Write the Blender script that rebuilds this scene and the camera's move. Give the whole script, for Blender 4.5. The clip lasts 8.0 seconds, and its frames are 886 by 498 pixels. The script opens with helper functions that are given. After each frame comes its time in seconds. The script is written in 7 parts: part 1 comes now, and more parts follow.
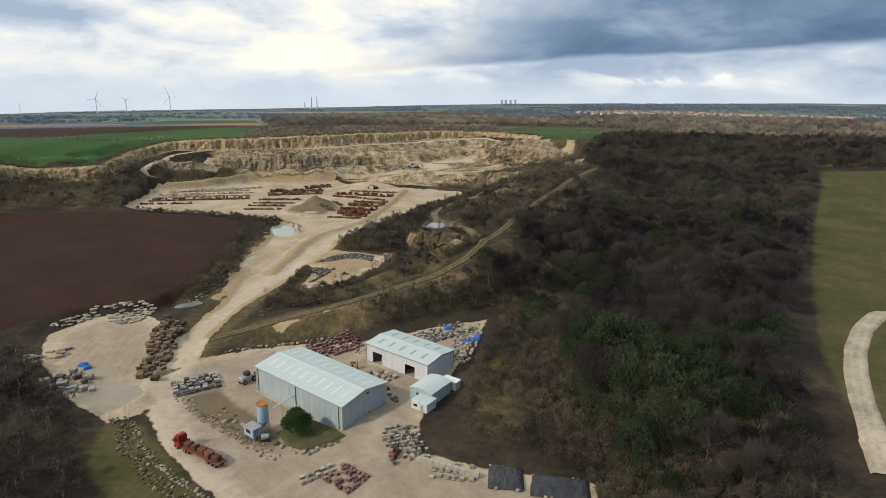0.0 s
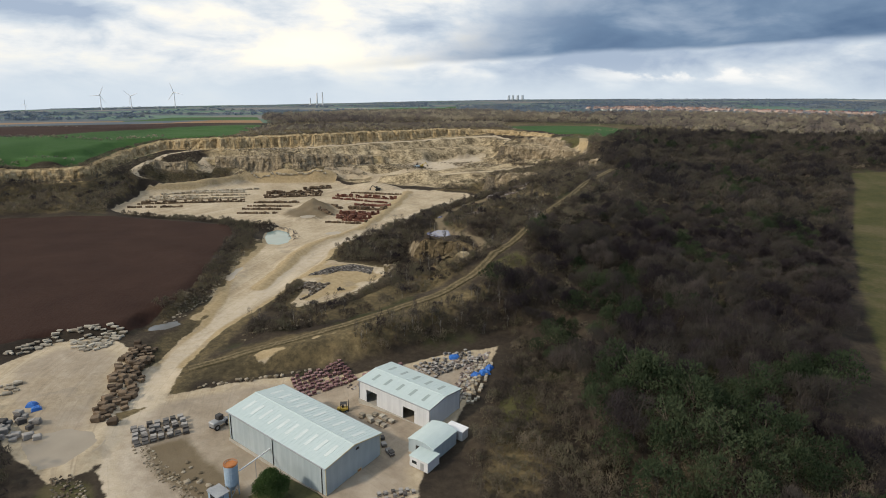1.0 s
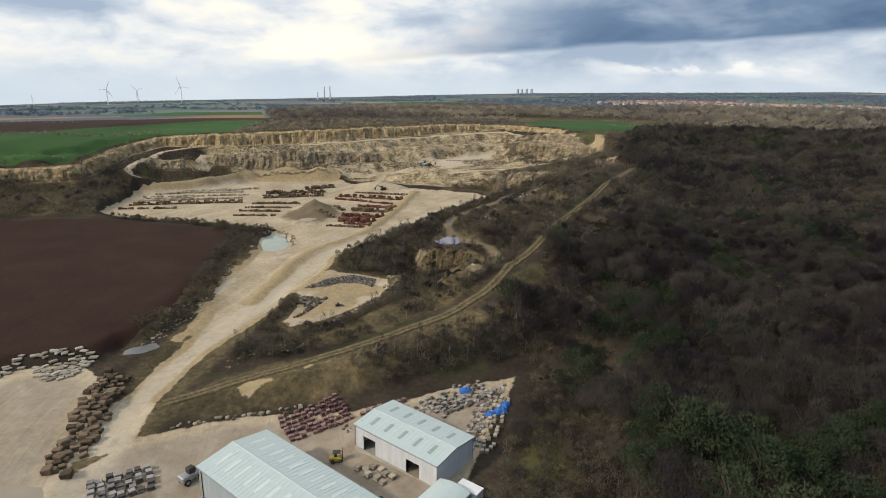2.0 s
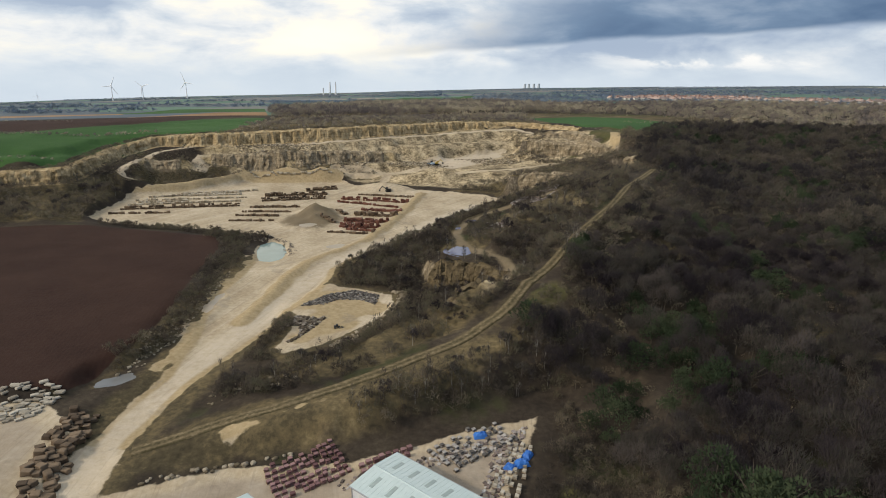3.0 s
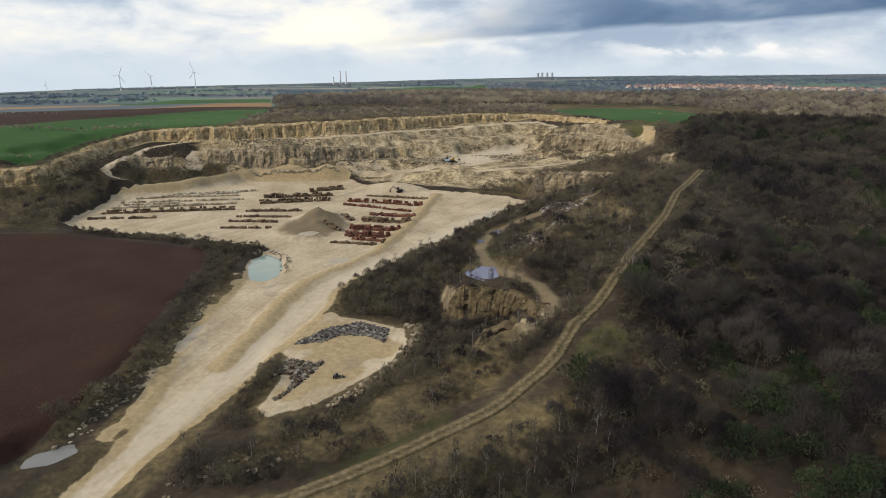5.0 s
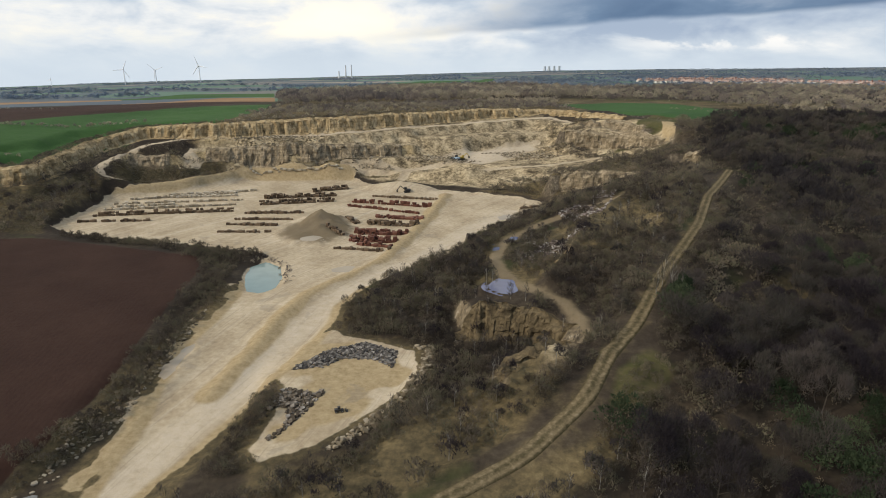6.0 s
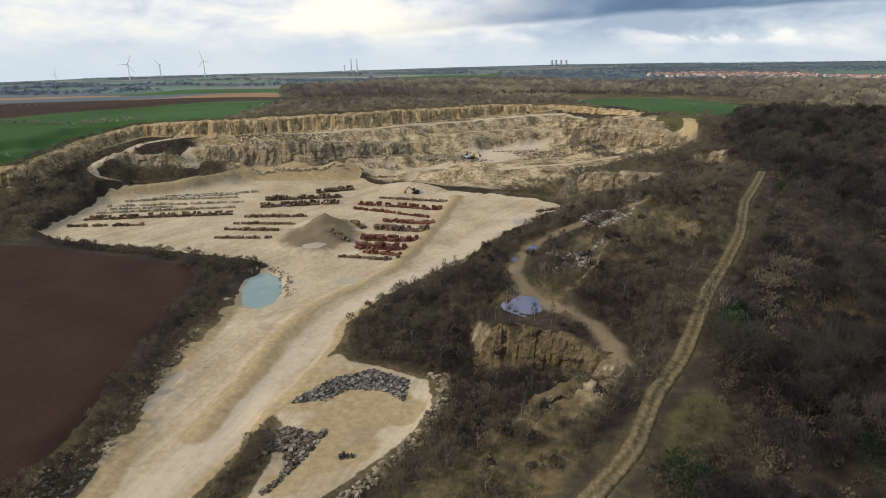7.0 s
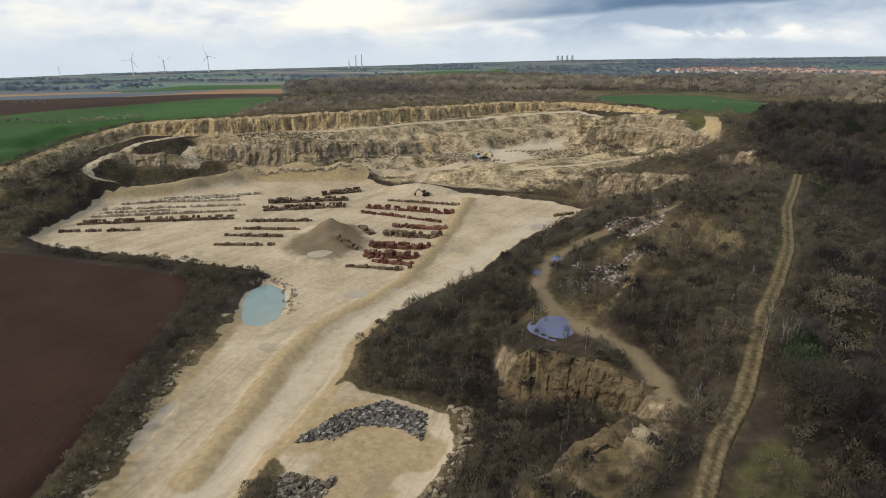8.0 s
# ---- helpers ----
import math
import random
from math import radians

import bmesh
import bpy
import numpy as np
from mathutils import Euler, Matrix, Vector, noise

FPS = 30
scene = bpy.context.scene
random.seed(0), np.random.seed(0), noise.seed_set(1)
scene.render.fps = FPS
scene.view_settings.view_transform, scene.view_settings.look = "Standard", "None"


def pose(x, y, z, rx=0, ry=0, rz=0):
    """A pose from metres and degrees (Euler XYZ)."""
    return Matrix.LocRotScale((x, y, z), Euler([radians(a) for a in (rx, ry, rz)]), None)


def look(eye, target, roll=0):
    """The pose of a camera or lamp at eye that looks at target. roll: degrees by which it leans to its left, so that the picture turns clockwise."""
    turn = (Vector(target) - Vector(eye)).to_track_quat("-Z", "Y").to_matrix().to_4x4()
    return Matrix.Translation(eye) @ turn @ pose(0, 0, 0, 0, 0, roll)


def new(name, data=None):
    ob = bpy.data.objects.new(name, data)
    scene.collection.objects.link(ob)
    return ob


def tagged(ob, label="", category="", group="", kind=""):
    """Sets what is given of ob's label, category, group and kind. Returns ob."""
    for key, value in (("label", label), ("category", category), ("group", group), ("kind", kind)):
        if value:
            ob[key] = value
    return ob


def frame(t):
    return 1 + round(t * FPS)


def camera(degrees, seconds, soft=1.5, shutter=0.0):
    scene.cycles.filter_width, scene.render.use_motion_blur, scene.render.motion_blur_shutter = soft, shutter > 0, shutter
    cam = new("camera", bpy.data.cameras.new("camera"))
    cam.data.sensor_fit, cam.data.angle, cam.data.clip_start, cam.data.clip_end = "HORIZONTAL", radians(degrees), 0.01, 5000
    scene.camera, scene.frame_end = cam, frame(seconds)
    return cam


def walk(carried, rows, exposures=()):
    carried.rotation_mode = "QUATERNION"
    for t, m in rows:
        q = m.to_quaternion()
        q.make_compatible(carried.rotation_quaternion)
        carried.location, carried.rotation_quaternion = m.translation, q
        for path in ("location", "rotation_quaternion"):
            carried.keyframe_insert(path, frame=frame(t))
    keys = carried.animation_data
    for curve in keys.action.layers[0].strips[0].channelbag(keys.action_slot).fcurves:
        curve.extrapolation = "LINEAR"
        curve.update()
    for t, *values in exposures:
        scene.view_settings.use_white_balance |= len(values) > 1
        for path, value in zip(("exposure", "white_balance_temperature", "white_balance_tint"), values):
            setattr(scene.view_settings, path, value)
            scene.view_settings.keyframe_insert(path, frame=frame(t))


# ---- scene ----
cam = camera(74.0, 8.0, soft=0.95)
PATH = [
    (0, (4.074, 1.565, 86.702), (4.028, 3.493, 86.172), 1.2),
    (0.5, (4.163, 15.305, 86.738), (4.107, 17.231, 86.202), 1.2),
    (1, (3.743, 28.322, 86.689), (3.675, 30.246, 86.145), 1.1),
    (1.5, (2.99, 40.724, 86.62), (2.909, 42.645, 86.065), 1.1),
    (3, (-0.3, 75.483, 86.968), (-0.415, 77.394, 86.389), 0.8),
    (3.5, (-1.876, 86.282, 87.0), (-2.0, 88.189, 86.411), 0.7),
    (4, (-3.374, 96.662, 86.747), (-3.507, 98.566, 86.15), 0.7),
    (4.5, (-5.172, 106.667, 86.391), (-5.313, 108.569, 85.787), 0.7),
    (6, (-11.381, 135.937, 85.35), (-11.548, 137.827, 84.719), 0.6),
    (6.5, (-13.538, 145.587, 85.212), (-13.714, 147.474, 84.573), 0.5),
    (7, (-16.204, 154.773, 85.033), (-16.388, 156.656, 84.384), 0.5),
    (7.5, (-19.054, 163.408, 84.846), (-19.246, 165.287, 84.189), 0.55),
    (8, (-22.113, 171.51, 84.552), (-22.31, 173.387, 83.89), 0.5),
]
walk(cam, [(t, look(eye, target, roll)) for t, eye, target, roll in PATH])
scene.view_settings.exposure = 0.16


# ---------------------------------------------------------------- world and sun
class Nodes:
    """A small builder for node trees."""

    def __init__(self, tree):
        self.tree = tree
        tree.nodes.clear()

    def add(self, kind, inputs=None, **settings):
        node = self.tree.nodes.new(kind)
        for key, value in settings.items():
            setattr(node, key, value)
        for key, value in (inputs or {}).items():
            if isinstance(value, bpy.types.NodeSocket):
                self.tree.links.new(value, node.inputs[key])
            else:
                node.inputs[key].default_value = value
        return node

    def math(self, op, a, b=0.0, clamp=False):
        return self.add("ShaderNodeMath", {0: a, 1: b}, operation=op, use_clamp=clamp).outputs[0]

    def ramp(self, value, stops, smooth=False):
        node = self.add("ShaderNodeValToRGB", {0: value})
        el = node.color_ramp.elements
        if smooth:
            node.color_ramp.interpolation = "EASE"
        while len(el) < len(stops):
            el.new(0.5)
        for e, (pos, col) in zip(el, stops):
            e.position = pos
            e.color = (*col, 1) if isinstance(col, tuple) else (col, col, col, 1)
        return node.outputs[0]

    def mix(self, fac, a, b, blend="MIX"):
        node = self.add("ShaderNodeMix", data_type="RGBA", blend_type=blend)
        for key, value in (("Factor", fac), ("A", a), ("B", b)):
            sock = [s for s in node.inputs if s.name == key and (s.type == "RGBA" if key != "Factor" else s.type == "VALUE")][0]
            if isinstance(value, bpy.types.NodeSocket):
                self.tree.links.new(value, sock)
            else:
                sock.default_value = value if key == "Factor" else (*value, 1)
        return [s for s in node.outputs if s.type == "RGBA"][0]

    def noise(self, vector, scale, detail=4.0, rough=0.55, distort=0.0):
        return self.add("ShaderNodeTexNoise", {"Vector": vector, "Scale": scale, "Detail": detail, "Roughness": rough, "Distortion": distort}).outputs[0]

    def span(self, value, lo, hi, smooth=True):
        return self.add("ShaderNodeMapRange", {"Value": value, "From Min": lo, "From Max": hi}, interpolation_type="SMOOTHSTEP" if smooth else "LINEAR", clamp=True).outputs[0]


SUN_ELEVATION, SUN_AZIMUTH = radians(34), radians(-118)   # azimuth from ahead (+y), to the right positive

world = bpy.data.worlds.new("overcast_sky")
scene.world = world
world.use_nodes = True
n = Nodes(world.node_tree)
direction = n.add("ShaderNodeTexCoord").outputs["Generated"]
sep = n.add("ShaderNodeSeparateXYZ", {0: direction})
dx, dy, dz = sep.outputs
azim = n.math("MULTIPLY", n.math("ARCTAN2", dx, dy), 57.2958)
elev = n.math("MULTIPLY", n.math("ARCSINE", dz), 57.2958)
polar = n.add("ShaderNodeCombineXYZ", {0: n.math("MULTIPLY", azim, 0.05), 1: n.math("MULTIPLY", elev, 0.13), 2: 5.3}).outputs[0]
broad, middle, wisps = n.noise(polar, 0.9, 3, 0.5, 0.5), n.noise(polar, 2.4, 6, 0.55, 0.25), n.noise(polar, 7.0, 5, 0.6, 0.2)


def swing(value, much):
    return n.math("MULTIPLY", n.math("SUBTRACT", value, 0.5), much)


glow = n.math("MULTIPLY", n.math("MULTIPLY", n.span(azim, -34.0, -17.0), n.span(azim, 8.0, -9.0)), n.span(elev, -0.2, 2.6))
tone = n.math("ADD", n.math("ADD", n.math("SUBTRACT", 0.46, n.math("MULTIPLY", n.span(azim, -4.0, 10.0), 0.10)), swing(broad, 1.1)), n.math("ADD", swing(middle, 1.15), n.math("ADD", swing(wisps, 0.22), n.math("MULTIPLY", glow, 0.24))))
cloud = n.ramp(tone, [(0.18, (0.36, 0.44, 0.56)), (0.38, (0.54, 0.61, 0.69)), (0.54, (0.77, 0.79, 0.80)), (0.70, (0.97, 0.92, 0.80)), (0.88, (1.05, 0.99, 0.83))])
# the dark bank: its underside climbs to the right
under = n.math("ADD", n.math("MULTIPLY", azim, 0.06), 1.75)
over = n.math("ADD", elev, n.math("ADD", swing(broad, 1.6), swing(middle, 1.3)))
flank = n.math("ADD", n.math("SUBTRACT", azim, n.math("MULTIPLY", elev, 2.0)), n.math("ADD", swing(broad, 16.0), swing(middle, 14.0)))
bank = n.math("MULTIPLY", n.span(n.math("SUBTRACT", over, under), -0.1, 0.5), n.span(flank, -16.0, 0.0))
shade = n.math("ADD", n.math("MULTIPLY", middle, 0.6), n.math("ADD", n.math("MULTIPLY", broad, 0.5), n.math("MULTIPLY", n.span(azim, 34.0, -4.0), 0.14)))
dark = n.ramp(shade, [(0.40, (0.075, 0.135, 0.24)), (0.60, (0.145, 0.225, 0.345)), (0.80, (0.36, 0.44, 0.55))])
cloud = n.mix(n.math("MULTIPLY", bank, 0.94), cloud, dark)
heaps = n.math("MULTIPLY", n.span(middle, 0.58, 0.66), n.math("MULTIPLY", n.span(azim, 8.0, 16.0), n.math("MULTIPLY", n.span(elev, 0.2, 0.9), n.span(elev, 3.0, 2.0))))
cloud = n.mix(n.math("MULTIPLY", heaps, 0.8), cloud, (1.0, 0.96, 0.90))
haze = n.span(elev, 2.4, -1.4)
cloud = n.mix(n.math("MULTIPLY", haze, 0.88), cloud, (0.60, 0.675, 0.745))
sky = n.add("ShaderNodeTexSky", sky_type="NISHITA", sun_disc=False, sun_elevation=SUN_ELEVATION, sun_rotation=SUN_AZIMUTH, air_density=1.3, dust_density=2.0)
clear = n.add("ShaderNodeBackground", {"Color": sky.outputs[0], "Strength": 0.09})
cover = n.add("ShaderNodeBackground", {"Color": cloud, "Strength": 1.0})
gaps = n.span(n.math("ADD", broad, n.math("MULTIPLY", haze, 0.3)), 0.20, 0.29)
both = n.add("ShaderNodeMixShader", {0: gaps, 1: clear.outputs[0], 2: cover.outputs[0]})
n.add("ShaderNodeOutputWorld", {0: both.outputs[0]})

sun_data = bpy.data.lights.new("sun", "SUN")
sun_data.energy, sun_data.angle, sun_data.color = 2.2, radians(5), (1.0, 0.885, 0.725)
sun = new("sun", sun_data)
sun.matrix_world = look((0, 0, 400), (math.sin(SUN_AZIMUTH + math.pi) * 300, math.cos(SUN_AZIMUTH + math.pi) * 300, 400 - 300 * math.tan(SUN_ELEVATION)))


# ---------------------------------------------------------------- materials
def material(name):
    mat = bpy.data.materials.new(name)
    mat.use_nodes = True
    return mat, Nodes(mat.node_tree)


def finish(n, colour, rough=0.9, bump=None, strength=0.4, distance=0.2, metallic=0.0, specular=0.3):
    values = {"Base Color": colour, "Roughness": rough, "Metallic": metallic, "Specular IOR Level": specular}
    if bump is not None:
        values["Normal"] = n.add("ShaderNodeBump", {"Height": bump, "Strength": strength, "Distance": distance}).outputs[0]
    if isinstance(colour, tuple):
        values["Base Color"] = (*colour, 1)
    shader = n.add("ShaderNodeBsdfPrincipled", values)
    n.add("ShaderNodeOutputMaterial", {0: shader.outputs[0]})


def plain(name, low, high, scale=2.0, rough=0.85, metallic=0.0, by_object=0.0, bump=0.2, specular=0.3):
    """A surface that wavers between two colours at two scales."""
    mat, n = material(name)
    where = n.add("ShaderNodeNewGeometry").outputs["Position"]
    coarse, fine = n.noise(where, scale * 0.22, 3), n.noise(where, scale, 6, 0.65)
    value = n.math("ADD", n.math("MULTIPLY", coarse, 0.5), n.math("MULTIPLY", fine, 0.5))
    if by_object:
        own = n.add("ShaderNodeObjectInfo").outputs["Random"]
        value = n.math("ADD", value, n.math("MULTIPLY", n.math("SUBTRACT", own, 0.5), by_object))
    finish(n, n.ramp(value, [(0.3, low), (0.7, high)]), rough, fine, bump, 0.1, metallic, specular)
    return mat


def swing_of(n, value, much):
    return n.math("MULTIPLY", n.math("SUBTRACT", value, 0.5), much)


def ground_material():
    mat, n = material("ground")
    where = n.add("ShaderNodeNewGeometry").outputs["Position"]
    up = n.add("ShaderNodeSeparateXYZ", {0: n.add("ShaderNodeNewGeometry").outputs["Normal"]}).outputs[2]

    def zone(name, jitter=0.55, soft=0.10):
        raw = n.add("ShaderNodeAttribute", attribute_name=name).outputs["Fac"]
        return n.span(n.math("ADD", raw, n.math("MULTIPLY", n.math("SUBTRACT", rag, 0.5), jitter)), 0.5 - soft, 0.5 + soft)

    rag = n.noise(where, 0.16, 7, 0.62)
    patch, grain, fine, wide = n.noise(where, 0.05, 5, 0.6), n.noise(where, 0.6, 6, 0.65), n.noise(where, 2.6, 5, 0.7), n.noise(where, 0.012, 3, 0.5)
    # winter scrub: dead grass, bramble, leaf litter, moss
    scrub = n.ramp(n.math("ADD", n.math("MULTIPLY", patch, 0.6), n.math("MULTIPLY", grain, 0.4)),
                   [(0.32, (0.021, 0.017, 0.013)), (0.46, (0.036, 0.028, 0.021)), (0.56, (0.056, 0.044, 0.031)), (0.70, (0.095, 0.076, 0.053))])
    moss = n.span(n.noise(where, 0.03, 5, 0.6), 0.56, 0.68)
    scrub = n.mix(n.math("MULTIPLY", moss, 0.6), scrub, (0.045, 0.056, 0.018))
    # crushed limestone with wheel-worn pale lanes and damp patches
    stone = n.ramp(n.math("ADD", n.math("MULTIPLY", patch, 0.55), n.math("MULTIPLY", grain, 0.45)),
                   [(0.30, (0.275, 0.212, 0.137)), (0.47, (0.425, 0.345, 0.235)), (0.60, (0.525, 0.437, 0.312)), (0.75, (0.64, 0.555, 0.425))])
    sand = n.span(n.add("ShaderNodeAttribute", attribute_name="sand").outputs["Fac"], 0.3, 0.7)
    way = n.add("ShaderNodeCombineXYZ", {0: n.add("ShaderNodeAttribute", attribute_name="road_u").outputs["Fac"], 1: n.math("MULTIPLY", n.add("ShaderNodeAttribute", attribute_name="road_v").outputs["Fac"], 0.035)}).outputs[0]
    wheel, ruts = n.noise(way, 0.22, 5, 0.62, 0.35), n.noise(way, 1.3, 3, 0.5, 0.5)
    stone = n.mix(n.math("MULTIPLY", n.span(wheel, 0.50, 0.72), 0.35), stone, (0.56, 0.49, 0.39))
    stone = n.mix(n.math("MULTIPLY", n.span(wheel, 0.48, 0.30), 0.35), stone, (0.27, 0.215, 0.15))
    stone = n.mix(n.math("MULTIPLY", n.span(ruts, 0.56, 0.66), 0.34), stone, (0.23, 0.185, 0.135))
    stone = n.mix(n.math("MULTIPLY", n.span(fine, 0.55, 0.75), 0.35), stone, (0.22, 0.18, 0.13))
    yard = n.span(n.math("ADD", n.add("ShaderNodeAttribute", attribute_name="trodden").outputs["Fac"], swing_of(n, patch, 0.6)), 0.35, 0.75)
    stone = n.mix(n.math("MULTIPLY", yard, 0.66), stone, n.ramp(n.noise(where, 0.14, 6, 0.68, 0.5), [(0.34, (0.20, 0.163, 0.128)), (0.52, (0.285, 0.237, 0.19)), (0.68, (0.37, 0.318, 0.262))]))
    pale = n.math("MULTIPLY", zone("lane", 0.9, 0.3), n.ramp(n.noise(where, 0.35, 6, 0.7), [(0.35, 0.35), (0.6, 1.0)]))
    stone = n.mix(n.math("MULTIPLY", pale, 0.6), stone, (0.56, 0.485, 0.385))
    stone = n.mix(sand, stone, n.ramp(grain, [(0.3, (0.28, 0.21, 0.115)), (0.7, (0.44, 0.345, 0.205))]))
    damp = n.span(n.noise(where, 0.085, 5, 0.6, 0.4), 0.60, 0.66)
    stone = n.mix(n.math("MULTIPLY", damp, 0.38), stone, (0.25, 0.215, 0.17))
    # quarried rock on the steep faces: ochre top beds, grey below, stained in vertical streaks
    tall = n.add("ShaderNodeMapping", {"Vector": where, "Scale": (1.0, 1.0, 0.14)}).outputs[0]
    streak, beds = n.noise(tall, 0.33, 6, 0.7, 0.6), n.noise(n.add("ShaderNodeMapping", {"Vector": where, "Scale": (0.1, 0.1, 1.6)}).outputs[0], 0.6, 4, 0.6)
    rock = n.ramp(n.math("ADD", n.math("MULTIPLY", streak, 0.75), n.math("MULTIPLY", beds, 0.25)),
                  [(0.30, (0.075, 0.058, 0.036)), (0.42, (0.24, 0.18, 0.098)), (0.53, (0.49, 0.375, 0.205)), (0.68, (0.66, 0.55, 0.375))])
    cells = n.add("ShaderNodeTexVoronoi", {"Vector": n.add("ShaderNodeMapping", {"Vector": where, "Scale": (0.55, 0.55, 0.16)}).outputs[0], "Scale": 1.0}, feature="DISTANCE_TO_EDGE").outputs["Distance"]
    rock = n.mix(n.math("MULTIPLY", n.span(cells, 0.07, 0.0), 0.3), rock, (0.055, 0.042, 0.028))
    # long-abandoned faces: dark, lichened, with pale fallen slabs
    old = n.ramp(n.math("ADD", n.math("MULTIPLY", streak, 0.6), n.math("MULTIPLY", grain, 0.4)), [(0.32, (0.040, 0.034, 0.028)), (0.46, (0.095, 0.078, 0.058)), (0.56, (0.17, 0.14, 0.10)), (0.68, (0.44, 0.39, 0.31))])
    rock = n.mix(n.add("ShaderNodeAttribute", attribute_name="grey_rock").outputs["Fac"], rock, old)
    # ploughed soil and winter crops
    furrow = n.add("ShaderNodeTexWave", {"Vector": n.add("ShaderNodeMapping", {"Vector": where, "Rotation": (0, 0, radians(-14))}).outputs[0], "Scale": 0.22, "Distortion": 1.5, "Detail": 2.0}, bands_direction="X").outputs["Fac"]
    soil = n.ramp(n.math("ADD", n.math("MULTIPLY", patch, 0.5), n.math("ADD", n.math("MULTIPLY", grain, 0.35), n.math("MULTIPLY", furrow, 0.05))),
                  [(0.3, (0.028, 0.0135, 0.0098)), (0.7, (0.056, 0.030, 0.021))])
    crop = n.ramp(n.math("ADD", n.math("MULTIPLY", wide, 0.55), n.math("MULTIPLY", grain, 0.45)), [(0.3, (0.030, 0.074, 0.022)), (0.7, (0.060, 0.125, 0.036))])
    meadow = n.ramp(n.math("ADD", n.math("MULTIPLY", patch, 0.6), n.math("MULTIPLY", grain, 0.4)), [(0.3, (0.042, 0.046, 0.018)), (0.48, (0.072, 0.070, 0.027)), (0.6, (0.105, 0.088, 0.046)), (0.74, (0.15, 0.12, 0.07))])
    tan = n.ramp(n.math("ADD", n.math("MULTIPLY", wide, 0.5), n.math("MULTIPLY", grain, 0.5)), [(0.3, (0.22, 0.125, 0.065)), (0.7, (0.36, 0.24, 0.13))])
    # the plain beyond: fields and bare woods in patchwork, haze tinted into the colours
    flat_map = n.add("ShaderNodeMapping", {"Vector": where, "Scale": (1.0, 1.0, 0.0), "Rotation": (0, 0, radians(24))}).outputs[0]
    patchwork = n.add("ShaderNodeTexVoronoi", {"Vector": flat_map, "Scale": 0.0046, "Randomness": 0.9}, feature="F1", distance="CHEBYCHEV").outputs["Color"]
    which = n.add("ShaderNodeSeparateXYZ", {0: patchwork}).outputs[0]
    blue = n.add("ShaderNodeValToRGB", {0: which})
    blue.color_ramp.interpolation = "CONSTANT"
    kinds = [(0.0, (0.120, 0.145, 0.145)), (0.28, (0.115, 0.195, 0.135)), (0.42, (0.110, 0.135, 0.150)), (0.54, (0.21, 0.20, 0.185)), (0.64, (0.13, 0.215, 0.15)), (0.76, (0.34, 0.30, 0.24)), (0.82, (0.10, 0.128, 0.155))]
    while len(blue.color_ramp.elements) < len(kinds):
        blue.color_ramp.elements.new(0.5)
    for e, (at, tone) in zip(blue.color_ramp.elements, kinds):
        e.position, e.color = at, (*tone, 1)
    # blue-grey of the haze laid over every patch
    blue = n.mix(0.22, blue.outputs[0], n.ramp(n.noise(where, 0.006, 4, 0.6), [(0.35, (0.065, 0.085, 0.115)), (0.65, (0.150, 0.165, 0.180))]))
    bracken = n.ramp(n.math("ADD", n.math("MULTIPLY", patch, 0.5), n.math("MULTIPLY", grain, 0.5)), [(0.30, (0.036, 0.030, 0.018)), (0.46, (0.080, 0.064, 0.036)), (0.58, (0.150, 0.115, 0.060)), (0.72, (0.25, 0.197, 0.11))])
    scree = n.ramp(n.math("ADD", n.math("MULTIPLY", n.noise(where, 0.11, 6, 0.68), 0.6), n.math("MULTIPLY", grain, 0.4)), [(0.37, (0.062, 0.048, 0.029)), (0.46, (0.19, 0.150, 0.093)), (0.54, (0.40, 0.320, 0.200)), (0.65, (0.62, 0.515, 0.345))])
    colour = scrub
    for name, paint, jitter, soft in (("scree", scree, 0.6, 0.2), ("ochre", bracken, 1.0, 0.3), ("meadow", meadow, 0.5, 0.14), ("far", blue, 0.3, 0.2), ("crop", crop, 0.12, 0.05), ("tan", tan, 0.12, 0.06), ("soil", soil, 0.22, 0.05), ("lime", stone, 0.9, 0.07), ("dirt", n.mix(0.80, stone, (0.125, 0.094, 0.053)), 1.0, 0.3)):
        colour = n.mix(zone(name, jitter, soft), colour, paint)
    steep = n.math("MULTIPLY", n.span(n.math("ADD", up, n.math("MULTIPLY", n.math("SUBTRACT", fine, 0.5), 0.3)), 0.90, 0.74), n.add("ShaderNodeAttribute", attribute_name="face").outputs["Fac"])
    colour = n.mix(steep, colour, rock)
    height = n.math("ADD", n.math("MULTIPLY", grain, 0.7), n.math("ADD", n.math("MULTIPLY", fine, 0.3), n.math("MULTIPLY", n.math("MULTIPLY", steep, streak), 2.0)))
    finish(n, colour, 0.95, height, 0.55, 0.5, specular=0.15)
    return mat


GROUND = ground_material()


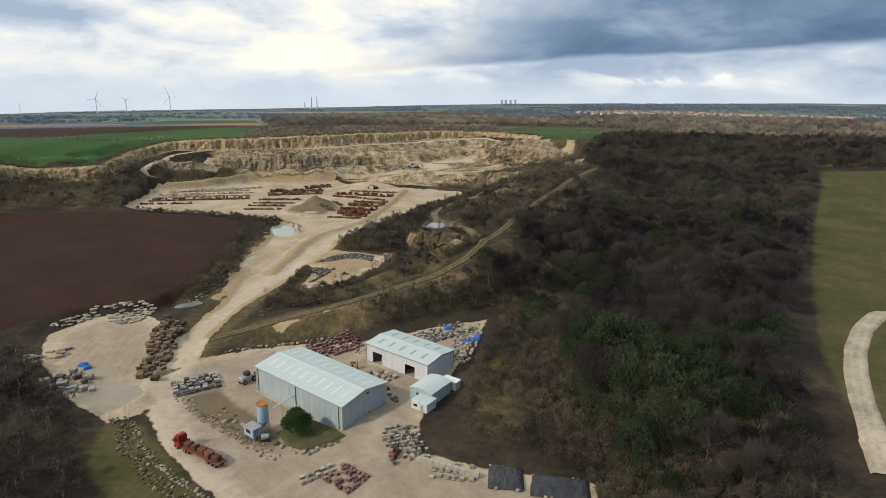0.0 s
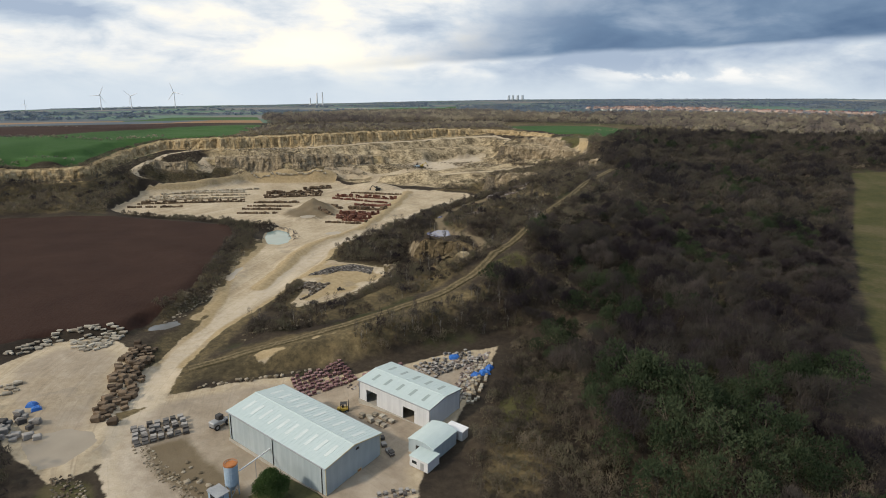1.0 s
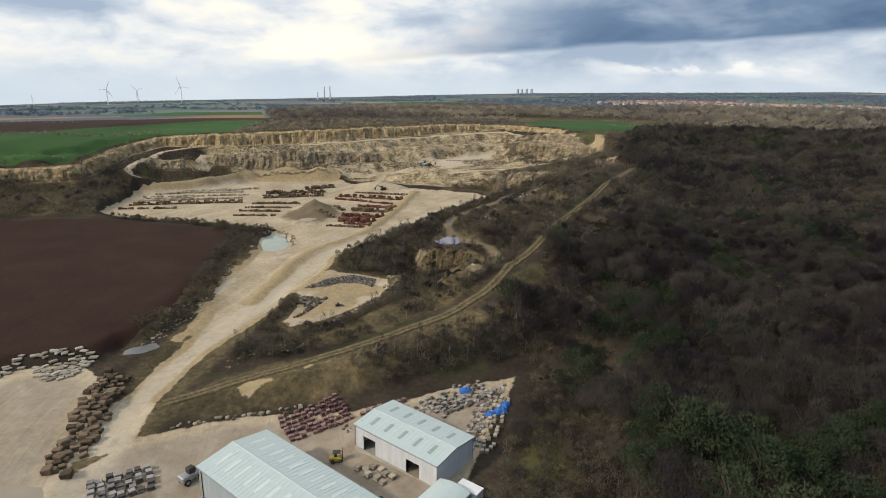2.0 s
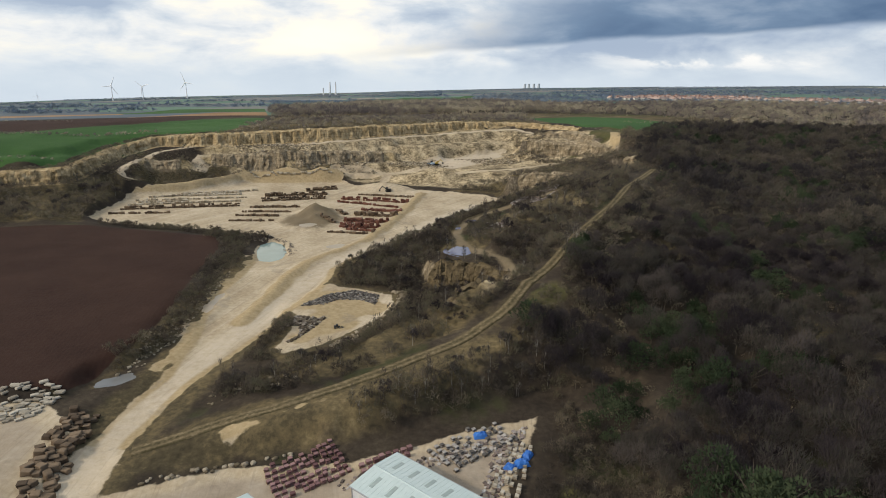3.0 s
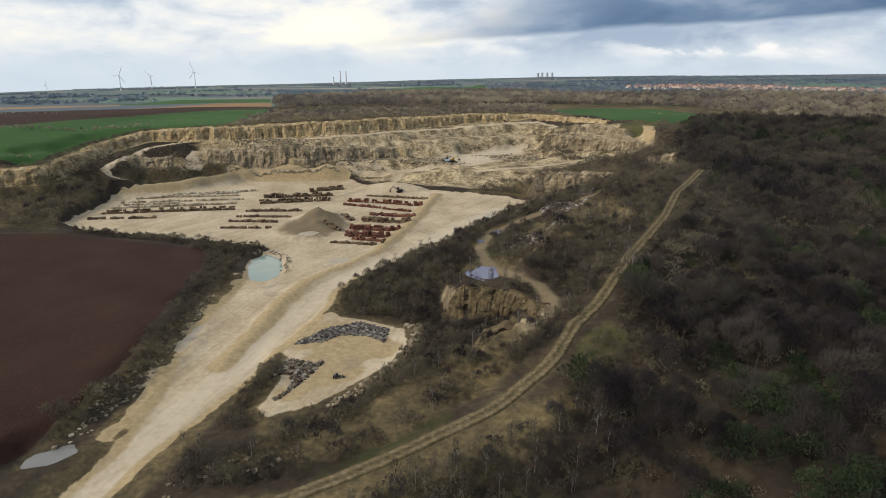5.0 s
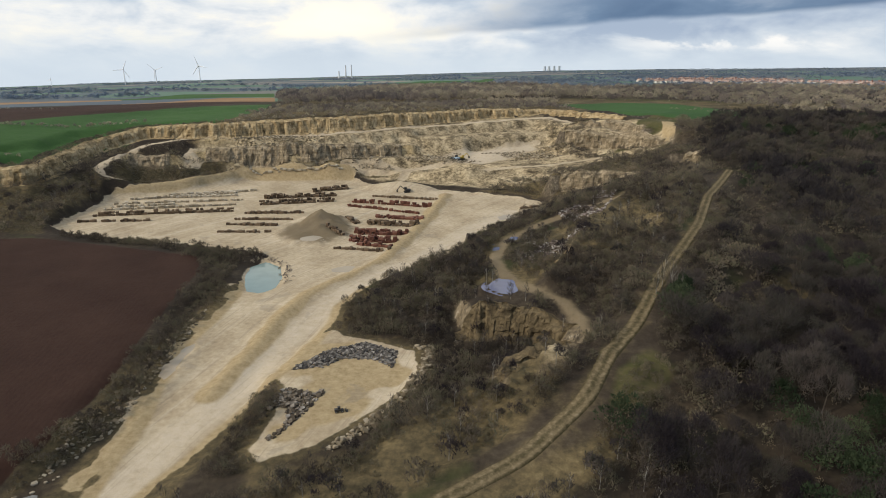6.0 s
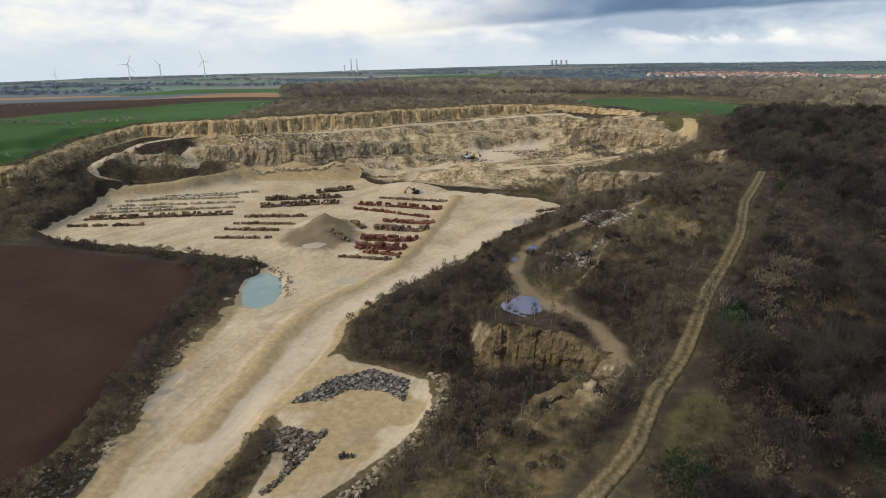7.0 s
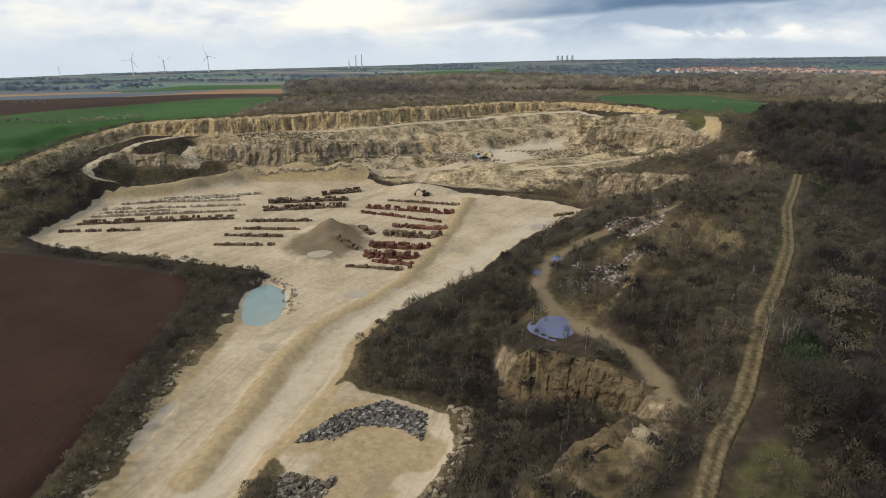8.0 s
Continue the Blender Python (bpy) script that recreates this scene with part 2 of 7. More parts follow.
def cladding(name, low, high, along=(1, 0, 0), rough=0.45):
    """Profiled metal sheet: ribs as relief, faint streaks of dirt."""
    mat, n = material(name)
    where = n.add("ShaderNodeTexCoord").outputs["Object"]
    sheet = n.add("ShaderNodeTexWave", {"Vector": where, "Scale": 0.95, "Distortion": 0.0}, bands_direction="X").outputs["Fac"]
    run = n.add("ShaderNodeMapping", {"Vector": where, "Scale": (1.2, 1.2, 0.12)}).outputs[0]
    dirt, patch = n.noise(run, 0.8, 6, 0.65), n.noise(where, 0.18, 4)
    seam = n.add("ShaderNodeTexWave", {"Vector": where, "Scale": 0.155, "Distortion": 0.0}, bands_direction="X", wave_profile="SAW").outputs["Fac"]
    value = n.math("ADD", n.math("MULTIPLY", dirt, 0.55), n.math("ADD", n.math("MULTIPLY", patch, 0.35), n.math("MULTIPLY", seam, 0.10)))
    finish(n, n.ramp(value, [(0.3, low), (0.7, high)]), rough, sheet, 0.35, 0.05, 0.0, 0.4)
    return mat


def foliage(name, tones, scale=0.045, rough=0.9):
    """Twigs or leaves: tone drifts from tree to tree and from twig to twig."""
    mat, n = material(name)
    geo = n.add("ShaderNodeNewGeometry")
    where = geo.outputs["Position"]
    stand = n.noise(where, scale, 2, 0.5)
    plant = n.math("FRACT", n.math("ADD", n.add("ShaderNodeAttribute", attribute_name="plant").outputs["Fac"], n.add("ShaderNodeObjectInfo").outputs["Random"]))
    own = geo.outputs["Random Per Island"]
    value = n.math("ADD", n.math("MULTIPLY", stand, 0.62), n.math("ADD", n.math("MULTIPLY", plant, 0.26), n.math("MULTIPLY", own, 0.12)))
    k = len(tones) - 1
    colour = n.ramp(value, [(0.36 + 0.28 * i / k, c) for i, c in enumerate(tones)])
    # open twig work lets part of the light through
    solid = n.add("ShaderNodeBsdfDiffuse", {"Color": colour, "Roughness": rough})
    thin = n.add("ShaderNodeBsdfTranslucent", {"Color": colour})
    both = n.add("ShaderNodeMixShader", {0: 0.48, 1: solid.outputs[0], 2: thin.outputs[0]})
    n.add("ShaderNodeOutputMaterial", {0: both.outputs[0]})
    return mat


def water(name, colour, rough=0.06):
    mat, n = material(name)
    where = n.add("ShaderNodeNewGeometry").outputs["Position"]
    mud = n.noise(where, 0.12, 4)
    finish(n, n.ramp(mud, [(0.3, colour), (0.7, tuple(c * 1.25 for c in colour))]), rough, n.noise(where, 1.5, 3), 0.03, 0.05, 0.0, 0.5)
    return mat


BARK = plain("bark", (0.045, 0.038, 0.030), (0.12, 0.10, 0.08), 3.0, 0.95, by_object=0.3)
PALE_BARK = plain("pale_bark", (0.20, 0.185, 0.16), (0.36, 0.34, 0.30), 3.0, 0.9)
TWIGS = foliage("twigs", [(0.034, 0.029, 0.034), (0.056, 0.048, 0.052), (0.088, 0.073, 0.072), (0.080, 0.078, 0.060), (0.125, 0.106, 0.096)], 0.03)
# the wood's twig tones again, lightened in colour for the air in between
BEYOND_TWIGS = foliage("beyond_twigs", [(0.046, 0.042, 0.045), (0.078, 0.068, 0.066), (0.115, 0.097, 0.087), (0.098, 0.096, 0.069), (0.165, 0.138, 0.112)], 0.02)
SCRUB_TWIGS = foliage("scrub_twigs", [(0.074, 0.063, 0.054), (0.128, 0.107, 0.086), (0.180, 0.150, 0.117), (0.146, 0.141, 0.090), (0.235, 0.196, 0.145)], 0.05)
# scrub tones made paler for the far slopes and the rim hedge
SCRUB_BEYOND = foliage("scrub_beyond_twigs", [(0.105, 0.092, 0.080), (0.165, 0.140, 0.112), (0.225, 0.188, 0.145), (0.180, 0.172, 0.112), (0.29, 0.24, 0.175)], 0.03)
EVERGREEN = foliage("evergreen", [(0.034, 0.050, 0.028), (0.058, 0.080, 0.044), (0.092, 0.114, 0.064)], 0.1)
SHRUB_GREEN = foliage("shrub_green", [(0.042, 0.075, 0.026), (0.065, 0.110, 0.038), (0.095, 0.145, 0.055)], 0.1)
# distance haze put into the twig colour as blue-grey
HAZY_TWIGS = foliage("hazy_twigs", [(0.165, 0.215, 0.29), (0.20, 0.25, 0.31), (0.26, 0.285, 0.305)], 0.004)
# twig tones paled by painted-in haze for the distant woods
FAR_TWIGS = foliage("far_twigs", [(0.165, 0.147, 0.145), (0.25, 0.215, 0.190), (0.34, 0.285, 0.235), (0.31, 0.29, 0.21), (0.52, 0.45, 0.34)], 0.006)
def rubble_stone(name, tones):
    """Loose stones, each of its own tone."""
    mat, n = material(name)
    geo = n.add("ShaderNodeNewGeometry")
    own, grain = geo.outputs["Random Per Island"], n.noise(geo.outputs["Position"], 1.6, 5, 0.65)
    value = n.math("ADD", n.math("MULTIPLY", own, 0.8), n.math("MULTIPLY", n.math("SUBTRACT", grain, 0.5), 0.5))
    k = len(tones) - 1
    finish(n, n.ramp(value, [(0.9 * i / k + 0.02, c) for i, c in enumerate(tones)]), 0.95, grain, 0.5, 0.1, specular=0.1)
    return mat


DARK_RUBBLE = rubble_stone("dark_rubble", [(0.045, 0.041, 0.039), (0.085, 0.077, 0.071), (0.14, 0.128, 0.115), (0.23, 0.21, 0.185), (0.44, 0.41, 0.375)])
MIXED_RUBBLE = rubble_stone("mixed_rubble", [(0.040, 0.034, 0.029), (0.085, 0.068, 0.050), (0.15, 0.122, 0.092), (0.24, 0.21, 0.175), (0.42, 0.39, 0.35)])
GREY_RUBBLE = rubble_stone("grey_rubble", [(0.10, 0.085, 0.075), (0.17, 0.13, 0.115), (0.26, 0.22, 0.20), (0.40, 0.37, 0.34), (0.60, 0.58, 0.55)])
PALE_RUBBLE = rubble_stone("pale_rubble", [(0.10, 0.080, 0.052), (0.19, 0.155, 0.105), (0.28, 0.235, 0.17), (0.46, 0.41, 0.32)])
BROWN_RUBBLE = rubble_stone("brown_rubble", [(0.050, 0.038, 0.026), (0.10, 0.078, 0.054), (0.17, 0.138, 0.10), (0.34, 0.30, 0.24)])
CREAM_STONE = plain("cream_stone", (0.27, 0.225, 0.155), (0.52, 0.46, 0.36), 1.5, 0.9, by_object=0.5, bump=0.6)
BROWN_STONE = plain("brown_stone", (0.075, 0.052, 0.034), (0.20, 0.145, 0.095), 1.5, 0.9, by_object=0.5, bump=0.6)
RED_STONE = plain("red_stone", (0.080, 0.030, 0.020), (0.185, 0.085, 0.060), 1.5, 0.9, by_object=0.5, bump=0.6)
GREY_STONE = plain("grey_stone", (0.085, 0.078, 0.072), (0.34, 0.32, 0.295), 1.5, 0.85, by_object=0.7, bump=0.5)
BLACK_STONE = plain("dark_stone", (0.022, 0.022, 0.024), (0.15, 0.14, 0.135), 1.1, 0.95, bump=0.5, specular=0.1)
WEATHERED_STONE = plain("weathered_limestone", (0.13, 0.105, 0.07), (0.36, 0.31, 0.235), 0.9, 0.95, by_object=0.6, bump=0.6, specular=0.1)
PINK_PACK = plain("pink_pack", (0.12, 0.060, 0.062), (0.28, 0.17, 0.165), 1.5, 0.9, by_object=0.6, bump=0.4)
WHITE_SLAB = plain("white_slab", (0.22, 0.19, 0.145), (0.46, 0.42, 0.345), 1.5, 0.85, by_object=0.4, bump=0.4)
PALLET_WOOD = plain("pallet_wood", (0.14, 0.10, 0.065), (0.27, 0.205, 0.135), 4.0, 0.9)
WALL_BLUE = cladding("blue_grey_cladding", (0.30, 0.36, 0.39), (0.43, 0.49, 0.51))
WALL_PALE = cladding("pale_cladding", (0.52, 0.53, 0.55), (0.68, 0.69, 0.70))
ROOF_BLUE = cladding("pale_green_roof_sheet", (0.46, 0.55, 0.54), (0.54, 0.62, 0.61))
ROOFLIGHT = plain("rooflight_sheet", (0.54, 0.60, 0.58), (0.66, 0.71, 0.69), 2.0, 0.35)
ROOFLIGHT_DARK = plain("weathered_rooflight", (0.25, 0.31, 0.30), (0.36, 0.42, 0.40), 2.0, 0.4)
TRIM_CREAM = plain("cream_trim", (0.45, 0.40, 0.25), (0.60, 0.54, 0.36), 2.0, 0.5)
DARK_METAL = plain("dark_metal", (0.025, 0.025, 0.027), (0.07, 0.068, 0.066), 2.0, 0.55, 0.3)
GREY_METAL = plain("grey_metal", (0.28, 0.29, 0.30), (0.42, 0.43, 0.44), 2.0, 0.5, 0.4)
SILO_BLUE = plain("silo_blue_paint", (0.25, 0.35, 0.46), (0.40, 0.50, 0.60), 2.0, 0.5)
ORANGE = plain("orange_rust_paint", (0.32, 0.11, 0.03), (0.52, 0.21, 0.07), 3.0, 0.6)
RED_PAINT = plain("red_vehicle_paint", (0.22, 0.012, 0.014), (0.34, 0.028, 0.026), 2.0, 0.3)
RED_FADED = plain("faded_red_paint", (0.13, 0.040, 0.030), (0.25, 0.085, 0.065), 2.0, 0.6)
YELLOW_PAINT = plain("yellow_plant_paint", (0.38, 0.26, 0.04), (0.56, 0.40, 0.08), 2.0, 0.5)
BLUE_TARP = plain("blue_tarpaulin", (0.015, 0.085, 0.34), (0.06, 0.21, 0.60), 1.0, 0.45, bump=0.8)
BLACK_TARP = plain("dark_sheeting", (0.018, 0.019, 0.022), (0.065, 0.068, 0.075), 0.8, 0.5, bump=0.7)
CONCRETE = plain("concrete", (0.30, 0.28, 0.24), (0.50, 0.47, 0.41), 1.5, 0.9)
RUBBER = plain("rubber", (0.014, 0.014, 0.014), (0.035, 0.034, 0.033), 3.0, 0.85)
WHITE_PAINT = plain("white_paint", (0.70, 0.71, 0.72), (0.84, 0.84, 0.84), 1.0, 0.45)
BRICK = plain("brick", (0.22, 0.105, 0.075), (0.40, 0.25, 0.19), 0.5, 0.9, by_object=0.8)
HOUSE_WALL = plain("rendered_house_wall", (0.50, 0.47, 0.43), (0.76, 0.73, 0.69), 0.5, 0.9, by_object=0.8)
TILE_ROOF = plain("red_tile_roof", (0.20, 0.17, 0.165), (0.44, 0.32, 0.27), 0.5, 0.85, by_object=0.8)
# concrete with the haze of distance mixed into its colour
HAZY_CONCRETE = plain("hazy_concrete", (0.42, 0.46, 0.52), (0.50, 0.54, 0.58), 0.4, 0.95)
TURBINE_WHITE = plain("turbine_white", (0.86, 0.87, 0.88), (0.92, 0.92, 0.92), 1.0, 0.4)
POND_WATER = water("pale_turquoise_water", (0.16, 0.225, 0.215))
PUDDLE_WATER = water("milky_puddle", (0.27, 0.225, 0.165), 0.35)
GREY_PUDDLE = water("grey_puddle", (0.15, 0.15, 0.145), 0.08)
# the sky's reflected blue is tinted into the base colour here
BLUE_PUDDLE = water("sky_tinted_puddle", (0.085, 0.095, 0.175), 0.10)


def window_glass():
    mat, n = material("tinted_glass")
    shader = n.add("ShaderNodeBsdfPrincipled", {"Base Color": (0.02, 0.025, 0.03, 1), "Roughness": 0.06, "Specular IOR Level": 0.6})
    n.add("ShaderNodeOutputMaterial", {0: shader.outputs[0]})
    return mat


GLASS = window_glass()


# ---------------------------------------------------------------- the lie of the land
def resample(line, step):
    out = []
    for a, b in zip(line, line[1:]):
        a, b = np.array(a, float), np.array(b, float)
        k = max(1, int(np.ceil(np.linalg.norm((b - a)[:2]) / step)))
        out += [a + (b - a) * i / k for i in range(k)]
    return np.array(out + [np.array(line[-1], float)])


def signed(poly, x, y):
    """Distance to the border of a polygon, negative inside."""
    px, py = np.array(poly, float).T
    inside, best = np.zeros(x.shape, bool), np.full(x.shape, 1e9)
    for i in range(len(px)):
        ax, ay, bx, by = px[i - 1], py[i - 1], px[i], py[i]
        k = np.clip(((x - ax) * (bx - ax) + (y - ay) * (by - ay)) / ((bx - ax) ** 2 + (by - ay) ** 2 + 1e-9), 0, 1)
        best = np.minimum(best, np.hypot(x - ax - k * (bx - ax), y - ay - k * (by - ay)))
        if by != ay:
            inside ^= ((ay > y) != (by > y)) & (x < (bx - ax) * (y - ay) / (by - ay) + ax)
    return np.where(inside, -best, best)


def to_line(line, x, y):
    """Distance to a polyline."""
    best = np.full(x.shape, 1e9)
    for a, b in zip(line, line[1:]):
        ax, ay, bx, by = a[0], a[1], b[0], b[1]
        k = np.clip(((x - ax) * (bx - ax) + (y - ay) * (by - ay)) / ((bx - ax) ** 2 + (by - ay) ** 2 + 1e-9), 0, 1)
        best = np.minimum(best, np.hypot(x - ax - k * (bx - ax), y - ay - k * (by - ay)))
    return best


def smooth(v, lo, hi):
    k = np.clip((v - lo) / (hi - lo), 0, 1)
    return k * k * (3 - 2 * k)


# plan of the zones
YARD = [(-80, 173), (-55, 185), (-26.5, 188), (16.6, 207.5), (4, 165), (-3.8, 140.5), (-4.8, 125), (12, 119), (36, 115), (36, 92), (-28, 92), (-57, 117), (-71, 131), (-80, 144), (-85, 157)]
LEFT_YARD = [(-135.0, 183.4), (-129.1, 200.2), (-114.3, 205.1), (-99.5, 197.3), (-89.7, 169.6), (-82.8, 152.9), (-78.8, 140.1), (-85.7, 134.1), (-102.5, 145.0), (-124.2, 164.7)]
HAUL_ROAD = [(-92, 160), (-92, 204), (-91, 222), (-92, 243), (-97, 262), (-101, 285), (-102, 305), (-103, 325), (-110, 350), (-106, 366), (-90, 420), (-30, 500), (11, 486), (22, 474), (-9, 427), (-24, 395), (-33, 370), (-46, 356), (-55, 341), (-62, 318), (-61, 304), (-63, 284), (-67, 270), (-72, 250), (-78, 230), (-81, 210), (-82, 195), (-78, 170)]
STOCKYARD = [(-225, 391), (-236, 451), (-208, 474), (-180, 514), (-106, 522), (-90, 512), (-32, 499), (0, 470), (-60, 380), (-104, 364), (-115, 371), (-153, 377), (-207, 385)]
CLEARING = [(-71, 270), (-70, 277), (-64, 290), (-60, 299), (-55, 294), (-43, 290), (-32, 285), (-30, 272), (-36, 258), (-48, 242), (-58, 234), (-62, 238), (-61, 252), (-63, 264)]
PLOUGHED = [(-520, 300), (-280, 351), (-218, 370), (-192, 367), (-133, 355), (-124, 341), (-117, 300), (-109, 262), (-106, 235), (-110, 210), (-127, 206), (-145, 190), (-152, 172), (-520, 120)]
MEADOW_EAST = [(97, 100), (106, 141), (118, 173), (145, 225), (212, 342), (266, 430), (292, 478), (345, 484), (520, 500), (640, 300), (260, 90)]
TRACK = [(-79, 188, 1), (-62, 197, 3.5), (-48, 202, 6.2), (-25, 215.5, 9.3), (-4, 231, 12.2), (10, 247, 16.3), (16, 260, 19), (25, 273.5, 21.4), (32, 288, 23.8), (38.5, 301.5, 25.7), (48, 318, 27.8), (60, 341, 29.6), (76, 381, 30.7), (92, 412, 31), (106, 441, 31)]
UPPER_TRACK = [(13.5, 276, 17.5), (13, 288, 16.8), (10, 299, 16.2), (2, 308.5, 15.3), (-7, 322, 15), (-10.5, 340, 14.2), (-7, 362, 13.8), (6, 382, 14.8), (24, 396, 18.5), (44, 404, 23)]
ISLAND = [(-74, 150), (-64, 157), (-56, 149), (-46, 141), (-38, 134), (-38, 124), (-47, 127), (-64, 138)]
FACE_FOOT = [(-420, 330, 12), (-330, 380, 13), (-300, 408, 14), (-261, 428, 15.5), (-261, 442, 17), (-266, 470, 19), (-267, 496, 22), (-262, 513, 24.5), (-251, 526, 27), (-208, 534, 28.5), (-172, 555, 28), (-131, 570, 30), (-80, 606, 31), (-22, 650, 32), (30, 676, 34), (62, 652, 35), (90, 620, 37)]
FACE_HEIGHT = [10, 10.5, 10, 9.5, 9, 8, 7.5, 7.5, 8, 8.5, 10, 9.5, 9, 8, 6, 4, 2]
BERM = [(-82, 262), (-80, 282), (-80, 306), (-77, 326), (-67, 346), (-57, 366), (-50, 403), (-46, 436), (-41, 488)]
HAUL_LINE = [(-40, 104), (-60, 123), (-74, 142), (-81, 158), (-86, 177), (-87, 200), (-86, 220), (-82, 245), (-76, 270), (-71, 300), (-68, 322), (-58, 345), (-46, 362), (-35, 385), (-24, 415), (-2, 455)]
SPOIL = [[(-8, 253), (4, 256), (11, 266), (8, 273), (0, 271), (-7, 262)], [(-20, 304), (-4, 297), (-2, 300), (-16, 306)]]
OLD_TIP = [(4, 345), (12, 372), (32, 396), (60, 425), (66, 400), (58, 366), (46, 338), (28, 328), (14, 330)]
WHITE_ROAD = [(-232, 469, 10), (-238, 464, 12.5), (-243, 462, 15), (-248, 465, 18), (-248, 471, 20), (-248, 484, 22), (-248, 496, 23.5), (-244, 511, 25.5), (-235, 518, 26.8), (-225, 529, 27.5), (-178, 545, 27.5), (-150, 556, 27.5), (-122, 568, 29), (-94, 588, 29.5), (-55, 614, 30.5), (-12, 640, 32), (20, 660, 33), (34, 662, 33), (49, 646, 32), (58, 626, 31.5), (73, 604, 31), (90, 579, 31), (104, 565, 31)]
FLOOR_ROAD = [(-74, 522), (-70, 538), (-49, 545), (-27, 554), (-4, 596), (21, 612)]
EAST_ROAD = [(-20, 535), (-13, 536), (15, 541), (41, 552), (63, 556), (86, 555)]
OLD_FACES = [[(25, 486), (40, 483), (56, 479), (73, 472)], [(100, 505), (112, 496)], [(39, 600), (57, 592), (75, 585), (90, 572), (104, 558)], [(55, 611), (78, 606), (94, 577)]]
CLIFFS = [[(-248, 492), (-232, 495), (-220, 499)], [(-210, 518), (-180, 525), (-142, 534.5), (-105, 552), (-78, 563)], [(-19, 300), (-16.5, 294.5), (-11, 295), (-5, 294), (0.5, 291.5), (5, 286.5), (9, 279.5)], [(-12, 259), (-4, 263), (1, 269), (8, 273)], [(14, 318), (24, 340), (34, 362)]] + OLD_FACES


def fbm(x, y, scale, octaves=4, seed=0):
    """Cheap smooth value noise on arrays, about -1 to 1."""
    total, amp, norm = np.zeros_like(x, dtype=float), 1.0, 0.0
    for o in range(octaves):
        u, v = x / scale + 17.3 * seed + o * 5.1, y / scale - 9.7 * seed + o * 3.7
        i, j = np.floor(u), np.floor(v)
        fu, fv = u - i, v - j
        fu, fv = fu * fu * (3 - 2 * fu), fv * fv * (3 - 2 * fv)

        def h(a, b):
            s = np.sin(a * 127.1 + b * 311.7 + seed * 74.7) * 43758.5453
            return s - np.floor(s)
        val = (h(i, j) * (1 - fu) + h(i + 1, j) * fu) * (1 - fv) + (h(i, j + 1) * (1 - fu) + h(i + 1, j + 1) * fu) * fv
        total, norm, amp, scale = total + amp * (val * 2 - 1), norm + amp, amp * 0.5, scale * 0.5
    return total / norm


def outward(line, by):
    pts = np.array([p[:2] for p in line], float)
    d = np.gradient(pts, axis=0)
    d /= np.linalg.norm(d, axis=1)[:, None]
    return pts + np.stack([-d[:, 1], d[:, 0]], 1) * by


def face_top():
    edge = outward(FACE_FOOT, 4.0)
    return [(p[0], p[1], f[2] + h) for p, f, h in zip(edge, FACE_FOOT, FACE_HEIGHT)]


def flat(poly, z, step=6.0):
    xs, ys = [p[0] for p in poly], [p[1] for p in poly]
    gx, gy = np.meshgrid(np.arange(max(min(xs), -340), max(xs), step), np.arange(min(ys), max(ys), step))
    keep = signed(poly, gx, gy) < -1.0
    x, y = gx[keep], gy[keep]
    h = z(x, y) if callable(z) else np.full(x.shape, float(z))
    return np.stack([x, y, h], 1)


SKYLINE = [(-50, -2.9), (-40, -2.70), (-12, -1.98), (5, -1.34), (32, -0.56), (50, -0.2)]   # azimuth, height of the skyline in degrees


def open_country(x, y):
    """The land round the quarry: level to about seven hundred metres, then a long fall to the plain."""
    r, az = np.hypot(x, y), np.degrees(np.arctan2(x, y))
    east = smooth(az, 10, 26)
    base = (33 + 5 * smooth(r, 430, 650)) * (1 - east) + (11 + 27 * smooth(y + 0.3 * x, 300, 760)) * east
    fall = (48 + 4800 * np.tan(np.radians(np.interp(az, *zip(*SKYLINE))))) / 4100
    roll = 7.0 * fbm(x, y, 620, 2, 91) * smooth(r, 1000, 1900) * smooth(r, 4600, 3600)
    return base + np.maximum(r - 700, 0) * fall + roll - np.maximum(r - 4750, 0) * 0.2


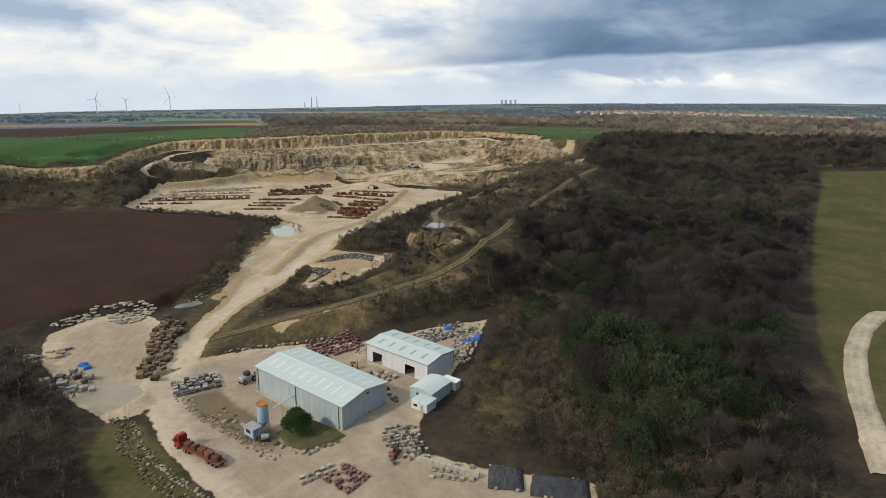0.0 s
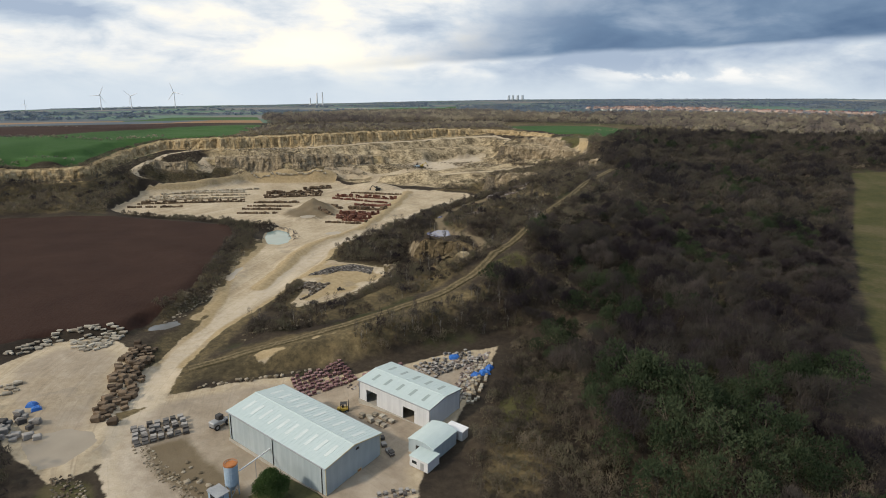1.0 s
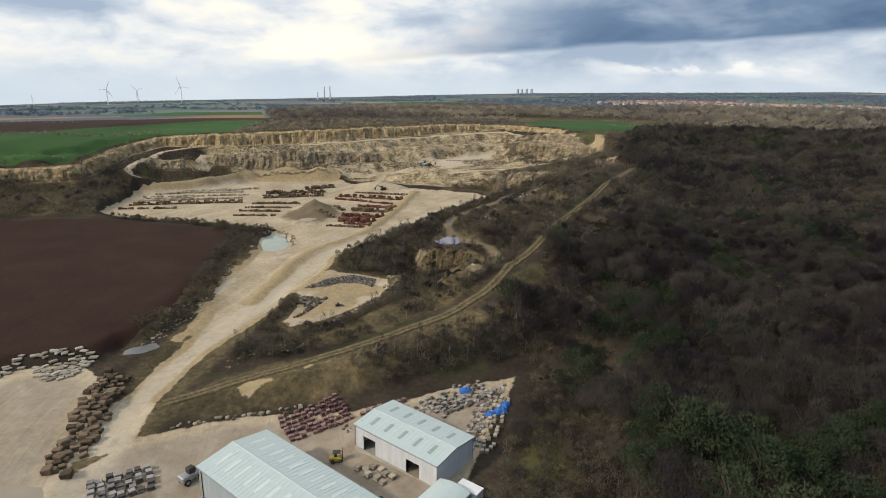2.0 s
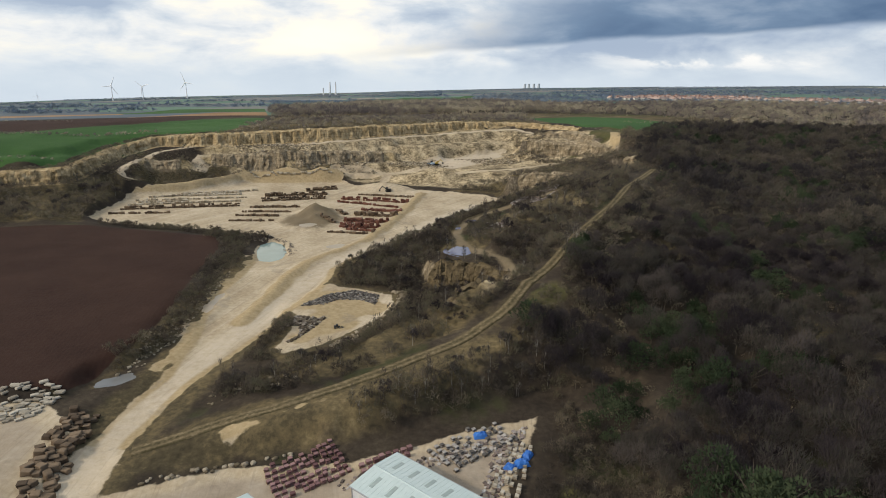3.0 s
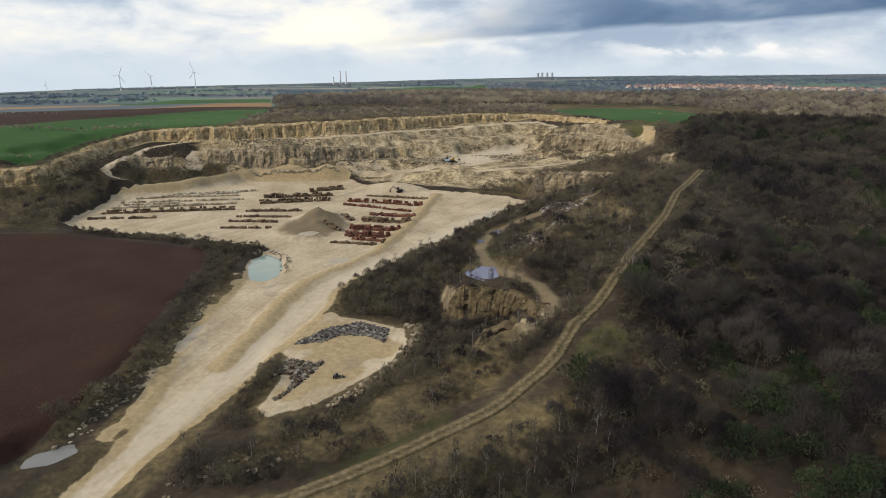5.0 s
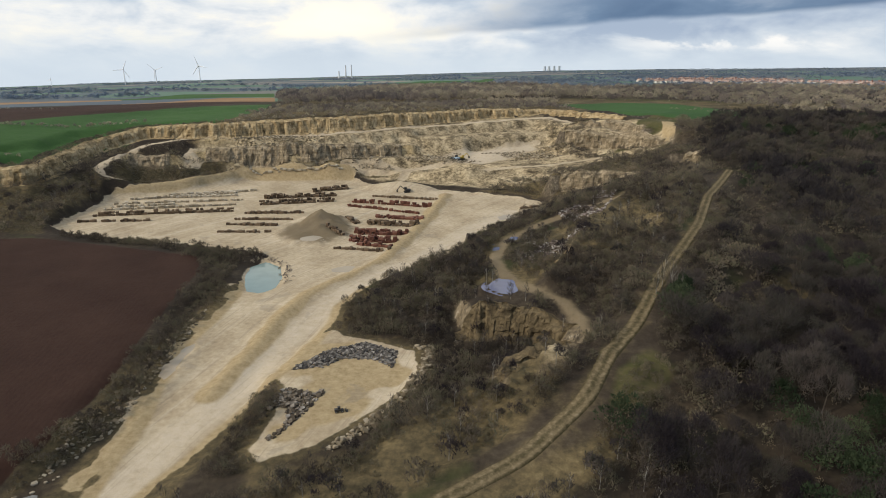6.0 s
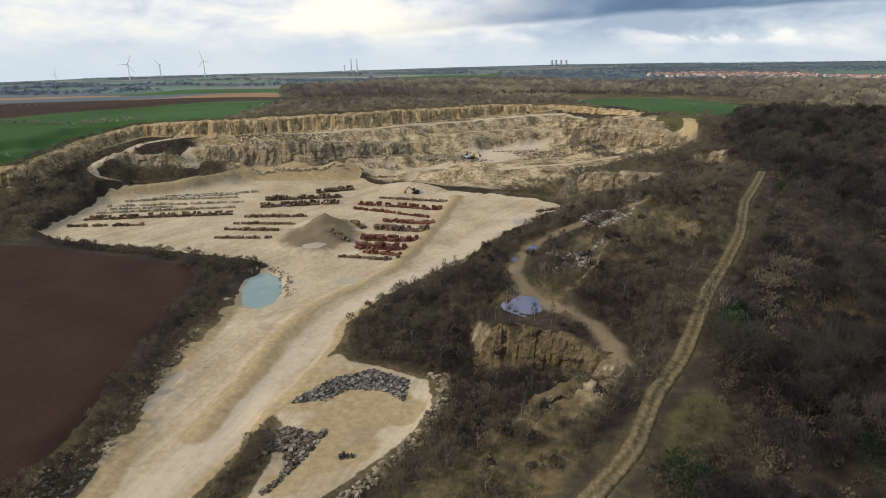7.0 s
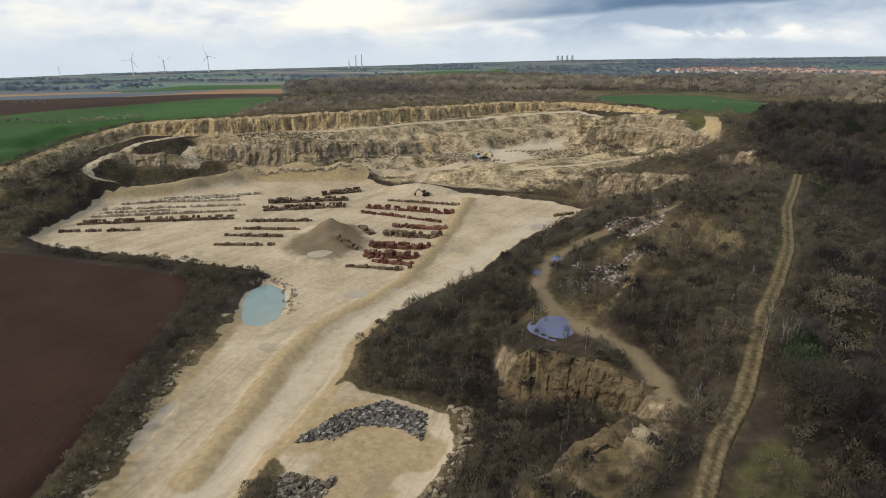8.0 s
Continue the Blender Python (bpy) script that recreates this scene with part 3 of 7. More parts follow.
SHAPES = [
    flat(YARD, lambda x, y: 2.8 * smooth(x, -42, -8)), flat(LEFT_YARD, lambda x, y: 0.9 + 1.3 * smooth(x, -88, -104)), flat(HAUL_ROAD, lambda x, y: 2.2 * smooth(y, 200, 320)), flat(STOCKYARD, 2.6), flat(CLEARING, 4, 4.0),
    flat(PLOUGHED, lambda x, y: 5 + 0 * x, 8.0), flat(MEADOW_EAST, lambda x, y: 11 + 14 * smooth(y, 250, 600), 10.0),
]
LINES = [
    TRACK, UPPER_TRACK, FACE_FOOT, face_top(), WHITE_ROAD,
    [(p[0], p[1], p[2]) for p in zip(*outward(FACE_FOOT, 40).T, [24, 25, 26, 28, 30, 32, 34, 35, 36, 37, 38, 39, 40, 40, 40, 40, 40])],
    # foot and crest of the bank behind the yard
    [(-78, 178, 0.5), (-55, 187, 0.5), (-26.5, 191, 1.8), (0, 201.5, 2.9), (17.6, 210.5, 3.2)],
    [(-64, 197, 3.5), (-47, 200, 6.5), (-31, 205, 8.5), (-8, 221, 11), (12, 236, 13.5), (26, 240, 13)],
    # east side of the yard climbing into the wood
    [(36, 117, 2.6), (13, 121, 2.8), (-2, 127, 2.8), (-0.8, 141, 2.9), (8, 163, 3.0), (14.7, 184.5, 3.2), (20.5, 208, 3.6)],
    [(45, 128, 6), (24, 140, 6), (14, 150, 6), (22, 170, 5), (30, 190, 5), (36, 214, 7)],
    [(95, 120, 9), (60, 140, 11), (45, 160, 12), (50, 190, 11), (55, 220, 12), (62, 250, 16), (72, 295, 19)],
    [(100, 170, 12), (110, 220, 14), (115, 270, 16), (125, 330, 20), (140, 400, 23), (170, 470, 26), (230, 580, 33)],
    [(70, 330, 24), (95, 375, 26), (115, 430, 28), (130, 480, 31), (150, 540, 36), (170, 600, 39)],
    # west flank below the track, down to the clearing and the haul road
    [(-77, 205, 1), (-72, 222, 2.2), (-64, 231, 3.5), (-46, 238, 4), (-38, 250, 4.3), (-30, 264, 4.6), (-26, 284, 5)],
    [(-58, 212, 5), (-40, 222, 7), (-22, 236, 9), (-12, 250, 12)],
    [(-20, 252, 9), (-10, 256, 13), (-3, 259, 16), (2, 264, 17.5), (8, 267, 18)],
    [(-22, 262, 6), (-13, 265, 6.5), (-5, 269, 7.5), (0, 274, 8), (6, 279, 10)],
    [(-21, 300, 6), (-17.5, 291.5, 5), (-11, 292, 5), (-5, 291.5, 5), (0, 288, 5.5), (3, 282, 7), (7, 276, 10)],
    [(-18, 303, 13.5), (-15.5, 297.5, 14), (-11, 297.5, 15), (-5, 296.5, 15), (1.5, 295, 15), (7, 291, 14.5), (12, 283, 15)],
    [(-59, 300, 3.2), (-60, 318, 3.2), (-52, 340, 3.2), (-30, 369, 3.2), (-21, 395, 3.2), (-6, 425, 3.4), (24, 470, 3.4)],
    [(-45, 305, 5), (-40, 323, 7), (-32, 346, 9), (-16, 372, 10), (-4, 400, 9), (12, 425, 9.5), (36, 455, 12)],
    [(-24, 318, 11), (-18, 340, 12.5), (-10, 362, 12.5)],
    [(10, 312, 19), (20, 330, 24), (26, 350, 24), (36, 375, 22), (46, 397, 24), (60, 430, 26)],
    [(6, 330, 16), (10, 350, 16), (18, 370, 17)],
    # far quarry floor, tips and benches
    [(-100, 527, 4), (-84, 522, 5), (-60, 512, 4), (-30, 508, 4.5), (12, 492, 4)],
    [(-232, 470, 6), (-205, 486, 7), (-176, 522, 7), (-110, 532, 8), (-75, 535, 8.5), (-30, 530, 9)],
    [(-244, 489, 13.5), (-230, 492, 13.5), (-219, 496, 13)],
    [(-250, 494.5, 20), (-234, 498.5, 20.5), (-221, 503, 21)],
    [(-209, 516, 14), (-177, 522.5, 14.5), (-141, 532, 14.5), (-100, 550, 14), (-74, 560, 14), (-30, 552, 12), (10, 560, 13), (30, 580, 14)],
    [(-211, 520, 22), (-180, 527.5, 23), (-142, 537, 24), (-105, 555, 23), (-76, 566.5, 21.5)],
    [(-215, 519, 23), (-213, 509, 17), (-213, 499, 12.5)],
    [(-70, 590, 25), (-20, 615, 25), (20, 632, 25)],
    [(-20, 580, 14.5), (10, 595, 15.5), (30, 605, 17), (45, 590, 22)],
    [(0, 512, 7), (20, 514, 9), (30, 525, 12)],
    # the spur and the old faces on the east side
    [(26, 483.5, 8), (39, 478, 9.5), (54, 472.5, 12), (72, 467, 16)],
    [(25, 488, 18), (40, 487.5, 20), (57, 484.5, 21), (74, 476, 22)],
    [(60, 508, 20), (85, 520, 25)],
    [(99, 502, 22), (112, 493, 23)],
    [(100, 508, 30), (112, 499, 31)],
    [(39, 596, 16), (56, 588, 16), (75, 581, 18), (90, 568, 22), (103, 554, 26)],
    [(39, 603, 30), (58, 596, 30), (75, 589, 29.5), (90, 575.5, 29.5), (105, 562, 29.5)],
    [(55, 608.5, 32), (77, 603, 32), (93, 574.5, 32.5)],
    [(56, 613, 36), (79, 608.5, 37), (96, 580, 37)],
    [(118, 560, 38.5), (116, 590, 39.5), (96, 612, 38)],
    [(15, 541, 12), (41, 552, 14), (63, 556, 17), (86, 555, 20)],
    # west thicket between the field and the face
    [(-222, 378, 5), (-232, 392, 8), (-242, 420, 10), (-246, 450, 11)],
    [(-330, 352, 7), (-290, 365, 8), (-250, 386, 9), (-262, 405, 12)],
    # beside the haul road, up to the ploughed field
    [(-104, 215, 1.2), (-96, 245, 2), (-103, 285, 3), (-106, 320, 3), (-113, 346, 3), (-108, 367, 2.6)],
    [(-150, 160, 3), (-128, 160, 3), (-105, 140, 2), (-90, 130, 1), (-70, 117, 0.5), (-45, 100, 0)],
    [(-150, 120, 3), (-100, 100, 1), (-60, 90, 0)],
]
SAMPLES = np.concatenate(SHAPES + [resample(l, 3.0) for l in LINES]).astype(np.float32)
GX, GY = np.arange(-344, 264, 3.0, dtype=np.float32), np.arange(84, 704, 3.0, dtype=np.float32)


def relief_grid():
    out = np.empty((len(GY), len(GX)), np.float32)
    for j, y in enumerate(GY):
        near = SAMPLES[np.abs(SAMPLES[:, 1] - y) < 90]
        d2 = (GX[:, None] - near[None, :, 0]) ** 2 + (y - near[None, :, 1]) ** 2 + 0.6
        w = 1.0 / (d2 * d2 * np.sqrt(d2))
        out[j] = (w * near[None, :, 2]).sum(1) / w.sum(1)
    return out


RELIEF = relief_grid()


def bilinear(x, y):
    u, v = np.clip((x - GX[0]) / 3.0, 0, len(GX) - 1.001), np.clip((y - GY[0]) / 3.0, 0, len(GY) - 1.001)
    i, j = u.astype(int), v.astype(int)
    fu, fv = u - i, v - j
    return (RELIEF[j, i] * (1 - fu) + RELIEF[j, i + 1] * fu) * (1 - fv) + (RELIEF[j + 1, i] * (1 - fu) + RELIEF[j + 1, i + 1] * fu) * fv


def made_ground(x, y):
    """How far the ground is levelled by machines: yards, roads, fields."""
    d = np.minimum.reduce([signed(p, x, y) for p in (YARD, LEFT_YARD, HAUL_ROAD, STOCKYARD, CLEARING, PLOUGHED)])
    d = np.minimum(d, np.minimum(to_line(TRACK, x, y), to_line(UPPER_TRACK, x, y)) - 3.0)
    return smooth(-d, -4, 3)


PUDDLES = {
    "left_yard_puddle": [(-103, 150), (-95, 156), (-88, 154), (-84, 150), (-86, 141), (-90, 138), (-97, 143)],
    "upper_puddle": [(-13, 312), (-9, 320), (-4, 319), (-2, 309), (-6, 306), (-10, 308)],
    "roadside_puddle": [(-97, 262), (-101, 272), (-101, 284), (-100, 292), (-98, 285), (-97, 272)],
    "field_corner_puddle": [(-106, 214), (-100, 216), (-96, 222), (-101, 224), (-108, 219)],
    "stockyard_puddle": [(-99, 385), (-92, 386), (-90, 392), (-96, 394), (-101, 390)],
    "road_puddle": [(-75, 350), (-68, 352), (-66, 359), (-71, 360), (-77, 355)],
    "track_puddle": [(-12, 352), (-9, 352), (-8, 358), (-11, 359)],
    "track_puddle_far": [(-5, 364), (-1, 365), (0, 370), (-4, 370)],
    "milky_pool": [(-8, 436), (-2, 440), (0, 447), (-5, 450), (-10, 444)],
}
LEVELS = {}


def level_of(name):
    if name not in LEVELS:
        x, y = np.array(PUDDLES[name], float).T
        LEVELS[name] = float(np.median(dry_terrain(x, y)))
    return LEVELS[name]


def terrain(x, y):
    x, y = np.asarray(x, float), np.asarray(y, float)
    z = dry_terrain(x, y)
    for name, poly in PUDDLES.items():
        sd = signed(poly, x, y) + 0.9 * fbm(x, y, 5, 2, 71)
        m = smooth(-sd, -5, -0.5)
        z = z * (1 - m) + level_of(name) * m - 0.5 * smooth(-sd, -0.8, 2.2)
    return z


def dry_terrain(x, y):
    x, y = np.asarray(x, float), np.asarray(y, float)
    warp = 1.0 - made_ground(x, y)
    wx = x + warp * (2.4 * fbm(x, y, 9, 3, 1) + 1.2 * fbm(x, y, 3.5, 2, 5))
    wy = y + warp * (2.4 * fbm(x, y, 9, 3, 2) + 1.2 * fbm(x, y, 3.5, 2, 6))
    near = bilinear(wx, wy)
    near = near + warp * (0.9 * fbm(x, y, 14, 4, 3)) + 0.12 * fbm(x, y, 6, 3, 4)
    berm = np.exp(-(to_line(BERM, x, y) / 3.0) ** 2) * (1.5 + 0.5 * fbm(x, y, 12, 2, 8))
    rough = 1.7 * fbm(x, y, 8, 4, 9)
    heap = 4.6 * np.maximum(0, 1 - np.hypot((x + 99) / 14, (y - 420) / 15) + 0.30 * rough) + 3.0 * np.maximum(0, 1 - np.hypot((x + 96) / 20, (y - 402) / 22) + 0.30 * rough)
    heap = heap + 6.0 * np.maximum(0, 1 - np.hypot((x + 150) / 18, (y - 527) / 9) + 0.25 * rough) + 5.0 * np.maximum(0, 1 - np.hypot((x + 122) / 14, (y - 526) / 8) + 0.25 * rough) + 5.0 * np.maximum(0, 1 - np.hypot((x + 40) / 26, (y - 530) / 8) + 0.2 * rough)
    heap2 = 5.0 * np.maximum(0, 1 - np.hypot((x + 72) / 26, (y - 503) / 10)) ** 0.8
    bank = 3.0 * np.exp(-(to_line([(-232, 455), (-206, 480), (-178, 517), (-106, 526)], x, y) / 5.0) ** 2)
    crag = 2.2 * np.abs(fbm(x, y, 7, 3, 12)) * smooth(signed(SPOIL[0], x, y), 14, 2)
    crag = crag + 2.6 * (np.abs(fbm(x, y, 9, 3, 14)) - 0.25) * smooth(np.minimum.reduce([to_line(l, x, y) for l in OLD_FACES + [CLIFFS[2], CLIFFS[3]]]), 11, 3)
    tip = smooth(signed(OLD_TIP, x, y), 6, -8)
    crag = crag + tip * (1.3 * np.abs(np.sin((0.86 * x - 0.5 * y) * 0.36 + 1.6 * fbm(x, y, 25, 2, 15))) + 0.9 * fbm(x, y, 7, 3, 16))
    pond = -1.6 * smooth(-signed(POND, x, y), -2.5, 2.5)
    near = near + crag + berm + heap + heap2 + bank + pond
    far = open_country(x, y)
    # country behind and beside the walk stays low
    low = smooth(y, 330, 150)
    far = far * (1 - low) + (0.4 + 10 * smooth(x, 34, 120) + 2.5 * smooth(-x, 80, 130)) * low
    edge = np.minimum.reduce([x + 340, 258 - x, y - 88, 698 - y])
    m = smooth(edge, 0, 45)
    return near * m + far * (1 - m)


POND = [(-101, 329), (-107, 341), (-111, 354), (-106, 361), (-98, 355), (-93, 344), (-92, 333), (-95, 328)]


def axis(parts):
    """Grid lines from (start, end, step) stretches and geometric tails."""
    out = []
    for a, b, s in parts:
        out += list(np.arange(a, b, s))
    return np.array(sorted(set(np.round(out, 3))))


def tail(start, end, first, grow=1.16):
    out, s, p = [], first, start
    while abs(p) < abs(end):
        p += math.copysign(s, end)
        s *= grow
        out.append(p)
    return out


XS = np.array(sorted(tail(-800, -4900, 14) + tail(700, 4900, 14) + list(axis([(-800, -340, 7), (-340, -150, 2.6), (-150, 110, 1.7), (110, 270, 3.2), (270, 700, 8)]))))
YS = np.array(sorted(tail(1120, 4900, 12) + tail(92, -1500, 6, 1.35) + list(axis([(92, 525, 1.7), (525, 700, 2.0), (700, 1120, 5)]))))


def grid_mesh(name, xs, ys, z):
    nx, ny = len(xs), len(ys)
    gx, gy = np.meshgrid(xs, ys)
    co = np.stack([gx, gy, z], 2).reshape(-1, 3).astype(np.float32)
    i = (np.arange(ny - 1)[:, None] * nx + np.arange(nx - 1)[None, :]).ravel()
    quads = np.stack([i, i + 1, i + nx + 1, i + nx], 1).astype(np.int32)
    return raw_mesh(name, co, quads)


def raw_mesh(name, co, faces):
    """A mesh from arrays of corners and of equal-sided faces."""
    me = bpy.data.meshes.new(name)
    k = faces.shape[1]
    me.vertices.add(len(co))
    me.vertices.foreach_set("co", np.ascontiguousarray(co, np.float32).ravel())
    me.loops.add(faces.size)
    me.loops.foreach_set("vertex_index", np.ascontiguousarray(faces, np.int32).ravel())
    me.polygons.add(len(faces))
    me.polygons.foreach_set("loop_start", np.arange(0, faces.size, k, dtype=np.int32))
    me.polygons.foreach_set("use_smooth", np.zeros(len(faces), bool))
    me.update(calc_edges=True)
    return me


def paint(me, name, values):
    me.attributes.new(name, "FLOAT", "POINT").data.foreach_set("value", np.ascontiguousarray(values, np.float32).ravel())


def fade(sd, width):
    return np.clip(0.5 - sd / width, 0, 1)


def road_ways(x, y):
    """How far across and how far along the haul road a place lies."""
    line = resample([(*p, 0) for p in HAUL_LINE], 4.0)[:, :2]
    for _ in range(12):
        line[1:-1] = (line[:-2] + 2 * line[1:-1] + line[2:]) / 4
    best, u, v, run = np.full(x.shape, 1e18), np.zeros(x.shape), np.zeros(x.shape), 0.0
    for a, b in zip(line, line[1:]):
        d = b - a
        long = math.hypot(*d)
        d = d / long
        t = np.clip((x - a[0]) * d[0] + (y - a[1]) * d[1], 0, long)
        off = (x - a[0] - d[0] * t) ** 2 + (y - a[1] - d[1] * t) ** 2
        near = off < best
        best = np.where(near, off, best)
        u = np.where(near, (x - a[0]) * d[1] - (y - a[1]) * d[0], u)
        v = np.where(near, run + t, v)
        run += long
    return u, v


def build_ground():
    gx, gy = np.meshgrid(XS, YS)
    z = terrain(gx, gy)
    me = grid_mesh("ground", XS, YS, z)
    lime = np.minimum.reduce([signed(p, gx, gy) for p in (YARD, LEFT_YARD, HAUL_ROAD, STOCKYARD, CLEARING)])
    lime = np.minimum.reduce([lime, to_line(WHITE_ROAD, gx, gy) - 2.6, to_line(FLOOR_ROAD, gx, gy) - 3.0, to_line(EAST_ROAD, gx, gy) - 2.0])
    lime = np.minimum.reduce([lime, signed(BANK_SAND, gx, gy) + 1.5 + 5 * fbm(gx, gy, 8, 3, 20), signed(SANDY, gx, gy), signed(ROAD_BANK, gx, gy) + 1.0 + 5 * fbm(gx, gy, 7, 3, 22)])
    benches = np.minimum.reduce([signed(p, gx, gy) for p in BENCHES])
    paint(me, "lime", fade(np.minimum(lime, benches), 5.0))
    paint(me, "lane", fade(np.minimum.reduce([to_line(HAUL_LINE, gx, gy) - 4.5, to_line(WHITE_ROAD, gx, gy) - 1.5, signed(BENCHES[0], gx, gy) + 2]), 8.0))
    paint(me, "sand", fade(np.minimum(np.minimum(to_line(BERM, gx, gy) - 3.2 - 2.6 * fbm(gx, gy, 13, 3, 18), np.abs(signed(HAUL_ROAD, gx, gy) + 0.5) - 1.6 - 1.5 * fbm(gx, gy, 16, 2, 17) + 100 * smooth(gy, 335, 350) + 100 * smooth(gy, 190, 180)), np.minimum.reduce([signed(BANK_SAND, gx, gy), signed(ROAD_BANK, gx, gy), signed(SANDY, gx, gy), signed(BENCHES[2], gx, gy) - 3, signed(CLEARING, gx, gy) + 3.5 + 7 * fbm(gx, gy, 9, 3, 19)])), 4.0))
    paint(me, "dirt", fade(np.minimum.reduce([to_line(UPPER_TRACK, gx, gy) - 2.2, signed(ISLAND, gx, gy) + 1.5, 0.35 * (np.hypot(gx + 97, (gy - 405) * 0.8) - 17)]), 4.0))
    u, v = road_ways(gx, gy)
    paint(me, "road_u", u)
    paint(me, "road_v", v)
    paint(me, "soil", fade(np.minimum.reduce([signed(p, gx, gy) for p in [PLOUGHED] + BROWN]), 5.0))
    paint(me, "crop", fade(np.minimum.reduce([signed(p, gx, gy) for p in GREEN]), 7.0))
    paint(me, "tan", fade(np.minimum.reduce([signed(p, gx, gy) for p in STUBBLE]), 7.0))
    paint(me, "meadow", fade(np.minimum.reduce([signed(p, gx, gy) for p in [MEADOW_EAST] + ROUGH_GRASS]), 10.0))
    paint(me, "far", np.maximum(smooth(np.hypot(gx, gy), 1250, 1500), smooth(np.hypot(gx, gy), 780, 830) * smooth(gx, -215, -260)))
    paint(me, "face", smooth(np.minimum.reduce([to_line(l, gx, gy) for l in CLIFFS] + [to_line(FACE_FOOT, gx, gy)]), 9.0, 4.5))
    paint(me, "trodden", np.maximum.reduce([fade(signed(YARD, gx, gy) + 3, 10.0), 0.62 * fade(signed(LEFT_YARD, gx, gy) + 3, 8.0), 0.6 * fade(np.hypot((gx + 97) / 1.1, gy - 404) - 19, 14.0)]))
    paint(me, "scree", fade(np.minimum.reduce([signed(SCREE, gx, gy), signed(SPOIL[0], gx, gy) + 1]), 14.0))
    paint(me, "grey_rock", np.maximum(smooth(np.minimum.reduce([to_line(l, gx, gy) for l in OLD_FACES]), 14.0, 7.0), 0.8 * smooth(np.minimum(to_line(CLIFFS[2], gx, gy), to_line(CLIFFS[3], gx, gy)), 16.0, 10.0)))
    paint(me, "ochre", fade(np.minimum.reduce([to_line(TRACK, gx, gy) - 1.5, signed(HAUL_ROAD, gx, gy) - 6 + 100 * smooth(gy, 330, 350), signed(CLEARING, gx, gy) - 3, signed(OLD_TIP, gx, gy)] + [signed(p, gx, gy) for p in OCHRE + WILD + [BARE_RIDGE]]), 8.0))
    me.materials.append(GROUND)
    me.polygons.foreach_set("use_smooth", np.ones(len(me.polygons), bool))
    return tagged(new("ground", me), "pale limestone quarry floor, banks, ploughed and green fields under winter scrub", "ground", kind="structure")


BENCHES = [[(-58, 562), (-32, 582), (-8, 601), (17, 613), (21, 592), (3, 573), (-20, 545), (-42, 548)], [(-121, 538), (-93, 545), (-70, 540), (-78, 528), (-111, 527)], [(103, 556), (111, 558), (117, 586), (110, 592)], [(-218, 520), (-211, 520), (-203, 512), (-206, 502), (-213, 495), (-219, 500)]]
QUARRY_LANE = [(97, 112), (102, 124), (109, 139), (118, 156), (128, 172), (142, 190), (156, 203), (180, 210)]
SCREE = [(-214, 494), (-200, 494), (-176, 522), (-110, 531), (-90, 518), (-60, 512), (0, 503), (30, 498), (60, 515), (92, 540), (112, 570), (100, 612), (52, 640), (25, 668), (-22, 645), (-80, 602), (-131, 568), (-172, 552), (-214, 532), (-216, 512)]
OCHRE = [[(-30, 318), (-14, 322), (-8, 346), (0, 372), (14, 400), (28, 424), (18, 424), (-6, 396), (-24, 356)], [(40, 330), (56, 345), (72, 388), (86, 420), (70, 424), (52, 380)], [(-214, 560), (-128, 590), (-20, 668), (30, 694), (68, 665), (72, 750), (140, 780), (250, 720), (420, 740), (470, 800), (300, 850), (120, 872), (-40, 890), (-160, 860), (-235, 800), (-212, 672)], [(-81, 190), (-62, 203), (-40, 208), (-8, 226), (14, 240), (20, 236), (-4, 214), (-27, 196), (-55, 188), (-79, 178)], [(10, 136), (20, 132), (25, 142), (27, 160), (24, 176), (18, 166), (12, 150)], [(-70, 146), (-63, 154), (-53, 151), (-49, 134), (-56, 132), (-66, 138)], [(-106, 215), (-98, 245), (-103, 290), (-110, 285), (-107, 240)], [(-20, 320), (-2, 330), (10, 356), (40, 396), (34, 372), (14, 326), (0, 312)], [(-66, 212), (-56, 232), (-40, 240), (-20, 256), (4, 262), (-8, 240), (-34, 222)], [(60, 300), (80, 312), (84, 300), (68, 288)], [(86, 236), (102, 252), (108, 240), (92, 228)]]
WILD = [[(-420, 318), (-290, 356), (-220, 378), (-229, 394), (-240, 452), (-247, 466), (-262, 436), (-300, 404), (-420, 328)], [(-240, 462), (-212, 484), (-184, 522), (-110, 532), (-92, 524), (-80, 532), (-110, 546), (-165, 532), (-205, 514), (-228, 500), (-244, 486)], [(-18, 498), (10, 490), (30, 476), (56, 474), (80, 500), (84, 528), (60, 528), (20, 510)]]
ROAD_BANK = [(-97, 226), (-96, 245), (-101, 265), (-105, 288), (-105, 318), (-108, 330), (-102, 326), (-101, 300), (-98, 266), (-91, 240), (-91, 220)]
BARE_RIDGE = [(-50, 222), (-36, 233), (-22, 244), (-8, 251), (6, 256), (4, 248), (-8, 236), (-26, 222), (-44, 214)]
BANK_SAND = [(-80, 183), (-66, 194), (-52, 199), (-34, 207), (-36, 203), (-52, 194), (-66, 188)]
SANDY = [(-236, 451), (-232, 458), (-208, 482), (-180, 522), (-106, 530), (-106, 520), (-180, 510), (-208, 470)]
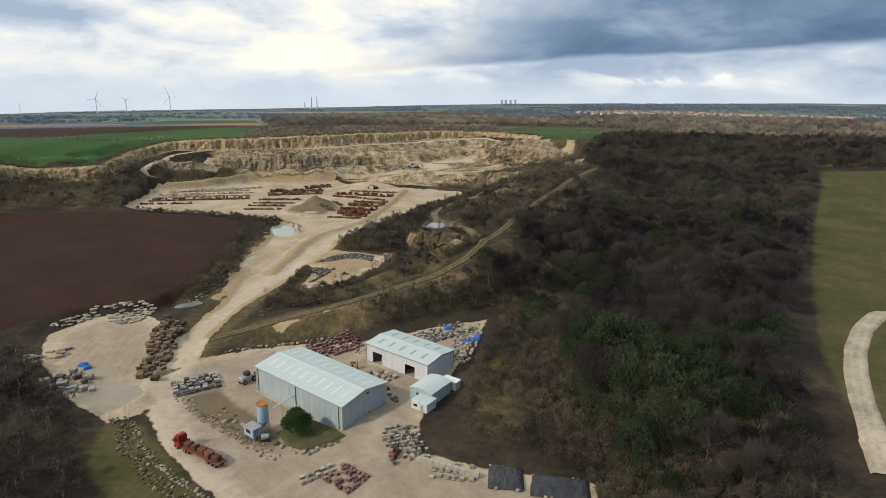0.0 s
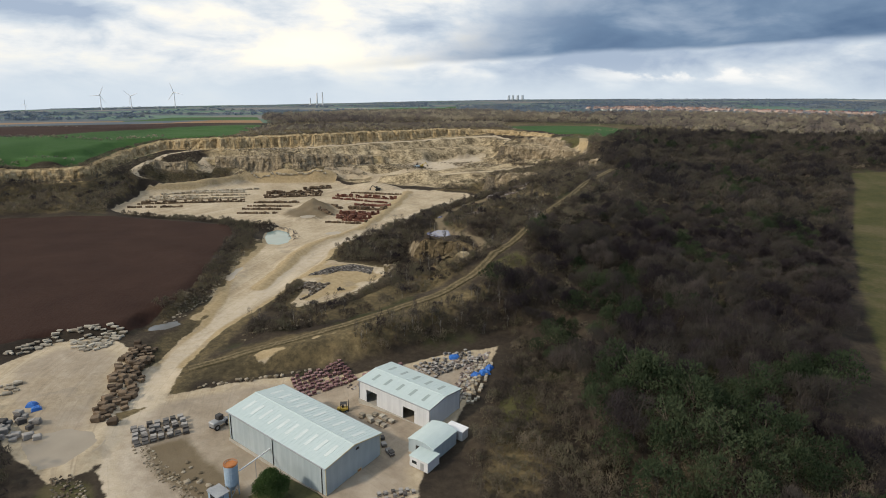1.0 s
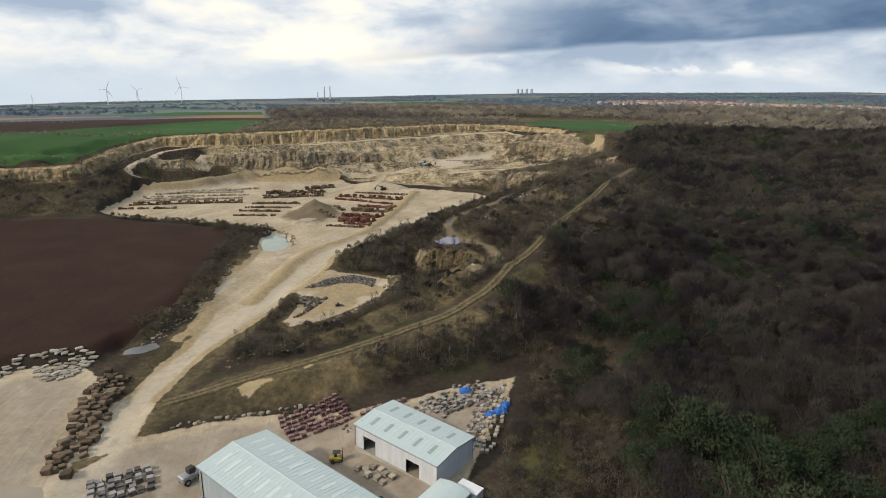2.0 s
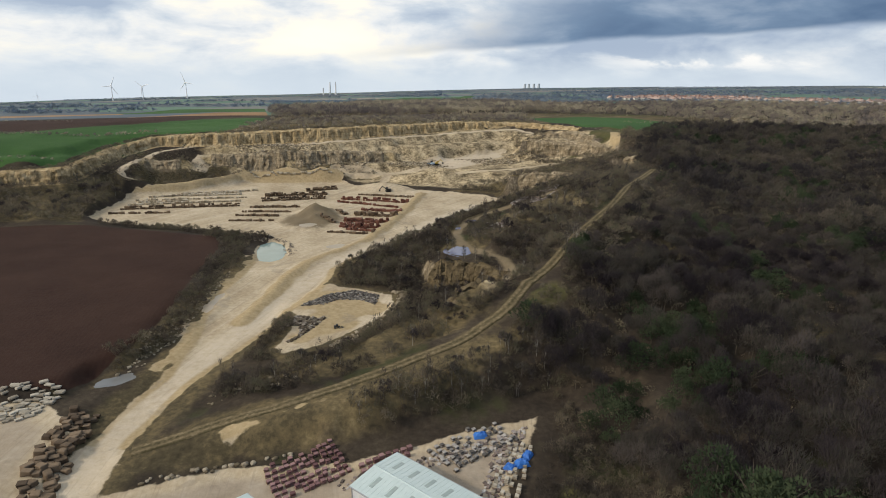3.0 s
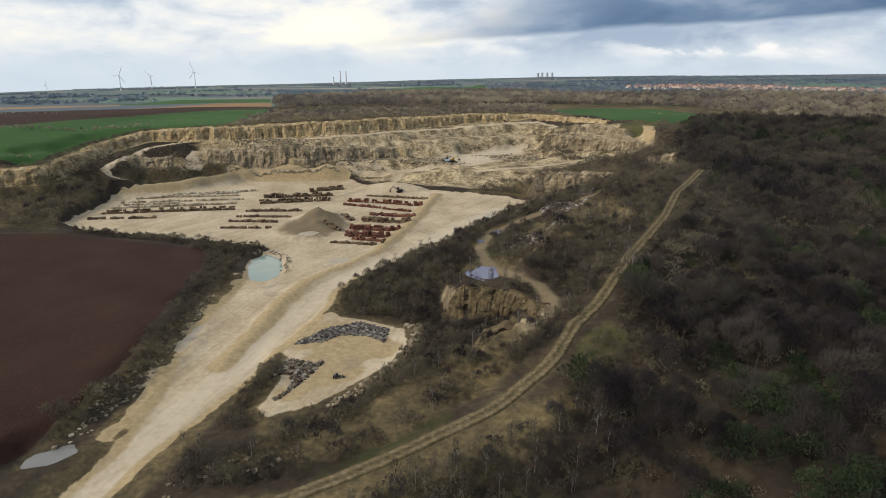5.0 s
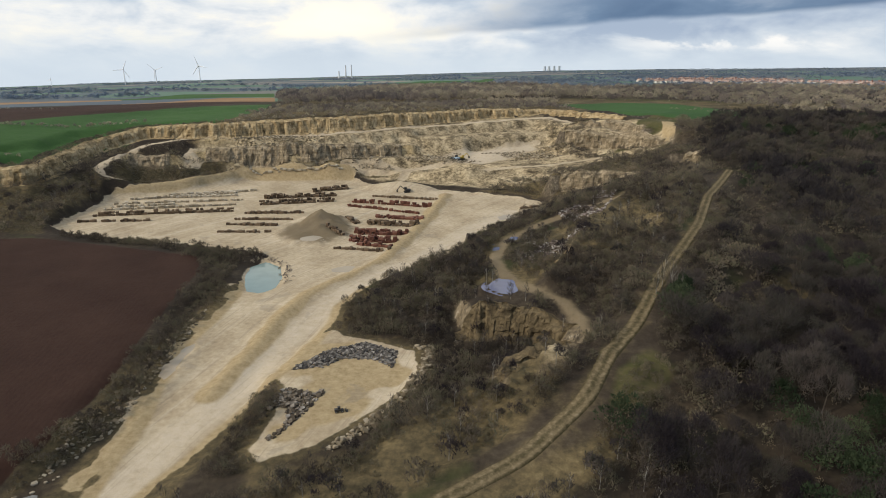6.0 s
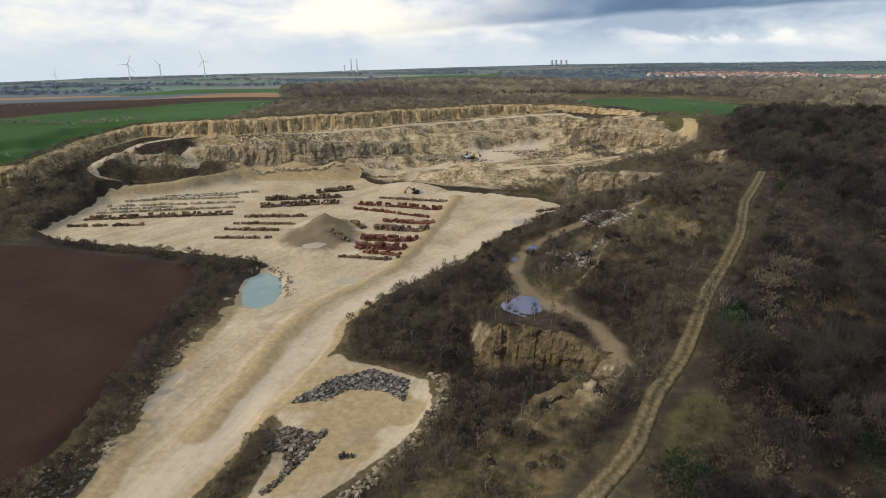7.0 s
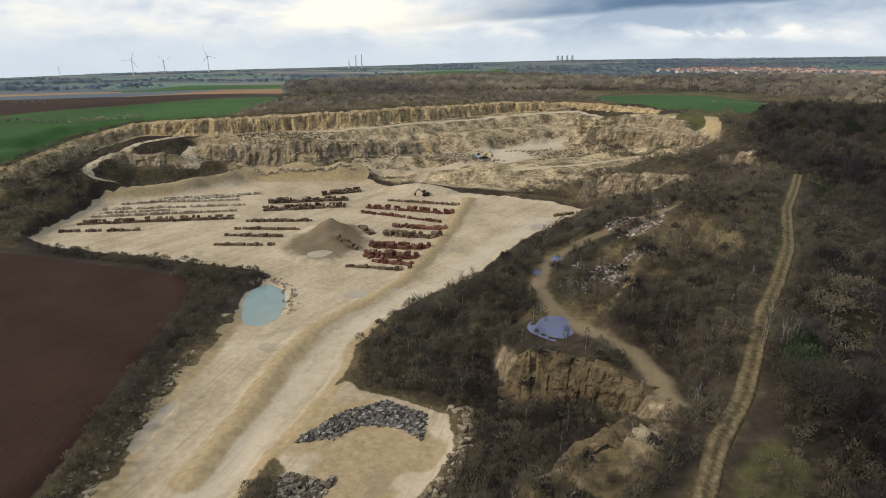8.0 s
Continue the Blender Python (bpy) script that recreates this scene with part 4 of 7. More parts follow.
GREEN = [[(-1200, 250), (-420, 345), (-304, 424), (-275, 442), (-262, 500), (-250, 530), (-214, 550), (-212, 640), (-230, 706), (-267, 677), (-302, 648), (-323, 598), (-334, 558), (-346, 518), (-520, 440), (-1200, 360)], [(48, 758), (73, 690), (98, 641), (141, 625), (189, 646), (215, 686), (175, 802), (121, 807)], [(-503, 798), (-460, 858), (-484, 1006), (-346, 1020), (-295, 885), (-361, 873), (-422, 809)], [(-352, 1776), (-24, 2006), (-23, 1731), (-286, 1519)], [(323, 1495), (416, 1422), (368, 1310), (287, 1336)]]
BROWN = [[(-1200, 365), (-520, 445), (-348, 522), (-337, 560), (-326, 600), (-305, 652), (-250, 764), (-290, 762), (-341, 746), (-388, 691), (-430, 640), (-560, 530), (-1200, 430)]]
STUBBLE = [[(-388, 691), (-363, 753), (-353, 857), (-289, 869), (-249, 764), (-341, 746)], [(-560, 700), (-440, 790), (-460, 820), (-640, 760)]]
ROUGH_GRASS = [[(-86, 134), (-78, 136), (-60, 119), (-43, 103), (-56, 96), (-76, 112), (-84, 124)], [(15, 246), (19, 257), (26, 263), (31, 257), (22, 246)], [(14, 152), (22, 158), (26, 172), (20, 182), (15, 170)], [(70, 560), (250, 640), (330, 760), (150, 700)], [(60, 880), (150, 850), (250, 830), (240, 860), (140, 890)]]
ground = build_ground()


def dirt_material():
    mat, n = material("rutted_dirt")
    where = n.add("ShaderNodeNewGeometry").outputs["Position"]
    rut = n.add("ShaderNodeAttribute", attribute_name="rut").outputs["Fac"]
    grain, patch = n.noise(where, 0.9, 6, 0.65), n.noise(where, 0.22, 6, 0.65)
    earth = n.ramp(grain, [(0.3, (0.115, 0.089, 0.051)), (0.55, (0.172, 0.135, 0.080)), (0.72, (0.25, 0.202, 0.128))])
    turf = n.ramp(grain, [(0.3, (0.050, 0.043, 0.022)), (0.7, (0.092, 0.075, 0.040))])
    worn = n.span(n.math("ADD", rut, n.math("ADD", n.math("MULTIPLY", n.math("SUBTRACT", patch, 0.5), 0.9), n.math("MULTIPLY", n.math("SUBTRACT", grain, 0.5), 0.9))), 0.10, 0.85)
    finish(n, n.mix(worn, turf, earth), 0.95, grain, 0.6, 0.2, specular=0.1)
    return mat


def lane_material():
    mat, n = material("pale_gravel")
    where = n.add("ShaderNodeNewGeometry").outputs["Position"]
    grain, patch = n.noise(where, 0.9, 6, 0.65), n.noise(where, 0.15, 6, 0.65)
    rut = n.add("ShaderNodeAttribute", attribute_name="rut").outputs["Fac"]
    value = n.math("ADD", n.math("MULTIPLY", grain, 0.4), n.math("ADD", n.math("MULTIPLY", patch, 0.5), n.math("MULTIPLY", rut, 0.12)))
    finish(n, n.ramp(value, [(0.34, (0.24, 0.20, 0.145)), (0.5, (0.40, 0.35, 0.27)), (0.68, (0.54, 0.48, 0.385))]), 0.95, grain, 0.5, 0.2, specular=0.1)
    return mat


def ribbon(name, line, half, label, mat):
    """A track draped over the ground: two wheel ruts with turf between, its edges sunk into the bank."""
    pts = resample(line, 1.1)[:, :2]
    for _ in range(6):
        pts[1:-1] = (pts[:-2] + 2 * pts[1:-1] + pts[2:]) / 4
    d = np.gradient(pts, axis=0)
    d /= np.linalg.norm(d, axis=1)[:, None]
    across = np.linspace(-1, 1, 13)
    rut = np.exp(-((np.abs(across) * half - 1.0) / 0.55) ** 2)
    grid = pts[:, None, :] + np.stack([-d[:, 1], d[:, 0]], 1)[:, None, :] * (across * half)[None, :, None]
    z = terrain(grid[..., 0], grid[..., 1])
    z = np.maximum(z, z[:, 6:7] - 0.4) + 0.42 - 0.14 * rut - 1.0 * np.clip(np.abs(across) - 0.70, 0, 1) * 3
    co = np.concatenate([grid, z[..., None]], 2).reshape(-1, 3)
    w = len(across)
    i = (np.arange(len(pts) - 1)[:, None] * w + np.arange(w - 1)[None, :]).ravel()
    me = raw_mesh(name, co, np.stack([i, i + w, i + w + 1, i + 1], 1)[:, ::-1])
    paint(me, "rut", np.tile(0.25 + 0.55 * rut - 0.5 * np.clip(np.abs(across) - 0.75, 0, 1) * 4, len(pts)))
    me.materials.append(mat)
    me.polygons.foreach_set("use_smooth", np.ones(len(me.polygons), bool))
    return tagged(new(name, me), label, "track", kind="structure")


DIRT = dirt_material()
ribbon("dirt_track", TRACK, 2.3, "ochre dirt track with two wheel ruts climbing the bank", DIRT)
ribbon("gravel_lane", [(*p, 0) for p in QUARRY_LANE], 3.6, "pale gravel lane curving across the meadow", lane_material())


# ---------------------------------------------------------------- building tools
def ground_at(x, y):
    return float(terrain(np.array([float(x)]), np.array([float(y)]))[0])


def quad_box(bm, x0, x1, y0, y1, z0, z1):
    v = [bm.verts.new(p) for p in ((x0, y0, z0), (x1, y0, z0), (x1, y1, z0), (x0, y1, z0), (x0, y0, z1), (x1, y0, z1), (x1, y1, z1), (x0, y1, z1))]
    for f in ((3, 2, 1, 0), (4, 5, 6, 7), (0, 1, 5, 4), (1, 2, 6, 5), (2, 3, 7, 6), (3, 0, 4, 7)):
        bm.faces.new([v[i] for i in f])
    return v


def soft_box(bm, x0, x1, y0, y1, z0, z1, edge=0.05):
    """A box whose edges are bevelled."""
    verts = quad_box(bm, x0, x1, y0, y1, z0, z1)
    edges = {e for v in verts for e in v.link_edges}
    bmesh.ops.bevel(bm, geom=list(edges), offset=edge, segments=1, affect="EDGES", profile=0.5)


def tube(bm, p, q, r0, r1=None, sides=8):
    """A closed round bar from p to q."""
    r1 = r0 if r1 is None else r1
    p, q = Vector(p), Vector(q)
    d = (q - p).normalized()
    a = d.orthogonal().normalized()
    b = d.cross(a)
    rings = []
    for c, r in ((p, r0), (q, r1)):
        rings.append([bm.verts.new(c + (a * math.cos(k) + b * math.sin(k)) * r) for k in (2 * math.pi * i / sides for i in range(sides))])
    for i in range(sides):
        bm.faces.new((rings[0][i - 1], rings[0][i], rings[1][i], rings[1][i - 1]))
    bm.faces.new(rings[0])
    bm.faces.new(rings[1][::-1])


def extrude(bm, outline, axis_from, axis_to, along="x"):
    """A solid with the outline (pairs) pulled along an axis."""
    place = {"x": lambda s, u, v: (s, u, v), "y": lambda s, u, v: (u, s, v), "z": lambda s, u, v: (u, v, s)}[along]
    a = [bm.verts.new(place(axis_from, u, v)) for u, v in outline]
    b = [bm.verts.new(place(axis_to, u, v)) for u, v in outline]
    for i in range(len(a)):
        bm.faces.new((a[i - 1], a[i], b[i], b[i - 1]))
    bm.faces.new(a[::-1])
    bm.faces.new(b)


def mesh_of(name, bm, mat):
    bmesh.ops.recalc_face_normals(bm, faces=bm.faces)
    me = bpy.data.meshes.new(name)
    bm.to_mesh(me)
    bm.free()
    if mat:
        me.materials.append(mat)
    return me


def part(name, bm, mat, parent, label="", at=None):
    """One mesh object under a thing or a part."""
    me = bm if isinstance(bm, bpy.types.Mesh) else mesh_of(name, bm, mat)
    ob = new(name, me)
    ob.parent = parent
    if at is not None:
        ob.matrix_local = at
    return tagged(ob, label)


def thing(name, x, y, z, turn, label, category, group="", kind=""):
    ob = new(name)
    ob.empty_display_size = 0.5
    ob.matrix_world = pose(x, y, z, 0, 0, turn)
    return tagged(ob, label, category, group, kind)


def made(fn, *args, **kw):
    bm = bmesh.new()
    fn(bm, *args, **kw)
    return bm


def boxes(*list_of_boxes):
    bm = bmesh.new()
    for b in list_of_boxes:
        quad_box(bm, *b)
    return bm


# ---------------------------------------------------------------- trees and scrub
rng = np.random.default_rng(7)
WOOD_EAST = [(20, 220), (24, 200), (32, 188), (36, 168), (35, 150), (38, 132), (42, 118), (46, 84), (74, 84), (82, 112), (92, 140), (106, 173), (134, 222), (204, 342), (262, 432), (288, 486), (430, 492), (430, 600), (330, 640), (200, 640), (158, 606), (120, 545), (104, 470), (92, 425), (80, 388), (68, 350), (58, 328), (47, 306), (38, 288), (33, 274), (34, 262), (26, 250), (18, 240), (8, 230)]
WOOD_BANK = [(-36, 201), (-10, 216), (12, 232), (24, 238), (24, 220), (14, 216), (-4, 208), (-26, 198)]
EAST_SLOPE = [(8, 134), (40, 116), (38, 150), (38, 170), (34, 190), (24, 212), (18, 190), (12, 168), (7, 150)]
THICKET = [(-60, 222), (-40, 238), (-30, 262), (-26, 285), (-40, 293), (-58, 296), (-60, 318), (-50, 342), (-28, 370), (-18, 396), (-3, 427), (26, 470), (50, 470), (66, 452), (92, 440), (80, 400), (66, 362), (52, 336), (40, 312), (28, 284), (16, 262), (2, 248), (-12, 234), (-34, 217), (-48, 210), (-66, 208), (-74, 222)]
HEDGE_WEST = [(-130, 352), (-122, 338), (-115, 300), (-108, 262), (-106, 244), (-109, 226), (-104, 224), (-98, 244), (-104, 285), (-105, 318), (-112, 340), (-114, 358), (-108, 366), (-150, 374), (-205, 382), (-206, 373), (-150, 364)]
WOOD_SOUTHWEST = [(-154, 172), (-128, 164), (-106, 144), (-93, 134), (-86, 122), (-76, 108), (-62, 92), (-190, 92), (-190, 150)]
THICKET_WEST = [(-420, 318), (-290, 356), (-220, 378), (-229, 394), (-240, 452), (-247, 466), (-254, 440), (-268, 422), (-300, 404), (-420, 328)]
QUARRY_SCRUB = [(-240, 462), (-212, 484), (-184, 522), (-110, 532), (-92, 524), (-80, 532), (-110, 546), (-165, 532), (-205, 514), (-228, 500), (-244, 486)]
WEST_SLOPE = [(-266, 436), (-268, 470), (-264, 492), (-252, 508), (-232, 520), (-220, 524), (-219, 506), (-250, 499), (-252, 491), (-240, 486), (-216, 494), (-198, 508), (-160, 520), (-118, 531), (-180, 510), (-212, 478), (-244, 452)]
OLD_QUARRY = [(28, 640), (50, 622), (60, 600), (96, 570), (104, 550), (70, 552), (44, 560), (34, 584)]
EAST_CREST = [(64, 470), (72, 500), (92, 545), (112, 550), (124, 606), (160, 606), (124, 545), (106, 470), (94, 430), (80, 430)]
HEAPSIDE = [(-70, 232), (-69, 262), (-65, 267), (-62, 262), (-60, 246), (-58, 236), (-62, 229)]
TRACKSIDE = [(8, 232), (20, 252), (31, 272), (40, 296), (54, 322), (68, 352), (76, 380), (86, 384), (72, 340), (58, 312), (46, 288), (42, 262), (30, 240), (18, 230)]
EAST_OF_TRACK = [(16, 242), (28, 262), (36, 284), (44, 302), (54, 320), (68, 346), (84, 382), (98, 380), (84, 330), (66, 290), (54, 262), (32, 238)]
LOWER_WOOD = [(34, 116), (38, 92), (80, 88), (90, 140), (96, 166), (44, 168), (40, 140)]
QUARRY_SPUR = [(-18, 498), (10, 490), (30, 476), (56, 474), (80, 500), (84, 528), (60, 528), (50, 512), (20, 510), (-8, 512)]
WOOD_NORTH = [(-208, 655), (-125, 722), (-22, 806), (48, 846), (110, 880), (150, 980), (90, 1150), (-23, 1300), (-209, 1171), (-290, 954), (-277, 839), (-232, 730)]
RIM_BELT = [(-208, 556), (-170, 574), (-128, 590), (-78, 626), (-20, 670), (30, 698), (62, 676), (46, 750), (60, 842), (-22, 800), (-125, 716), (-206, 648)]
WOOD_NORTHEAST = [(95, 870), (180, 850), (230, 720), (300, 650), (480, 640), (760, 760), (940, 1050), (640, 1250), (430, 1330), (250, 1240), (120, 1120)]
WOOD_GAPS = [[(86, 238), (100, 250), (106, 240), (92, 230)], [(62, 300), (76, 306), (80, 296), (66, 290)]]


def scatter(poly, spacing, seed, gap=0.0, wobble=0.45, skip=()):
    """Places in a polygon, roughly even, with thin spots."""
    r = np.random.default_rng(seed)
    xs, ys = [p[0] for p in poly], [p[1] for p in poly]
    gx, gy = np.meshgrid(np.arange(min(xs), max(xs), spacing), np.arange(min(ys), max(ys), spacing * 0.87))
    gx = gx + (np.arange(gx.shape[0]) % 2)[:, None] * spacing * 0.5
    x, y = (gx + r.uniform(-wobble, wobble, gx.shape) * spacing).ravel(), (gy + r.uniform(-wobble, wobble, gy.shape) * spacing).ravel()
    keep = (signed(poly, x, y) < 0) & (fbm(x, y, 22, 3, seed) > -1 + 2 * gap)
    for s in skip:
        keep &= signed(s, x, y) > 0
    return x[keep], y[keep]


def slivers(base, tip, width, facing):
    """Thin three-cornered twigs or leaves from base to tip, turned to face one way."""
    side = np.cross(tip - base, facing)
    side /= np.linalg.norm(side, axis=1)[:, None] + 1e-9
    co = np.stack([base - side * width[:, None] / 2, base + side * width[:, None] / 2, tip], 1).reshape(-1, 3)
    return co, np.arange(len(co)).reshape(-1, 3)


def domed_crown(seed, count, radius=0.36, low=0.22, width=0.016, length=(0.07, 0.15), lobes=9, loose=0.35):
    """Twigs of a crown of height 1: several rounded heads on spreading limbs, thick outside and open within."""
    r = np.random.default_rng(seed)
    a = r.uniform(0, 2 * np.pi, lobes) + np.arange(lobes) * 2.4
    reach = radius * np.sqrt(r.uniform(0.02, 0.75, lobes))
    head = r.uniform(0.34, 0.56, lobes) * radius
    top = 0.97 - 0.55 * (reach / radius) ** 2 * (1 - low) - r.uniform(0, 0.10, lobes)
    centre = np.stack([np.cos(a) * reach, np.sin(a) * reach, np.maximum(top - head, low)], 1)
    pick = r.choice(lobes, count, p=head ** 2 / (head ** 2).sum())
    d = r.normal(size=(count, 3))
    d[:, 2] = np.where(r.random(count) < 0.75, np.abs(d[:, 2]), d[:, 2])
    d /= np.linalg.norm(d, axis=1)[:, None]
    shell = r.uniform(1 - loose, 1.08, (count, 1))
    at = centre[pick] + d * head[pick][:, None] * shell * np.array([1, 1, 1.15])
    way = np.array([0, 0, 0.9]) + d * 0.7 + r.normal(size=(count, 3)) * 0.5
    way /= np.linalg.norm(way, axis=1)[:, None]
    span = r.uniform(*length, (count, 1))
    base = at - way * span * 0.6
    base[:, 2] = np.maximum(base[:, 2], 0.02)
    return slivers(base, at + way * span * 0.4, width * r.uniform(0.6, 1.4, count), d + r.normal(size=d.shape) * 0.28)


def spiky_crown(seed, count, radius=0.17, low=0.2, width=0.012):
    """Upswept twigs of a slender young tree of height 1."""
    r = np.random.default_rng(seed)
    h = r.uniform(low, 0.95, count)
    a = r.uniform(0, 2 * np.pi, count)
    reach = radius * np.sin(np.pi * np.clip((h - low * 0.5) / (1.05 - low * 0.5), 0, 1)) * np.sqrt(r.uniform(0.05, 1, count))
    base = np.stack([np.cos(a) * reach, np.sin(a) * reach, h], 1)
    out = np.stack([np.cos(a), np.sin(a), np.zeros(count)], 1)
    tip = base + (out * 0.45 + np.array([0, 0, 1.0]) + r.normal(size=(count, 3)) * 0.25) * r.uniform(0.06, 0.14, (count, 1))
    return slivers(base, tip, width * r.uniform(0.6, 1.5, count), out + r.normal(size=out.shape) * 0.4)


def leafy_crown(seed, leaves, radius=0.36, low=0.10):
    """Leaf clumps of an ivy-clad or evergreen crown of height 1."""
    return domed_crown(seed, leaves, radius, low, 0.030, (0.038, 0.07), 12, 0.25)


def trunk_mesh(name, seed, mat, height=0.62, girth=0.016, limbs=7, radius=0.26):
    """A tapered, slightly bent trunk with limbs, of a tree of height 1."""
    r = np.random.default_rng(seed)
    bm = bmesh.new()
    bend = r.normal(size=2) * 0.02
    knots = [(bend[0] * k * k, bend[1] * k * k, height * k) for k in (-0.08, 0.3, 0.65, 1.0)]
    for i in range(3):
        tube(bm, knots[i], knots[i + 1], girth * (1 - 0.25 * i), girth * (0.75 - 0.25 * i), 5)
    for i in range(limbs):
        a, k = r.uniform(0, 2 * np.pi), r.uniform(0.4, 0.98)
        p = (bend[0] * k * k, bend[1] * k * k, height * k)
        q = (p[0] + math.cos(a) * radius * r.uniform(0.5, 1), p[1] + math.sin(a) * radius * r.uniform(0.5, 1), min(0.93, p[2] + r.uniform(0.14, 0.34)))
        tube(bm, p, q, girth * 0.42, girth * 0.12, 4)
    return mesh_of(name, bm, mat)


def arrays_of(me):
    me.calc_loop_triangles()
    co = np.empty(len(me.vertices) * 3, np.float32)
    me.vertices.foreach_get("co", co)
    tri = np.empty(len(me.loop_triangles) * 3, np.int32)
    me.loop_triangles.foreach_get("vertices", tri)
    return co.reshape(-1, 3), tri.reshape(-1, 3)


def mass(name, mat, kinds, x, y, size, spread, seed, label, category, sink=0.0):
    """Many plants as one mesh."""
    r = np.random.default_rng(seed)
    z = terrain(x, y) - sink
    cos, tris, at = [], [], 0
    which, turn = r.integers(0, len(kinds), len(x)), r.uniform(0, 2 * np.pi, len(x))
    for i in range(len(x)):
        co, tri = kinds[which[i]]
        s, w = size[i], size[i] * spread[i]
        c, q = math.cos(turn[i]), math.sin(turn[i])
        p = np.empty_like(co)
        p[:, 0] = (co[:, 0] * c - co[:, 1] * q) * w + x[i]
        p[:, 1] = (co[:, 0] * q + co[:, 1] * c) * w + y[i]
        p[:, 2] = co[:, 2] * s + z[i]
        cos.append(p), tris.append(tri + at)
        at += len(co)
    me = raw_mesh(name, np.concatenate(cos), np.concatenate(tris))
    paint(me, "plant", np.repeat(r.random(len(x)), [len(kinds[w][0]) for w in which]))
    me.materials.append(mat)
    return tagged(new(name, me), label, category, kind="stuff")


BARE = [domed_crown(100 + i, 1700, 0.36 + 0.03 * (i % 3), width=0.0085, length=(0.06, 0.13), lobes=6 + i % 3, loose=0.3) for i in range(6)]
MIDDLE = [domed_crown(110 + i, 230, 0.38, width=0.027, length=(0.08, 0.17), lobes=6, loose=0.25) for i in range(6)]
THIN = [spiky_crown(120 + i, 150) for i in range(4)]
BUSH = [domed_crown(140 + i, 210, 0.62, 0.05, 0.036, (0.12, 0.26), 5, 0.3) for i in range(5)]
FAR_BUSH = [domed_crown(150 + i, 62, 0.64, 0.03, 0.085, (0.11, 0.24), 5, 0.25) for i in range(5)]
FAR_TREE = [domed_crown(160 + i, 95, 0.46, 0.08, 0.08, (0.09, 0.18), 6, 0.2) for i in range(4)]
FAR_CLUMP = [domed_crown(170 + i, 20, 0.5, 0.05, 0.20, (0.2, 0.36), 5, 0.25) for i in range(4)]
LEAFY = [leafy_crown(180 + i, 800) for i in range(3)]
TRUNKS = [trunk_mesh("trunk", 200 + i, BARK) for i in range(5)]
PALE_TRUNKS = [trunk_mesh("trunk", 220 + i, PALE_BARK, 0.8, 0.011, 6, 0.16) for i in range(3)]
TRUNK_ARRAYS = [arrays_of(t) for t in TRUNKS]
PALE_ARRAYS = [arrays_of(t) for t in PALE_TRUNKS]


def crown_mesh(kind, mat):
    me = raw_mesh("crown", *kind)
    me.materials.append(mat)
    return me


BARE_MESH = [crown_mesh(k, TWIGS) for k in BARE]
LEAFY_MESH = [crown_mesh(k, EVERGREEN) for k in LEAFY]
THIN_MESH = [crown_mesh(k, TWIGS) for k in THIN]


def tree(x, y, z, size, spread, turn, trunk, crown, label, group):
    ob = thing("tree", x, y, z, turn, label, "tree", group)
    ob.scale = (size * spread, size * spread, size)
    part("trunk", trunk, None, ob)
    part("crown", crown, None, ob)
    return ob


def plant_east_wood():
    x, y = scatter(WOOD_EAST, 7.2, 11, 0.08, skip=WOOD_GAPS)
    open_ground = ((to_line(TRACK, x, y) < 22) & (y > 236) & (fbm(x, y, 26, 2, 69) > 0.22)) | (to_line(TRACK, x, y) < 6)
    x, y = x[~open_ground], y[~open_ground]
    r = np.random.default_rng(12)
    size, spread = r.uniform(7.5, 14.5, len(x)) * (1 + 0.30 * fbm(x, y, 45, 2, 31)), r.uniform(0.85, 1.2, len(x))
    green = (fbm(x, y, 16, 2, 33) + 0.95 * np.exp(-((x - 50) ** 2 + (y - 140) ** 2) / 700) + 0.8 * np.exp(-((x - 42) ** 2 + (y - 205) ** 2) / 500) > 0.42)
    near = (y < 168) & (x < 110)
    z = terrain(x, y)
    for i in np.flatnonzero(near)[:290]:
        if green[i]:
            tree(x[i], y[i], z[i] - 0.2, size[i] * 1.08, spread[i] * 0.9, r.uniform(0, 360), TRUNKS[i % 5], LEAFY_MESH[i % 3], "ivy-clad dark green tree on the wooded slope", "trees of the east wood")
        else:
            tree(x[i], y[i], z[i] - 0.2, size[i], spread[i], r.uniform(0, 360), TRUNKS[i % 5], BARE_MESH[i % 6], "leafless grey-brown tree on the wooded slope", "trees of the east wood")
    rest = ~near
    m = rest & ~green & (y < 330)
    mass("wood", TWIGS, BARE, x[m], y[m], size[m], spread[m], 13, "dense leafless grey-brown winter woodland canopy", "woodland", 0.2)
    mass("tree_trunks", BARK, TRUNK_ARRAYS, x[m], y[m], size[m], spread[m], 13, "bare trunks and limbs of the winter woodland", "woodland", 0.2)
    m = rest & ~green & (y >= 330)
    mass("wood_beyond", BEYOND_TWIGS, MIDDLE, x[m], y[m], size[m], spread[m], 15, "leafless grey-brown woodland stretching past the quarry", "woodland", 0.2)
    m = rest & green
    mass("evergreen_wood", EVERGREEN, LEAFY, x[m], y[m], size[m] * 0.85, spread[m], 14, "dark green ivy-clad trees among bare woodland", "woodland", 0.4)


